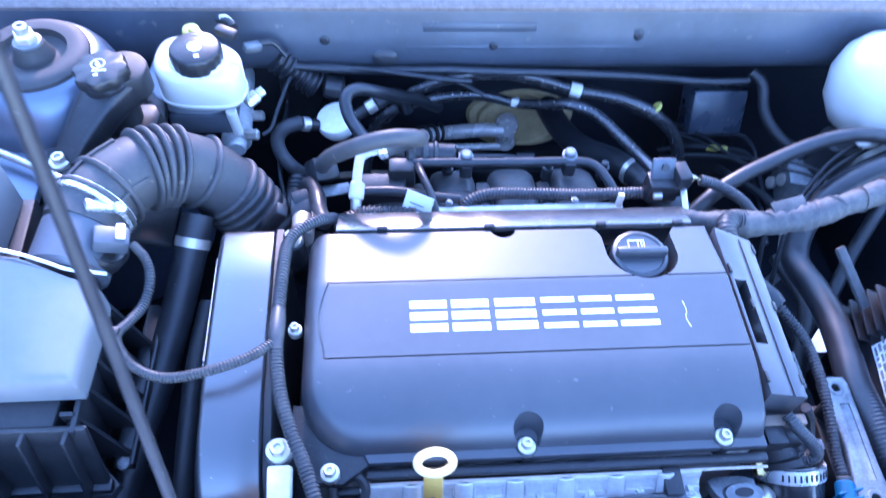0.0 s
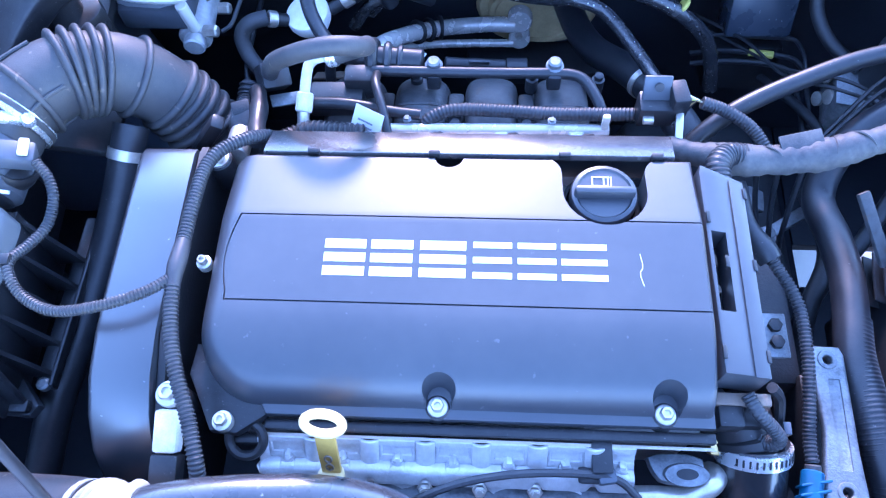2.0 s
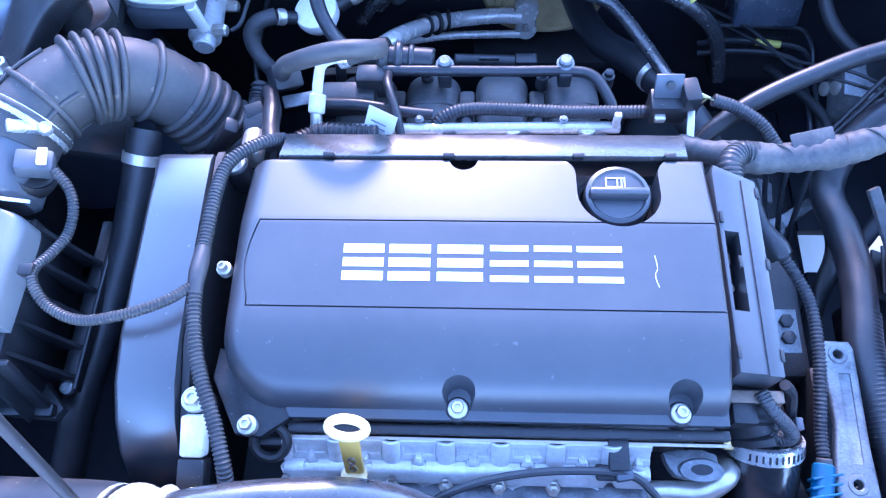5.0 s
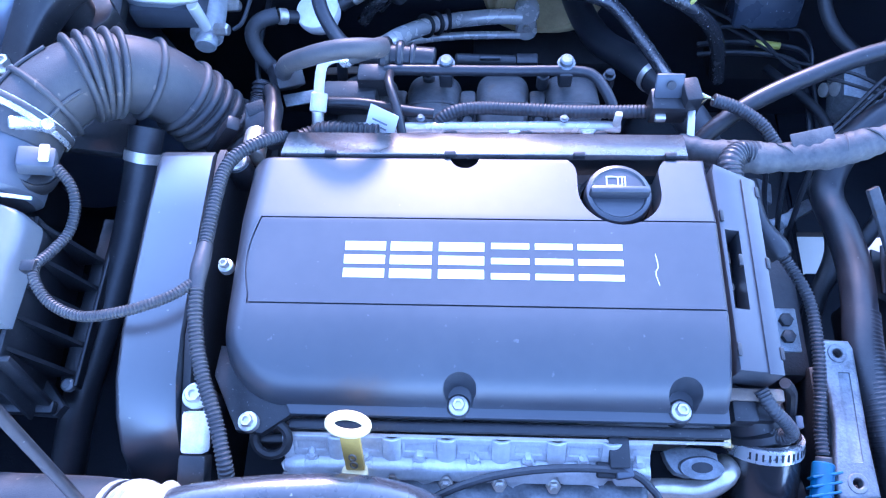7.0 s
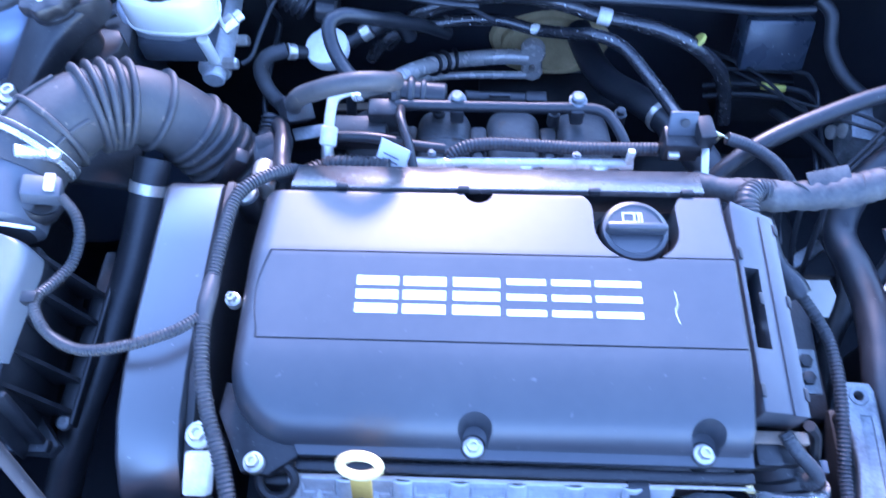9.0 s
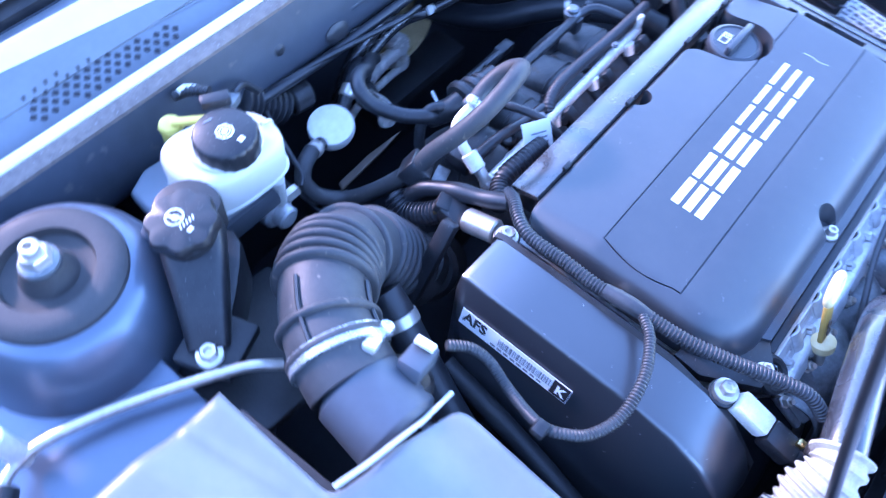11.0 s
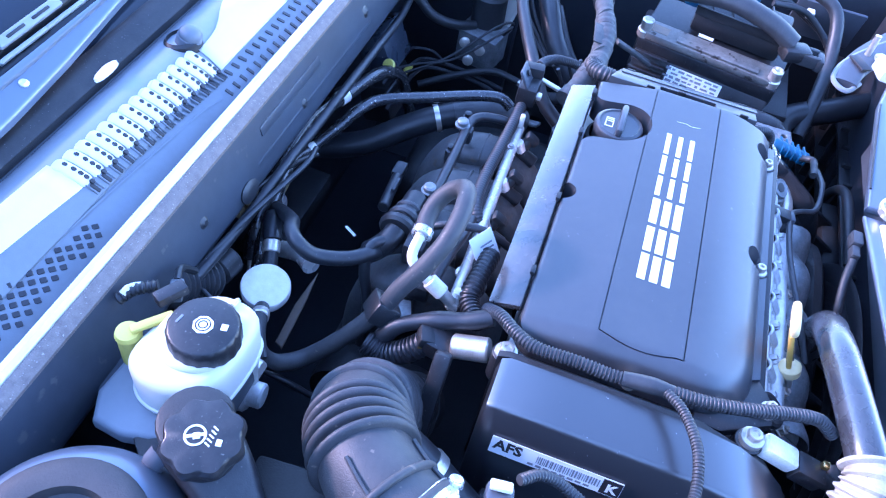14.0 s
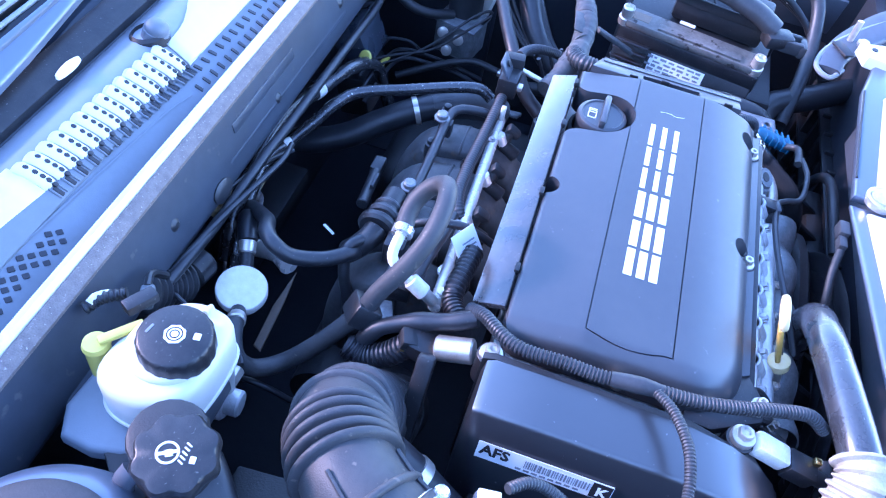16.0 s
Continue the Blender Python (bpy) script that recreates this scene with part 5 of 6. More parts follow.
# intake manifold
manifold = thing("intake_manifold", "grimy black plastic intake manifold with four runners", "manifold")
for k in range(4):
    x = -0.125 + k * 0.072
    part("runner", tube([(x, 0.150, -0.16), (x, 0.176, -0.122), (x, 0.205, -0.107), (x, 0.238, -0.110), (x + 0.001, 0.262, -0.134), (x + 0.002, 0.275, -0.18), (x + 0.002, 0.277, -0.28)], 0.0275, 32, 0.008, flat=0.98, sag=0.06, square=3.4), M_DUSTY, manifold)
    part("seam", tube([(x - 0.0255, 0.222, -0.125), (x - 0.0235, 0.222, -0.086), (x, 0.2225, -0.0805), (x + 0.0235, 0.222, -0.086), (x + 0.0255, 0.222, -0.125)], 0.0018, 8, 0.004), M_DUSTY, manifold)
    if k < 3:
        part("web", box(0.018, 0.052, 0.050, 0.005, at=(x + 0.036, 0.222, -0.118), turn=(-12, 0, 0)), M_DUSTY, manifold)
        part("web_boss", lathe([(0.009, -0.02), (0.009, 0.010), (0.007, 0.012), (0.0045, 0.008)], 18, pose(x + 0.036, 0.208, -0.098)), M_BLACK, manifold)
for x, y in ((-0.039, 0.245), (0.0805, 0.246)):
    part("pipe_clip", box(0.014, 0.016, 0.020, 0.003, at=(x, y, -0.068)), M_RUBBER, manifold)
    part("clip_bolt", lathe([(0.0088, 0.0), (0.0090, 0.0022), (0.0068, 0.003), (0.0068, 0.0075), (0.005, 0.009)], 18, pose(x, y + 0.006, -0.057)), M_CAST, manifold)
part("plenum", tube([(-0.19, 0.27, -0.27), (0.14, 0.27, -0.27)], 0.050, 24, 0.02), M_DARK, manifold)
part("throttle_body", rod((-0.246, 0.186, -0.134), (-0.205, 0.20, -0.19), 0.034, 24), M_DARK, manifold)
part("upper_block", box(0.055, 0.030, 0.022, 0.004, at=(-0.135, 0.222, -0.074)), M_BLACK, manifold)
part("upper_block", box(0.030, 0.022, 0.030, 0.004, at=(-0.112, 0.238, -0.066)), M_BLACK, manifold)
for x in (-0.058, 0.060, 0.127):
    part("mount_lug", lathe([(0.0065, -0.03), (0.0065, -0.012), (0.0045, -0.011), (0.0045, -0.006), (0.003, -0.005)], 14, pose(x, 0.256, -0.068)), M_RUBBER, manifold)
hose("vacuum_pipe", "dark pipe running over the intake runners", [(-0.100, 0.243, -0.055), (-0.04, 0.244, -0.057), (0.03, 0.245, -0.059), (0.088, 0.246, -0.060), (0.108, 0.240, -0.060), (0.119, 0.224, -0.063), (0.126, 0.208, -0.068), (0.128, 0.198, -0.075)], 0.0055, M_RUBBER, seg=12)
valve = thing("purge_valve", "dark grey plastic purge valve with a hose end", "valve")
part("body", rod((-0.098, 0.2625, -0.060), (-0.050, 0.260, -0.062), 0.0130, 20), M_BLACK, valve)
part("collar", rod((-0.106, 0.263, -0.060), (-0.095, 0.2625, -0.060), 0.0205, 24), M_BLACK, valve)
part("collar", rod((-0.090, 0.262, -0.060), (-0.082, 0.2618, -0.0605), 0.0175, 24), M_CONDUIT, valve)
part("collar", rod((-0.076, 0.2615, -0.0608), (-0.070, 0.2612, -0.061), 0.0150, 20), M_CONDUIT, valve)
part("nipple", tube([(-0.104, 0.263, -0.060), (-0.114, 0.266, -0.064), (-0.122, 0.275, -0.074), (-0.124, 0.284, -0.084)], 0.0120, 16), M_BLACK, valve)
hose("vacuum_hose", "dark hose from the firewall to the purge valve", [(-0.055, 0.429, -0.150), (-0.085, 0.408, -0.115), (-0.111, 0.385, -0.087), (-0.140, 0.362, -0.058), (-0.160, 0.353, -0.046), (-0.174, 0.339, -0.044), (-0.172, 0.322, -0.056), (-0.157, 0.296, -0.064), (-0.140, 0.278, -0.066), (-0.122, 0.272, -0.077), (-0.112, 0.262, -0.068)], 0.0078, M_RUBBER, seg=14)
hose("vacuum_hose", "dark thin hose dropping behind the hose clip", [(-0.115, 0.265, -0.062), (-0.135, 0.280, -0.062), (-0.150, 0.278, -0.085), (-0.155, 0.27, -0.13), (-0.165, 0.27, -0.19)], 0.0058, M_RUBBER, seg=12)
lever = thing("sensor_connector", "dark connector block on the intake manifold", "connector")
part("body", rod((-0.032, 0.303, -0.114), (0.034, 0.310, -0.126), 0.0068, 14), M_BLACK, lever)
part("tab", box(0.022, 0.004, 0.005, 0.001, at=(0.006, 0.302, -0.111)), M_CONDUIT, lever)
part("plug_body", box(0.024, 0.014, 0.012, 0.002, at=(0.047, 0.312, -0.128)), M_BLACK, lever)
scrap = thing("paper_scrap", "tiny white scrap lying on the manifold", "scrap")
part("paper", box(0.003, 0.016, 0.001, 0, at=(-0.060, 0.330, -0.140), turn=(10, 0, -25)), M_LABEL, scrap)

# pipes along the firewall
silver = hose("air_conditioning_pipe", "scuffed dark metal pipe with a white band", [(-0.150, 0.405, -0.17), (-0.120, 0.410, -0.135), (-0.060, 0.425, -0.128), (0.000, 0.436, -0.134), (0.050, 0.433, -0.146), (0.088, 0.410, -0.128), (0.113, 0.394, -0.113), (0.145, 0.375, -0.112), (0.172, 0.319, -0.106), (0.190, 0.262, -0.094), (0.198, 0.232, -0.092), (0.196, 0.215, -0.10)], 0.0074, M_SPATTER, "pipe", seg=14)
part("white_band", rod((0.045, 0.4335, -0.1455), (0.058, 0.430, -0.144), 0.0068, 12), M_NYLON, silver)
wpipe = hose("coolant_pipe", "dark rubber coated pipe with a white band", [(-0.130, 0.420, -0.16), (-0.09, 0.425, -0.115), (-0.03, 0.428, -0.092), (0.03, 0.430, -0.090), (0.080, 0.430, -0.102), (0.127, 0.425, -0.116), (0.180, 0.410, -0.116), (0.225, 0.400, -0.130), (0.262, 0.393, -0.158), (0.285, 0.390, -0.195), (0.300, 0.38, -0.25)], 0.0092, M_SPATTER, "pipe", seg=14)
part("white_band", rod((0.120, 0.4262, -0.1145), (0.136, 0.4230, -0.1165), 0.0102, 14), M_NYLON, wpipe)
part("yellow_mark", rod((0.236, 0.4027, -0.1270), (0.240, 0.4015, -0.1300), 0.0094, 14), M_YELLOW, wpipe)
hose("brake_line", "thin dark line running along the cowl", [(-0.24, 0.410, -0.060), (-0.15, 0.407, -0.064), (-0.05, 0.407, -0.064), (0.0, 0.406, -0.066), (0.105, 0.406, -0.070), (0.20, 0.408, -0.078), (0.300, 0.413, -0.092), (0.36, 0.42, -0.097)], 0.0055, M_RUBBER, "pipe", seg=10)
hose("brake_line", "very thin dark line near the cowl", [(-0.25, 0.43, -0.05), (-0.12, 0.42, -0.065), (-0.04, 0.41, -0.085), (0.0, 0.40, -0.10)], 0.0028, M_RUBBER, "pipe", seg=8)
hose("wiring_conduit", "thin corrugated conduit below the cowl", [(-0.06, 0.438, -0.110), (-0.02, 0.436, -0.100), (0.03, 0.436, -0.095), (0.06, 0.436, -0.10)], 0.0055, M_CONDUIT, "wiring", ribs=(0.0032, 0.001), seg=10)
hh = hose("heater_hose", "thick dark heater hose from the firewall", [(0.115, 0.50, -0.215), (0.121, 0.470, -0.212), (0.131, 0.430, -0.205), (0.147, 0.390, -0.193), (0.172, 0.345, -0.168), (0.195, 0.300, -0.148), (0.222, 0.250, -0.142), (0.25, 0.20, -0.16)], 0.0175, M_RUBBER, seg=20)
part("end_sleeve", tube([(0.200, 0.290, -0.1462), (0.222, 0.250, -0.142), (0.238, 0.222, -0.150)], 0.0188, 20, 0.006), M_CONDUIT, hh)
band((0.190, 0.309, -0.151), (0.197, 0.296, -0.1475), 0.0178, 0.007, M_STEEL, hh, screw=False)
for k in range(5):
    t = thing("drip_stain", "white dried spatter on a pipe", "stain", kind="stuff") if k == 0 else t
    part("spatter", lathe([(0.0012, 0), (0.0006, 0.0006)], 6, pose(-0.05 + 0.012 * k, 0.426, -0.1215 - 0.001 * (k % 2))), M_NYLON, t)
acp = thing("air_conditioning_union", "bright aluminium pipes meeting at a bolted union", "pipe")
part("suction_pipe", tube([(-0.118, 0.352, -0.150), (-0.100, 0.375, -0.160), (-0.07, 0.430, -0.205), (-0.03, 0.468, -0.238), (0.02, 0.484, -0.250), (0.050, 0.487, -0.255)], 0.0105, 16, 0.008), M_PIPE, acp)
part("liquid_pipe", tube([(-0.12, 0.43, -0.24), (-0.05, 0.468, -0.272), (0.02, 0.480, -0.283), (0.05, 0.482, -0.285)], 0.0058, 12), M_PIPE, acp)
part("union_plate", joined(lathe([(0.017, 0), (0.017, 0.014), (0.015, 0.017)], 24, along((0.058, 0.499, -0.250), (0.056, 0.45, -0.235))), lathe([(0.015, 0), (0.015, 0.014), (0.013, 0.017)], 24, along((0.059, 0.497, -0.283), (0.057, 0.45, -0.268))), box(0.026, 0.014, 0.035, 0.003, at=(0.0585, 0.491, -0.265), turn=(-18, 0, 0))), M_PIPE, acp)
part("bolt_head", lathe([(0.005, 0), (0.005, 0.006), (0.004, 0.007)], 6, along((0.058, 0.483, -0.270), (0.056, 0.45, -0.26))), M_STEEL, acp)
for x in (-0.075, -0.062, -0.048):
    part("sleeve_ring", torus(0.0125, 0.003, along((x, 0.430 + (x + 0.07) * 1.1, -0.205 - (x + 0.07) * 0.9), (x + 0.03, 0.46, -0.23)), 20, 8), M_DARK, acp)
grom = thing("pipe_grommet", "tan foam grommet round the pipes at the firewall", "grommet")
gm = along((0.082, 0.527, -0.262), (0.08, 0.45, -0.240))
part("foam", lathe([(0.060, 0), (0.062, 0.006), (0.058, 0.012), (0.050, 0.013), (0.048, 0.018), (0.040, 0.019), (0.02, 0.019)], 36, gm @ Matrix.Diagonal((1.35, 0.85, 1, 1)), lambda a, z: 1 + 0.03 * math.sin(5 * a)), M_FOAM, grom)
part("ridge", torus(0.046, 0.004, gm @ Matrix.Diagonal((1.35, 0.85, 1, 1)) @ pose(0, 0, 0.019), 36, 8), M_FOAM, grom)
part("tray", box(0.20, 0.06, 0.03, 0.006, at=(0.085, 0.49, -0.335)), M_DARK, grom)

# ---- things on the far wing side ----
cbr = thing("wiring_connector", "black wiring connector on a small steel bracket", "connector")
part("bracket_plate", box(0.026, 0.004, 0.024, 0.002, at=(0.170, 0.203, -0.026), turn=(-30, 0, 0)), M_PRIMER, cbr)
part("bracket_hole", lathe([(0.0042, 0), (0.0042, 0.0016)], 16, along((0.171, 0.2012, -0.0225), (0.171, 0.15, 0.01))), M_BLACKINK, cbr)
part("connector_body", box(0.034, 0.024, 0.026, 0.003, at=(0.172, 0.196, -0.048)), M_BLACK, cbr)
part("connector_body", box(0.016, 0.026, 0.032, 0.003, at=(0.190, 0.198, -0.038), turn=(0, 0, 8)), M_DARK, cbr)
part("lock_tab", box(0.010, 0.008, 0.006, 0.001, at=(0.164, 0.182, -0.046)), M_STEEL, cbr)
part("bracket_leg", box(0.007, 0.045, 0.004, 0.001, at=(0.191, 0.172, -0.044), turn=(10, 0, -6)), M_STEEL, cbr)
part("foot_bolt", lathe([(0.005, 0), (0.005, 0.006), (0.003, 0.007)], 6, pose(0.194, 0.152, -0.046)), M_STEEL, cbr)
for k in range(5):
    part("wire", tube([(0.199, 0.198 - 0.002 * k, -0.030 - 0.003 * k), (0.208, 0.196, -0.034), (0.215, 0.194, -0.036)], 0.0011, 6, 0.004), (M_NYLON, M_YELLOW, M_BLACK, M_BRASS, M_BLACK)[k], cbr)
part("conduit", tube([(0.212, 0.195, -0.036), (0.235, 0.190, -0.042), (0.258, 0.178, -0.050), (0.272, 0.160, -0.058), (0.276, 0.150, -0.062)], 0.0060, 12, ribs=(0.0032, 0.0006)), M_CONDUIT, cbr)
hose("evaporation_hose", "glossy black hose rising towards the wing", [(0.195, 0.150, -0.10), (0.209, 0.177, -0.085), (0.232, 0.195, -0.070), (0.264, 0.213, -0.060), (0.31, 0.234, -0.054), (0.373, 0.258, -0.048), (0.43, 0.268, -0.045), (0.50, 0.27, -0.06)], 0.0088, M_RUBBER, seg=16)
wl = hose("wrapped_loom", "thick wiring loom wrapped in dusty cloth tape", [(0.178, 0.152, -0.048), (0.205, 0.142, -0.042), (0.232, 0.132, -0.034), (0.258, 0.128, -0.028), (0.30, 0.130, -0.022), (0.36, 0.145, -0.015), (0.43, 0.168, -0.012), (0.52, 0.19, -0.02)], 0.0132, M_TAPE, "wiring", seg=18, ribs=(0.011, 0.0007), sag=0.30)
part("loose_flap", box(0.036, 0.018, 0.0025, 0.001, 2, at=(0.283, 0.136, -0.0115), turn=(14, -8, 10)), M_TAPE, wl, "loose tape end")
for tx, ty, tz, a in ((0.222, 0.136, -0.037, 20), (0.243, 0.130, -0.031, -15), (0.262, 0.128, -0.027, 25), (0.310, 0.132, -0.0205, -20), (0.335, 0.139, -0.0175, 30), (0.365, 0.1465, -0.0145, -10), (0.40, 0.158, -0.013, 18)):
    part("tape_edge", torus(0.0133, 0.0010, pose(tx, ty, tz, 0, 90, 15 + a), 24, 6), M_TAPE, wl)
part("conduit_end", tube([(0.212, 0.100, -0.022), (0.213, 0.118, -0.020), (0.224, 0.130, -0.024), (0.240, 0.132, -0.028)], 0.0105, 14, ribs=(0.004, 0.0012)), M_CONDUIT, wl)
part("conduit_end", tube([(0.395, 0.156, -0.013), (0.44, 0.170, -0.012), (0.50, 0.187, -0.016)], 0.0150, 16, ribs=(0.005, 0.0016)), M_CONDUIT, wl)
bh = hose("coolant_hose", "thick black coolant hose curving down to the radiator", [(0.62, 0.285, -0.075), (0.50, 0.250, -0.066), (0.415, 0.220, -0.075), (0.366, 0.192, -0.102), (0.347, 0.153, -0.130), (0.3495, 0.101, -0.121), (0.350, 0.061, -0.115), (0.345, 0.022, -0.110), (0.337, -0.03, -0.106), (0.343, -0.09, -0.104), (0.349, -0.135, -0.115), (0.352, -0.158, -0.145), (0.353, -0.165, -0.22)], 0.0155, M_RUBBER, seg=20)
part("ribbed_sleeve", tube([(0.3445, 0.012, -0.1095), (0.340, -0.025, -0.107), (0.342, -0.08, -0.1035), (0.349, -0.132, -0.1135), (0.3515, -0.152, -0.135)], 0.0158, 18, ribs=(0.004, 0.0006)), M_RUBBER, bh)
hose("coolant_hose", "dark hose deep beside the gearbox", [(0.37, 0.20, -0.20), (0.375, 0.12, -0.19), (0.345, 0.05, -0.20), (0.34, -0.02, -0.25)], 0.010, M_DARK)
hz = hose("wiring_conduit", "corrugated wiring conduit down to a blue plug", [(0.233, 0.105, -0.050), (0.247, 0.073, -0.058), (0.268, 0.040, -0.064), (0.281, 0.010, -0.068), (0.2825, -0.03, -0.070), (0.280, -0.07, -0.076), (0.2785, -0.098, -0.084), (0.2778, -0.118, -0.085)], 0.0050, M_CONDUIT, "wiring", ribs=(0.0034, 0.0010), seg=12)
part("taped_start", tube([(0.235, 0.115, -0.048), (0.243, 0.080, -0.055), (0.262, 0.048, -0.062)], 0.0095, 14, 0.004, sag=0.3), M_RUBBER, hz)
bp = thing("blue_connector", "blue plastic wiring plug with ribs", "connector")
part("plug_body", rod((0.2775, -0.124, -0.086), (0.268, -0.170, -0.088), 0.0088, 18), M_BLUE, bp)
for k in range(5):
    part("rib", box(0.025, 0.0022, 0.014, 0.001, at=(0.2765 - 0.0019 * k, -0.134 - 0.0075 * k, -0.085), turn=(0, 0, 10)), M_BLUE, bp)
part("pale_tip", rod((0.2780, -0.119, -0.0845), (0.2775, -0.125, -0.086), 0.0062, 14), M_BELLOW, bp)
part("lead", tube([(0.262, -0.160, -0.084), (0.257, -0.172, -0.078), (0.245, -0.173, -0.074), (0.215, -0.170, -0.070)], 0.0045, 10), M_CONDUIT, bp)
abk = thing("aluminium_bracket", "cast aluminium bracket with two bolt holes", "bracket")
pl = part("plate", prism([(0.291, -0.024), (0.297, -0.018), (0.318, -0.019), (0.321, -0.026), (0.319, -0.110), (0.320, -0.150), (0.286, -0.152), (0.285, -0.140), (0.294, -0.090)], -0.098, -0.088, 0.003, 3, True), M_CAST, abk)
cut(pl, lathe([(0.0042, -0.11), (0.0042, -0.07)], 18, pose(0.306, -0.031, 0)), lathe([(0.0042, -0.11), (0.0042, -0.07)], 18, pose(0.303, -0.139, 0)), box(0.010, 0.075, 0.003, 0.0012, at=(0.307, -0.085, -0.088), turn=(0, 0, -2)))
for y in (-0.031, -0.139):
    part("hole_rim", torus(0.0062, 0.0022, pose(0.306 if y > -0.1 else 0.303, y, -0.088), 22, 8, 0.5), M_CAST, abk)
part("support", box(0.022, 0.11, 0.14, 0.005, at=(0.309, -0.085, -0.20)), M_DARK, abk)
for y in (-0.04, -0.13):
    part("spacer", rod((0.309, y, -0.14), (0.308, y, -0.096), 0.008, 16), M_DARK, abk)
mp = thing("mount_plate", "grey steel plate with two dark bolts", "bracket")
part("plate", box(0.026, 0.040, 0.004, 0.0015, at=(0.262, -0.012, -0.085)), M_CAST, mp)
for dy in (-0.007, 0.008):
    part("bolt_head", lathe([(0.006, 0), (0.006, 0.005), (0.004, 0.006)], 6, pose(0.264, -0.012 + dy, -0.083)), M_DARK, mp)
part("arm", box(0.06, 0.14, 0.05, 0.008, at=(0.275, 0.03, -0.16)), M_DARK, mp)

thermo = thing("thermostat_housing", "black plastic thermostat housing with a banded hose", "thermostat")
part("housing", joined(rod((0.220, -0.078, -0.078), (0.232, -0.106, -0.096), 0.0265, 28), box(0.044, 0.022, 0.036, 0.005, at=(0.213, -0.088, -0.070))), M_BLACK, thermo)
part("top_strip", box(0.048, 0.010, 0.006, 0.0015, at=(0.212, -0.0805, -0.042)), M_RUST, thermo)
part("block", box(0.020, 0.018, 0.020, 0.003, at=(0.205, -0.093, -0.050)), M_BLACK, thermo)
part("flange_ring", lathe([(0.0295, 0), (0.0295, 0.006), (0.0265, 0.008)], 28, along((0.231, -0.099, -0.090), (0.227, -0.087, -0.083))), M_BLACK, thermo)
part("hose_body", tube([(0.2345, -0.100, -0.090), (0.2355, -0.116, -0.101), (0.2355, -0.150, -0.125), (0.236, -0.19, -0.16), (0.237, -0.22, -0.25)], 0.0292, 28, 0.01), M_GLOSSY, thermo)
cb2 = band((0.2350, -0.1065, -0.0945), (0.2355, -0.1205, -0.1045), 0.0304, 0.012, M_CHROME, thermo, screw=False)
for k in range(12):
    a = radians(30 + k * 9)
    part("band_notch", box(0.0016, 0.0008, 0.006, 0), M_DARK, cb2).data.transform(along((0.2350, -0.1065, -0.0945), (0.2355, -0.1205, -0.1045)) @ pose(0, 0, 0, 0, 0, math.degrees(a) + 90) @ pose(0, -0.0317, 0))
part("clamp_screw", rod((0.2040, -0.098, -0.084), (0.2045, -0.112, -0.091), 0.0068, 8), M_BRASS, thermo)
part("screw_housing", box(0.010, 0.016, 0.010, 0.002, at=(0.2080, -0.104, -0.090), turn=(30, 0, 0)), M_CHROME, thermo)
part("elbow_tube", tube([(0.216, -0.078, -0.034), (0.224, -0.092, -0.036), (0.236, -0.101, -0.045), (0.243, -0.107, -0.054), (0.239, -0.109, -0.063), (0.229, -0.102, -0.070)], 0.0054, 12, ribs=(0.0028, 0.0006)), M_CONDUIT, thermo)
part("wire", tube([(0.236, -0.072, -0.035), (0.248, -0.075, -0.055), (0.252, -0.090, -0.075)], 0.0045, 8), M_DARK, thermo)
part("pale_plug", box(0.006, 0.010, 0.008, 0.001, at=(0.254, -0.096, -0.066)), M_PRIMER, thermo)
bt = thing("coolant_pipe", "bent bright steel coolant pipe below the cover", "pipe")
part("line", tube([(0.110, -0.150, -0.105), (0.149, -0.147, -0.098), (0.178, -0.147, -0.095), (0.196, -0.138, -0.090), (0.2035, -0.130, -0.094), (0.204, -0.124, -0.11)], 0.0095, 16, 0.006), M_STEEL, bt)
lb = thing("lifting_eye", "dark steel lifting bracket below the cover", "bracket")
part("plate", prism(soft([(0.146, -0.116), (0.190, -0.116), (0.191, -0.130), (0.183, -0.139), (0.158, -0.139), (0.150, -0.130)], 1), -0.086, -0.076, 0.002), M_CAST, lb)
part("oval", lathe([(0.017, -0.004), (0.0185, 0), (0.017, 0.004), (0.010, 0.004)], 28, pose(0.176, -0.132, -0.0765, 12, 0, 0) @ Matrix.Diagonal((1.0, 0.5, 1, 1))), M_CAST, lb)
part("eye_hole", lathe([(0.0085, 0), (0.0085, 0.0016)], 24, pose(0.176, -0.132, -0.0735, 12, 0, 0) @ Matrix.Diagonal((1.0, 0.5, 1, 1))), M_DARK, lb)
wf = hose("sensor_cable", "thin grey sensor cable clipped along the exhaust side", [(-0.06, -0.175, -0.095), (-0.03, -0.158, -0.070), (0.01, -0.145, -0.060), (0.06, -0.138, -0.058), (0.114, -0.139, -0.060), (0.135, -0.152, -0.066), (0.150, -0.172, -0.068), (0.190, -0.178, -0.064), (0.230, -0.176, -0.072)], 0.0032, M_CONDUIT, "cable", seg=8)
part("clip", box(0.014, 0.012, 0.010, 0.002, at=(0.112, -0.138, -0.062), turn=(0, 0, 10)), M_PRIMER, wf)
part("cable_strap", box(0.0160, 0.0240, 0.0100, 0.0012, at=(0.1080, -0.1245, -0.0570), turn=(8, 0, 2)), M_BLACK, wf, "flat black plastic strap")

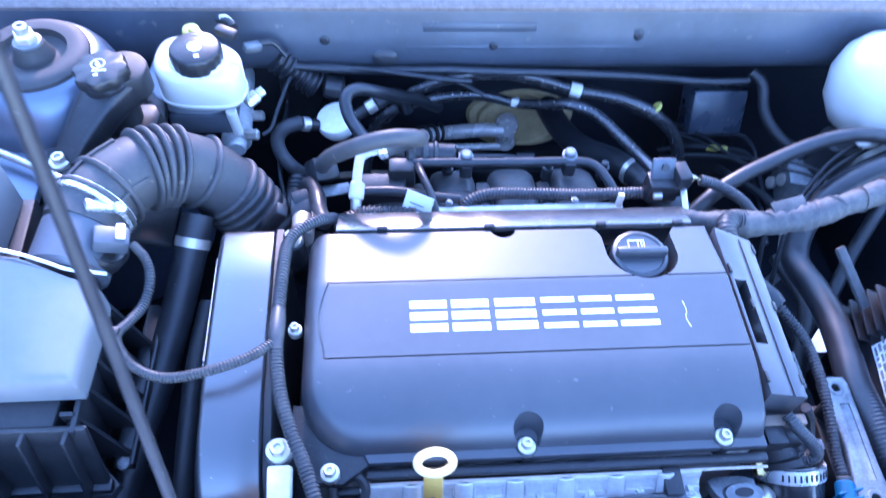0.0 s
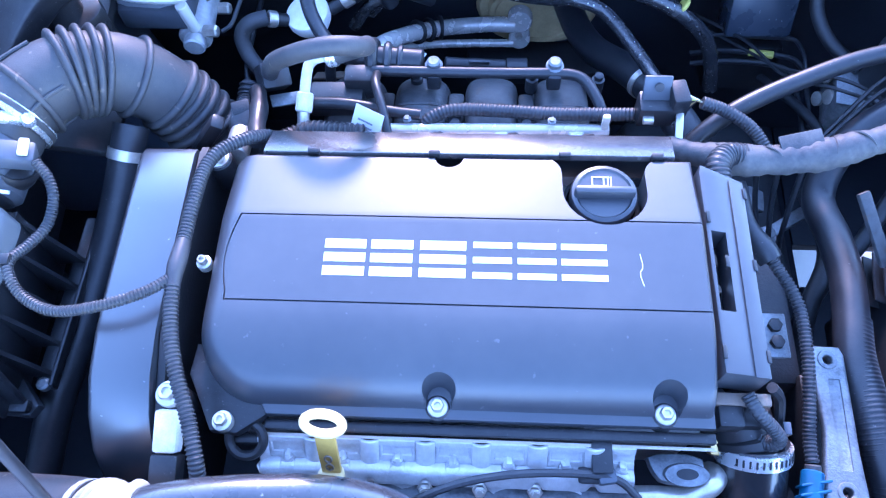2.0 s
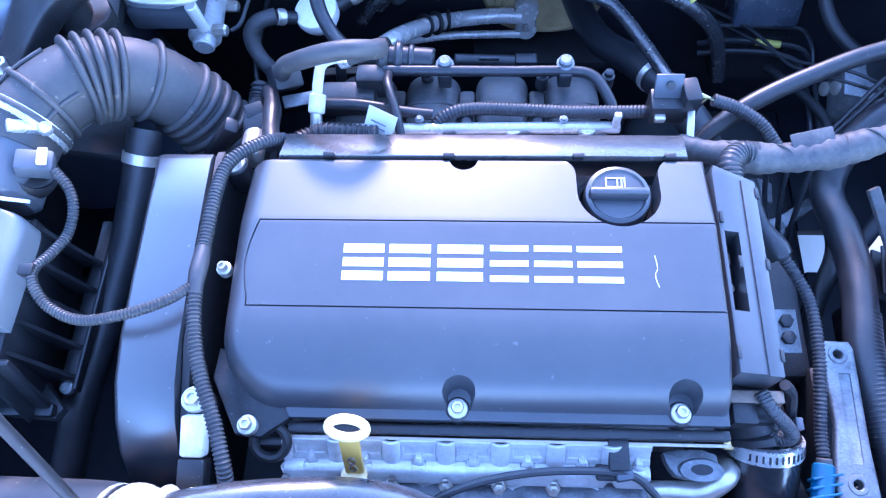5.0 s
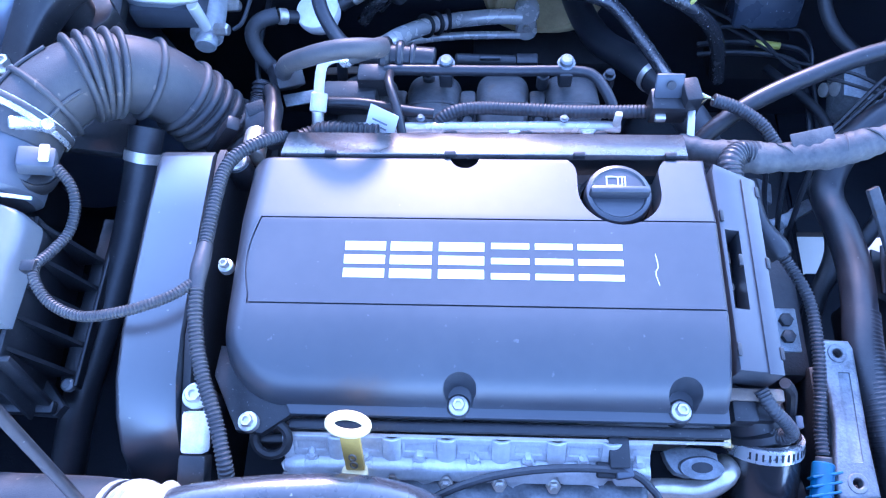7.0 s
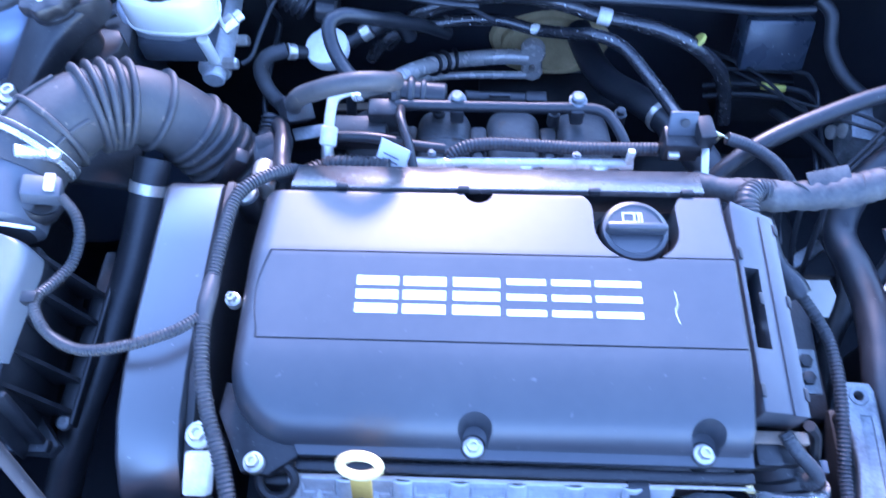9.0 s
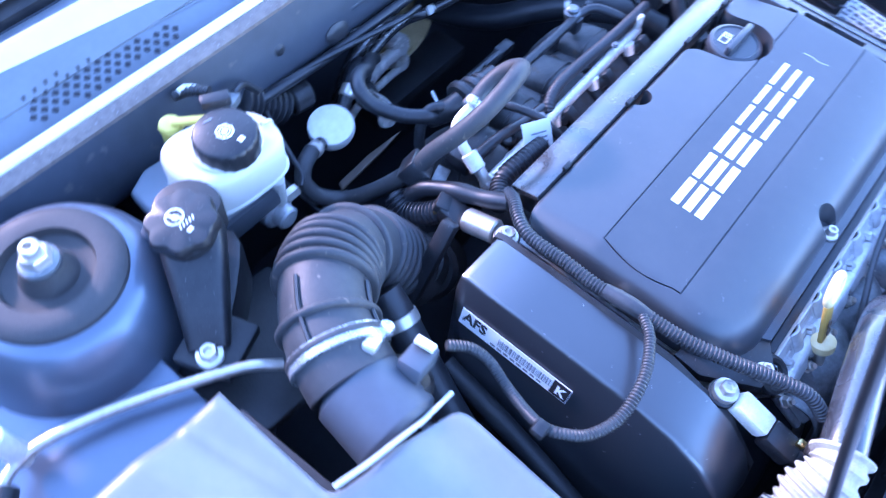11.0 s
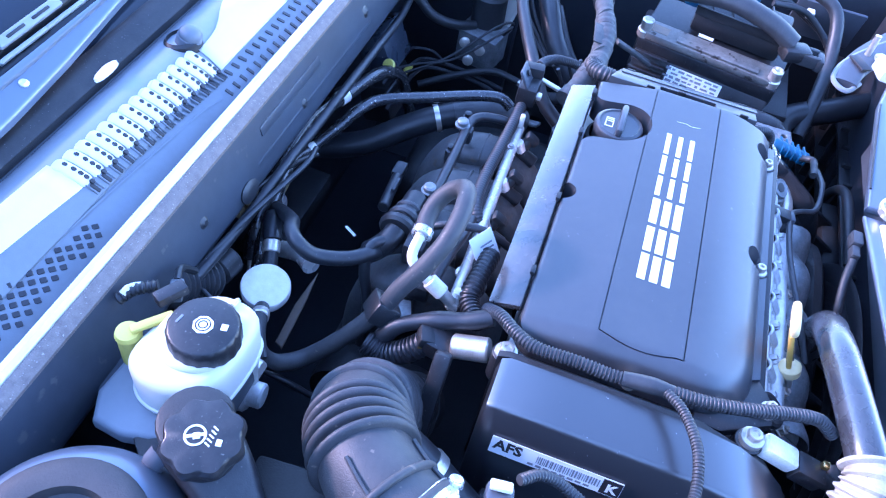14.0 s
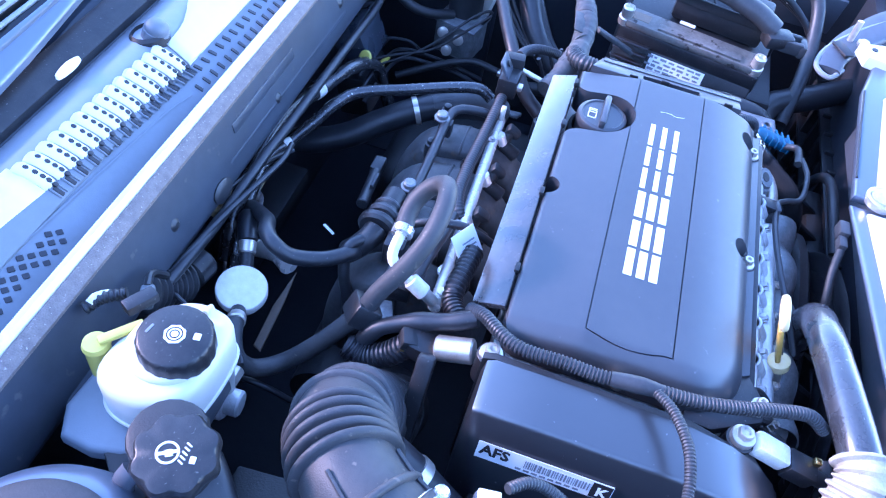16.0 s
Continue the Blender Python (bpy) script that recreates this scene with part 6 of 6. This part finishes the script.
hose("breather_hose", "thin dark breather hose crossing to the gearbox", [(0.47, 0.215, -0.10), (0.44, 0.175, -0.155), (0.405, 0.125, -0.185), (0.372, 0.090, -0.205), (0.35, 0.05, -0.25)], 0.0085, M_RUBBER, seg=14)
lever_ = thing("gear_selector", "grimy gear selector lever with cable ends", "lever")
part("lever_arm", box(0.075, 0.014, 0.008, 0.003, at=(0.345, 0.165, -0.215), turn=(0, 8, 35)), M_CAST, lever_)
part("pivot", lathe([(0.012, -0.03), (0.012, 0.004), (0.008, 0.006), (0.008, 0.014), (0.005, 0.016)], 18, pose(0.322, 0.148, -0.214)), M_CAST, lever_)
part("cable_end", rod((0.372, 0.184, -0.208), (0.392, 0.236, -0.200), 0.0055, 12), M_STEEL, lever_)
part("cable", tube([(0.392, 0.236, -0.200), (0.398, 0.28, -0.20), (0.385, 0.33, -0.215), (0.36, 0.39, -0.24)], 0.006, 10), M_DARK, lever_)
for k, (x, y) in enumerate(((0.300, 0.122), (0.335, 0.096), (0.318, 0.195))):
    part("bracket_tab", box(0.030, 0.020, 0.006, 0.002, at=(x, y, -0.235 + 0.012 * k), turn=(10 * k, 12, 40 * k)), M_CAST, lever_)
for k in range(3):
    hose("sensor_cable", "thin black cable hanging beside the gearbox", [(0.275 + 0.018 * k, 0.175 - 0.012 * k, -0.075), (0.285 + 0.014 * k, 0.150 - 0.01 * k, -0.13), (0.300 + 0.010 * k, 0.115, -0.18), (0.315 + 0.01 * k, 0.08, -0.24)], 0.0028, M_RUBBER, "cable", "gearbox cables", seg=8)

# reservoirs and control units on the wing
wing_ = thing("wing_bracket", "dark bracket and cables beside the battery", "bracket")
part("plate", box(0.006, 0.11, 0.07, 0.002, at=(0.665, -0.20, -0.10), turn=(0, -12, 0)), M_PRIMER, wing_)
part("ledge", box(0.05, 0.14, 0.008, 0.002, at=(0.640, -0.19, -0.150)), M_BLACK, wing_)
for k in range(3):
    part("cable", tube([(0.60 + 0.02 * k, -0.10, -0.06), (0.615 + 0.018 * k, -0.16, -0.07 - 0.01 * k), (0.60 + 0.015 * k, -0.22, -0.12), (0.58 + 0.02 * k, -0.25, -0.20)], 0.005, 10), M_CONDUIT, wing_)
part("clip", box(0.016, 0.012, 0.012, 0.002, at=(0.628, -0.165, -0.074)), M_NYLON, wing_)
tank = thing("coolant_tank", "white plastic coolant expansion tank", "reservoir")
tv = Matrix.Translation((0.512, 0.360, -0.048))
part("bulb", lathe([(0.020, -0.075), (0.048, -0.062), (0.064, -0.035), (0.070, 0.0), (0.064, 0.028), (0.050, 0.046), (0.028, 0.056), (0.004, 0.058)], 36, tv @ pose(0, 0, 0, -12, 6, 0) @ Matrix.Diagonal((1.15, 1.0, 1.0, 1))), M_WHITE, tank)
part("lower_chamber", box(0.07, 0.06, 0.13, 0.016, at=(0.516, 0.306, -0.138), turn=(14, 0, 0)), M_WHITE, tank)
part("outlet", rod((0.480, 0.296, -0.085), (0.445, 0.276, -0.058), 0.012, 16), M_WHITE, tank)
hose("overflow_hose", "dark thin hose round the coolant tank", [(0.365, 0.43, -0.09), (0.38, 0.415, -0.10), (0.385, 0.39, -0.125), (0.40, 0.36, -0.14), (0.43, 0.33, -0.15)], 0.0075, M_DARK)
absu = thing("brake_modulator", "grimy alloy brake modulator block with pipes", "brake unit")
part("block", box(0.056, 0.066, 0.055, 0.005, at=(0.410, 0.328, -0.165), turn=(0, 0, -12)), M_CAST, absu)
part("motor", rod((0.43, 0.33, -0.14), (0.432, 0.332, -0.085), 0.027, 24), M_DARK, absu)
part("cover_plate", box(0.060, 0.070, 0.004, 0.001, at=(0.410, 0.328, -0.1365), turn=(0, 0, -12)), M_CAST, absu)
for dx, dz in ((-0.022, -0.150), (0.004, -0.156), (-0.012, -0.180)):
    part("port_plug", lathe([(0.0085, 0), (0.0085, 0.004), (0.006, 0.005)], 18, along((0.380, 0.328 - dx, dz), (0.30, 0.312 - dx, dz + 0.02))), M_STEEL, absu)
for k in range(2):
    part("brake_pipe", tube([(0.405 + 0.015 * k, 0.305, -0.15), (0.402 + 0.012 * k, 0.285, -0.115), (0.36 + 0.01 * k, 0.29 + 0.012 * k, -0.10), (0.33, 0.35 + 0.01 * k, -0.15), (0.30 - 0.005 * k, 0.42, -0.17 - 0.01 * k), (0.22, 0.50, -0.19 - 0.008 * k)], 0.0020, 8, 0.008), M_DARK, absu)
for piece in absu.children:
    piece.data.transform(Matrix.Translation((0.025, -0.014, -0.018)))
rel = thing("relay_box", "dark plastic relay box on the firewall", "electrical box")
part("case", box(0.080, 0.05, 0.066, 0.006, at=(0.345, 0.450, -0.175), turn=(-25, 0, 0)), M_WET, rel)
part("lower_case", box(0.09, 0.05, 0.07, 0.006, at=(0.345, 0.440, -0.26), turn=(-10, 0, 0)), M_DARK, rel)
l2 = hose("brake_line", "thin dark line with a pale yellow mark", [(0.275, 0.424, -0.235), (0.310, 0.418, -0.222), (0.357, 0.413, -0.221), (0.390, 0.406, -0.220), (0.403, 0.394, -0.220), (0.406, 0.372, -0.220), (0.402, 0.318, -0.220), (0.40, 0.26, -0.23)], 0.0036, M_RUBBER, "pipe", seg=8)
part("yellow_mark", rod((0.343, 0.4150, -0.2213), (0.373, 0.4100, -0.2207), 0.0046, 10), M_YELLOW, l2)
hose("brake_line", "thin dark line behind the gearbox", [(0.275, 0.412, -0.240), (0.315, 0.406, -0.228), (0.360, 0.401, -0.226), (0.384, 0.394, -0.226), (0.394, 0.380, -0.226), (0.396, 0.355, -0.226), (0.393, 0.30, -0.226), (0.39, 0.25, -0.24)], 0.0036, M_RUBBER, "pipe", seg=8)
hose("brake_line", "thin dark line below the relay box", [(0.290, 0.426, -0.205), (0.304, 0.4237, -0.200), (0.350, 0.4205, -0.200), (0.388, 0.418, -0.200), (0.397, 0.408, -0.200), (0.400, 0.384, -0.200), (0.401, 0.36, -0.215)], 0.0026, M_RUBBER, "pipe", seg=8)
for k in range(3):
    hose("sensor_cable", "thin black cables crossing to the wing", [(0.335, 0.185 + 0.004 * k, -0.115), (0.375, 0.215 + 0.008 * k, -0.10), (0.42, 0.245 + 0.012 * k, -0.085), (0.50, 0.275 + 0.016 * k, -0.07)], 0.0024, M_DARK, "cable", "wing cables", seg=6)

gear = thing("gearbox", "grimy dark gearbox casing deep in the bay", "gearbox")
part("casing", box(0.20, 0.26, 0.16, 0.03, 3, at=(0.285, 0.235, -0.36)), M_DARK, gear)
part("bell_housing", lathe([(0.11, 0), (0.12, 0.05), (0.10, 0.09)], 36, along((0.19, 0.16, -0.34), (0.30, 0.17, -0.34))), M_DARK, gear)
strap = thing("steel_strap", "flat grey steel strap below the damper", "strap")
part("strap", prism([(-0.20, 0.348), (-0.195, 0.358), (-0.14, 0.361), (-0.088, 0.357), (-0.13, 0.352)], -0.202, -0.199, 0.0005), M_RUST, strap)
ecu = thing("engine_control_unit", "black finned engine control unit with a printed label", "control unit")
em = pose(0.447, -0.025, -0.078, 0, -8, -9)
fm = em @ pose(-0.068, 0, -0.032, 0, 28, 0)
part("case", box(0.115, 0.205, 0.030, 0.004), M_BLACK, ecu).data.transform(em)
part("rusty_edge", box(0.034, 0.195, 0.012, 0.003), M_ECUDUST, ecu, "dust-caked bracket edge").data.transform(em @ pose(-0.038, 0.004, 0.020))
part("rust_patch", box(0.016, 0.030, 0.0006, 0), M_RUST, ecu, "rusty corner").data.transform(em @ pose(-0.038, 0.080, 0.0262))
part("bracket_step", box(0.012, 0.12, 0.004, 0.001), M_ECUDUST, ecu).data.transform(em @ pose(-0.046, -0.01, 0.0275))
part("lower_face", box(0.006, 0.20, 0.085, 0.002), M_BLACK, ecu).data.transform(fm)
for k in range(6):
    part("fin", box(0.022, 0.05, 0.003, 0.001), M_DARK, ecu).data.transform(fm @ pose(-0.008, 0.075, 0.030 - 0.012 * k))
part("label", box(0.0006, 0.080, 0.030, 0), M_LABEL, ecu, "worn white label").data.transform(fm @ pose(-0.0036, 0.005, 0.010))
rnd = random.Random(9)
for k in range(5):
    y = -0.032
    while y < 0.040:
        w = rnd.uniform(0.003, 0.012)
        part("print_bar", box(0.0004, w, rnd.uniform(0.0025, 0.0042), 0), M_GREYINK, ecu).data.transform(fm @ pose(-0.0042, y + w / 2 + 0.002, 0.0215 - 0.0056 * k))
        y += w + rnd.uniform(0.0015, 0.006)
part("connector_block", box(0.070, 0.13, 0.035, 0.006), M_BLACK, ecu).data.transform(em @ pose(0.030, -0.02, 0.035))
part("connector_lever", tube([(0.445, 0.05, -0.005), (0.435, -0.02, 0.005), (0.425, -0.08, -0.005), (0.418, -0.115, -0.02)], 0.016, 18, 0.008, flat=0.8), M_CONDUIT, ecu)
for dy in (-0.06, -0.03, 0.0, 0.03):
    part("housing_rib", box(0.066, 0.003, 0.006, 0.001), M_BLACK, ecu).data.transform(em @ pose(0.030, dy, 0.0545, 0, 0, 18))
part("housing_wall", box(0.004, 0.13, 0.014, 0.001), M_BLACK, ecu).data.transform(em @ pose(-0.004, -0.02, 0.055))
for dy, dx in ((0.055, 0.012), (-0.020, 0.066)):
    part("blue_lock", box(0.022, 0.020, 0.014, 0.003), M_BLUE, ecu, "blue plug lock").data.transform(em @ pose(dx, dy, 0.058))
part("fork", joined(box(0.008, 0.030, 0.018, 0.003, at=(0.424, -0.140, -0.030)), box(0.008, 0.030, 0.018, 0.003, at=(0.404, -0.142, -0.030)), box(0.028, 0.010, 0.018, 0.003, at=(0.413, -0.157, -0.032))), M_CONDUIT, ecu)
part("lever_end", box(0.030, 0.040, 0.020, 0.006), M_BLACK, ecu).data.transform(pose(0.412, -0.122, -0.028, 0, 0, 20))
part("white_mark", box(0.006, 0.022, 0.001, 0), M_INK, ecu).data.transform(em @ pose(-0.019, 0.016, 0.0275))
for dy in (-0.092, 0.098):
    part("mount_bolt", lathe([(0.0105, -0.004), (0.0105, 0.006), (0.0085, 0.0075), (0.0085, 0.022), (0.006, 0.024), (0.0045, 0.020)], 18, em @ pose(-0.045, dy, 0.018)), M_STEEL, ecu)
part("strap", box(0.012, 0.07, 0.006, 0.002), M_DUSTY, ecu).data.transform(pose(0.36, 0.085, -0.07, 30, 0, 25))
bat = thing("battery", "black battery case below the control unit", "battery")
part("case", box(0.19, 0.24, 0.17, 0.006, at=(0.50, -0.04, -0.21)), M_DARK, bat)
part("terminal_cover", box(0.05, 0.04, 0.03, 0.006, at=(0.53, -0.13, -0.10)), M_DARK, bat)
part("white_tag", box(0.012, 0.020, 0.001, 0, at=(0.655, -0.21, -0.08), turn=(20, -50, 10)), M_LABEL, bat)
hose("battery_cable", "thick grey cable curving down to the battery", [(0.62, -0.14, -0.03), (0.60, -0.19, -0.045), (0.55, -0.205, -0.085), (0.48, -0.20, -0.12), (0.42, -0.19, -0.16)], 0.010, M_CONDUIT, "cable")
fh = hose("radiator_hose", "dark radiator hose on the gearbox side", [(0.30, -0.135, -0.20), (0.36, -0.145, -0.165), (0.429, -0.161, -0.150), (0.458, -0.190, -0.146), (0.487, -0.228, -0.146), (0.56, -0.31, -0.15)], 0.0195, M_RUBBER, seg=18)
part("collar", rod((0.385, -0.150, -0.159), (0.412, -0.156, -0.153), 0.0215, 18), M_BLACK, fh)

# ---- front: radiator hose, support panel and prop rod ----
rh = hose("radiator_hose", "glossy black upper radiator hose in front of the engine", [(-0.232, -0.187, -0.007), (-0.205, -0.180, -0.003), (-0.163, -0.173, -0.005), (-0.132, -0.170, -0.010), (-0.104, -0.168, -0.016), (-0.073, -0.169, -0.029), (-0.046, -0.174, -0.048), (-0.028, -0.18, -0.085), (-0.02, -0.19, -0.17)], 0.0165, M_RADHOSE, seg=22)
part("cloth_wrap", tube([(-0.216, -0.1835, -0.005), (-0.232, -0.186, -0.009), (-0.250, -0.184, -0.022), (-0.272, -0.180, -0.036)], 0.0205, 22, ribs=(0.0085, 0.0035), sag=0.5), M_WRAP, rh, "frayed white cloth wrap")
lp = hose("radiator_hose", "grey rubber hose end running towards the air box", [(-0.268, -0.180, -0.036), (-0.30, -0.176, -0.050), (-0.37, -0.174, -0.060), (-0.45, -0.172, -0.065), (-0.55, -0.17, -0.07)], 0.0215, M_BELLOW, seg=22)
part("seam", torus(0.0215, 0.001, along((-0.335, -0.188, -0.056), (-0.36, -0.187, -0.06)), 28, 6), M_BELLOW, lp)
sup = thing("radiator_support", "white painted radiator support panel with bolts", "car panel")
# rims get a darker paint than the white tops, as painted-in shade
part("rear_flange", prism([(-0.60, -0.250), (-0.144, -0.216), (0.092, -0.194), (0.092, -0.40), (-0.60, -0.40)], -0.016, -0.008, 0.004, 3, True), M_PAINT, sup, "rim in darker paint, standing for its shade")
part("flat_top", prism([(-0.60, -0.264), (-0.140, -0.230), (0.080, -0.2095), (0.080, -0.40), (-0.60, -0.40)], -0.008, -0.002, 0.004, 3), M_PANEL, sup)
part("upper_rim", prism([(0.098, -0.194), (0.30, -0.216), (0.365, -0.234), (0.40, -0.255), (0.42, -0.42), (0.098, -0.42)], -0.012, 0.000, 0.004, 3, True), M_PAINT, sup, "rim in darker paint, standing for its shade")
part("upper_panel", prism([(0.116, -0.218), (0.292, -0.240), (0.300, -0.265), (0.31, -0.42), (0.116, -0.42)], 0.000, 0.005, 0.003, 2), M_PANEL, sup)
part("rim_seam", tube([(0.1275, -0.1975, 0.0004), (0.2, -0.2055, 0.0004), (0.30, -0.2175, 0.0004)], 0.0013, 6, 0.01), M_DARK, sup)
part("back_wall", box(0.95, 0.006, 0.10, 0.002, at=(-0.12, -0.262, -0.066)), M_PRIMER, sup)
part("cross_bolt", lathe([(0.0165, -0.006), (0.0170, 0.002), (0.0150, 0.0035), (0.0125, 0.0015), (0.012, 0.004), (0.003, 0.005)], 32, pose(0.101, -0.222, 0.002)), M_STEEL, sup)
part("sensor_plug", joined(box(0.020, 0.012, 0.014, 0.003, at=(0.060, -0.190, -0.020)), box(0.016, 0.009, 0.011, 0.002, at=(0.042, -0.189, -0.022))), M_CONDUIT, sup)
part("sensor_lead", tube([(0.034, -0.189, -0.024), (0.012, -0.186, -0.036), (-0.012, -0.190, -0.060), (-0.020, -0.20, -0.10)], 0.0045, 10), M_DARK, sup)
part("tab", prism([(0.365, -0.222), (0.395, -0.214), (0.405, -0.25), (0.36, -0.25)], -0.006, 0.010, 0.003), M_PANEL, sup)
part("tab_hole", lathe([(0.004, 0), (0.004, 0.0012)], 16, pose(0.384, -0.231, 0.0098)), M_BLACKINK, sup)
latch = thing("headlamp_bracket", "pale painted headlamp bracket on the wing", "bracket")
part("arm", tube([(0.58, -0.36, -0.012), (0.53, -0.285, -0.022), (0.47, -0.232, -0.030), (0.425, -0.206, -0.034), (0.39, -0.196, -0.038)], 0.026, 24, 0.008, flat=0.34, square=3.0, rfun=lambda q: 1.25 - 0.65 * q), M_PRIMER, latch)
part("slot", box(0.034, 0.016, 0.004, 0.003, at=(0.430, -0.211, -0.0245), turn=(0, 0, 30)), M_BLACKINK, latch)
part("rolled_edge", tube([(0.56, -0.318, -0.012), (0.50, -0.248, -0.022), (0.44, -0.196, -0.032), (0.395, -0.180, -0.038), (0.376, -0.198, -0.040), (0.400, -0.216, -0.038)], 0.0035, 8, 0.006), M_COWL, latch)
part("stud", rod((0.458, -0.222, -0.028), (0.462, -0.222, 0.004), 0.0045, 12), M_STEEL, latch)
part("stud_nut", lathe([(0.009, 0), (0.009, 0.005), (0.006, 0.007)], 6, pose(0.445, -0.236, -0.020)), M_STEEL, latch)
shroud = thing("fan_shroud", "black plastic fan shroud with ribs behind the radiator", "fan shroud")
part("frame", box(0.62, 0.03, 0.30, 0.008, at=(0.05, -0.268, -0.36)), M_DARK, shroud)
for q, rr in ((0.0, 0.150), (0.022, 0.172), (0.044, 0.194)):
    part("shroud_fin", tube([(0.02 + rr * math.cos(radians(a)), -0.242 + 0.006 * math.sin(radians(a)), -0.30 + rr * math.sin(radians(a))) for a in range(20, 161, 10)], 0.014, 12, 0.01, flat=0.22), M_BLACK, shroud)
for k in range(7):
    part("rib", box(0.010, 0.050, 0.05, 0.003, at=(-0.02 + k * 0.055, -0.236, -0.22), turn=(30, 0, 0)), M_BLACK, shroud)
for k in range(17):
    part("shroud_rib", box(0.007, 0.014, 0.22, 0.002, at=(-0.14 + k * 0.048, -0.284, -0.30)), M_BLACK, shroud)
for z in (-0.20, -0.27, -0.34):
    part("shroud_ledge", box(0.80, 0.018, 0.007, 0.002, at=(0.26, -0.282, z)), M_BLACK, shroud)
part("motor_lead", tube([(0.18, -0.262, -0.16), (0.24, -0.250, -0.135), (0.31, -0.255, -0.15), (0.37, -0.262, -0.20), (0.40, -0.265, -0.28)], 0.007, 12), M_CONDUIT, shroud)
part("hoop", torus(0.13, 0.014, pose(0.10, -0.235, -0.26, 75, 0, 0), 40, 8), M_BLACK, shroud)
prop = thing("hood_prop_rod", "slim dark metal rod propping the raised hood", "prop rod")
part("line", tube([(-0.262, -0.215, -0.04), (-0.268, -0.192, 0.0), (-0.276, -0.150, 0.11), (-0.2835, -0.104, 0.24), (-0.2915, -0.060, 0.37), (-0.301, -0.012, 0.52), (-0.315, 0.05, 0.72)], 0.0040, 12, 0.01), M_RUBBER, prop)
part("pivot", lathe([(0.011, -0.01), (0.011, 0.012), (0.008, 0.014)], 18, pose(-0.262, -0.214, -0.02)), M_RUBBER, prop)

# ---- pieces that sit on a part belong to that part ----
bpy.context.view_layer.update()
SITS_ON = {"symbol_bar": ("cap_disc", "lobed_cap", "cap"), "symbol_ring": ("lobed_cap", "cap"), "symbol_dot": ("cap",), "print_bar": ("label", "paper", "cap"), "code_bar": ("label",), "lettering": ("label",), "clamp_screw": ("clamp_band",), "rib": ("hose_body", "plug_body", "frame"), "seam": ("hose_body", "runner"), "badge_bar": ("cover_body",), "scratch": ("cover_body",), "white_band": ("line",), "yellow_mark": ("line",), "stem_mark": ("stem",), "plug_lock": ("plug_body",), "hole_rim": ("plate",), "tab_hole": ("tab",), "bracket_hole": ("bracket_plate",), "slot_terminal": ("module_body",), "fin": ("lower_face",), "brass_clip": ("plug_body",), "clamp_tail": ("clamp_band",), "nut": ("washer",), "clamp": ("outlet",), "lock_tab": ("connector_body",)}


def middle(ob):
    return sum((Vector(b) for b in ob.bound_box), Vector()) / 8


for top in [o for o in scene.objects if o.parent is None and o.children]:
    kids = list(top.children)
    for piece in kids:
        bases = [k for k in kids if k.name.split(".")[0] in SITS_ON.get(piece.name.split(".")[0], ())]
        if bases:
            piece.parent = min(bases, key=lambda k: (middle(k) - middle(piece)).length)

# ---- place each thing's handle at its base ----
bpy.context.view_layer.update()
for ob in [o for o in scene.objects if o.type == "EMPTY" and o.parent is None]:
    pts = [c.matrix_world @ Vector(b) for c in ob.children if c.type == "MESH" for b in c.bound_box]
    if pts:
        lo = Vector([min(p[k] for p in pts) for k in range(3)])
        hi = Vector([max(p[k] for p in pts) for k in range(3)])
        ob.location = ((lo.x + hi.x) / 2, (lo.y + hi.y) / 2, lo.z)
        inv = Matrix.Translation(ob.location).inverted()
        for c in ob.children:
            c.matrix_parent_inverse = inv
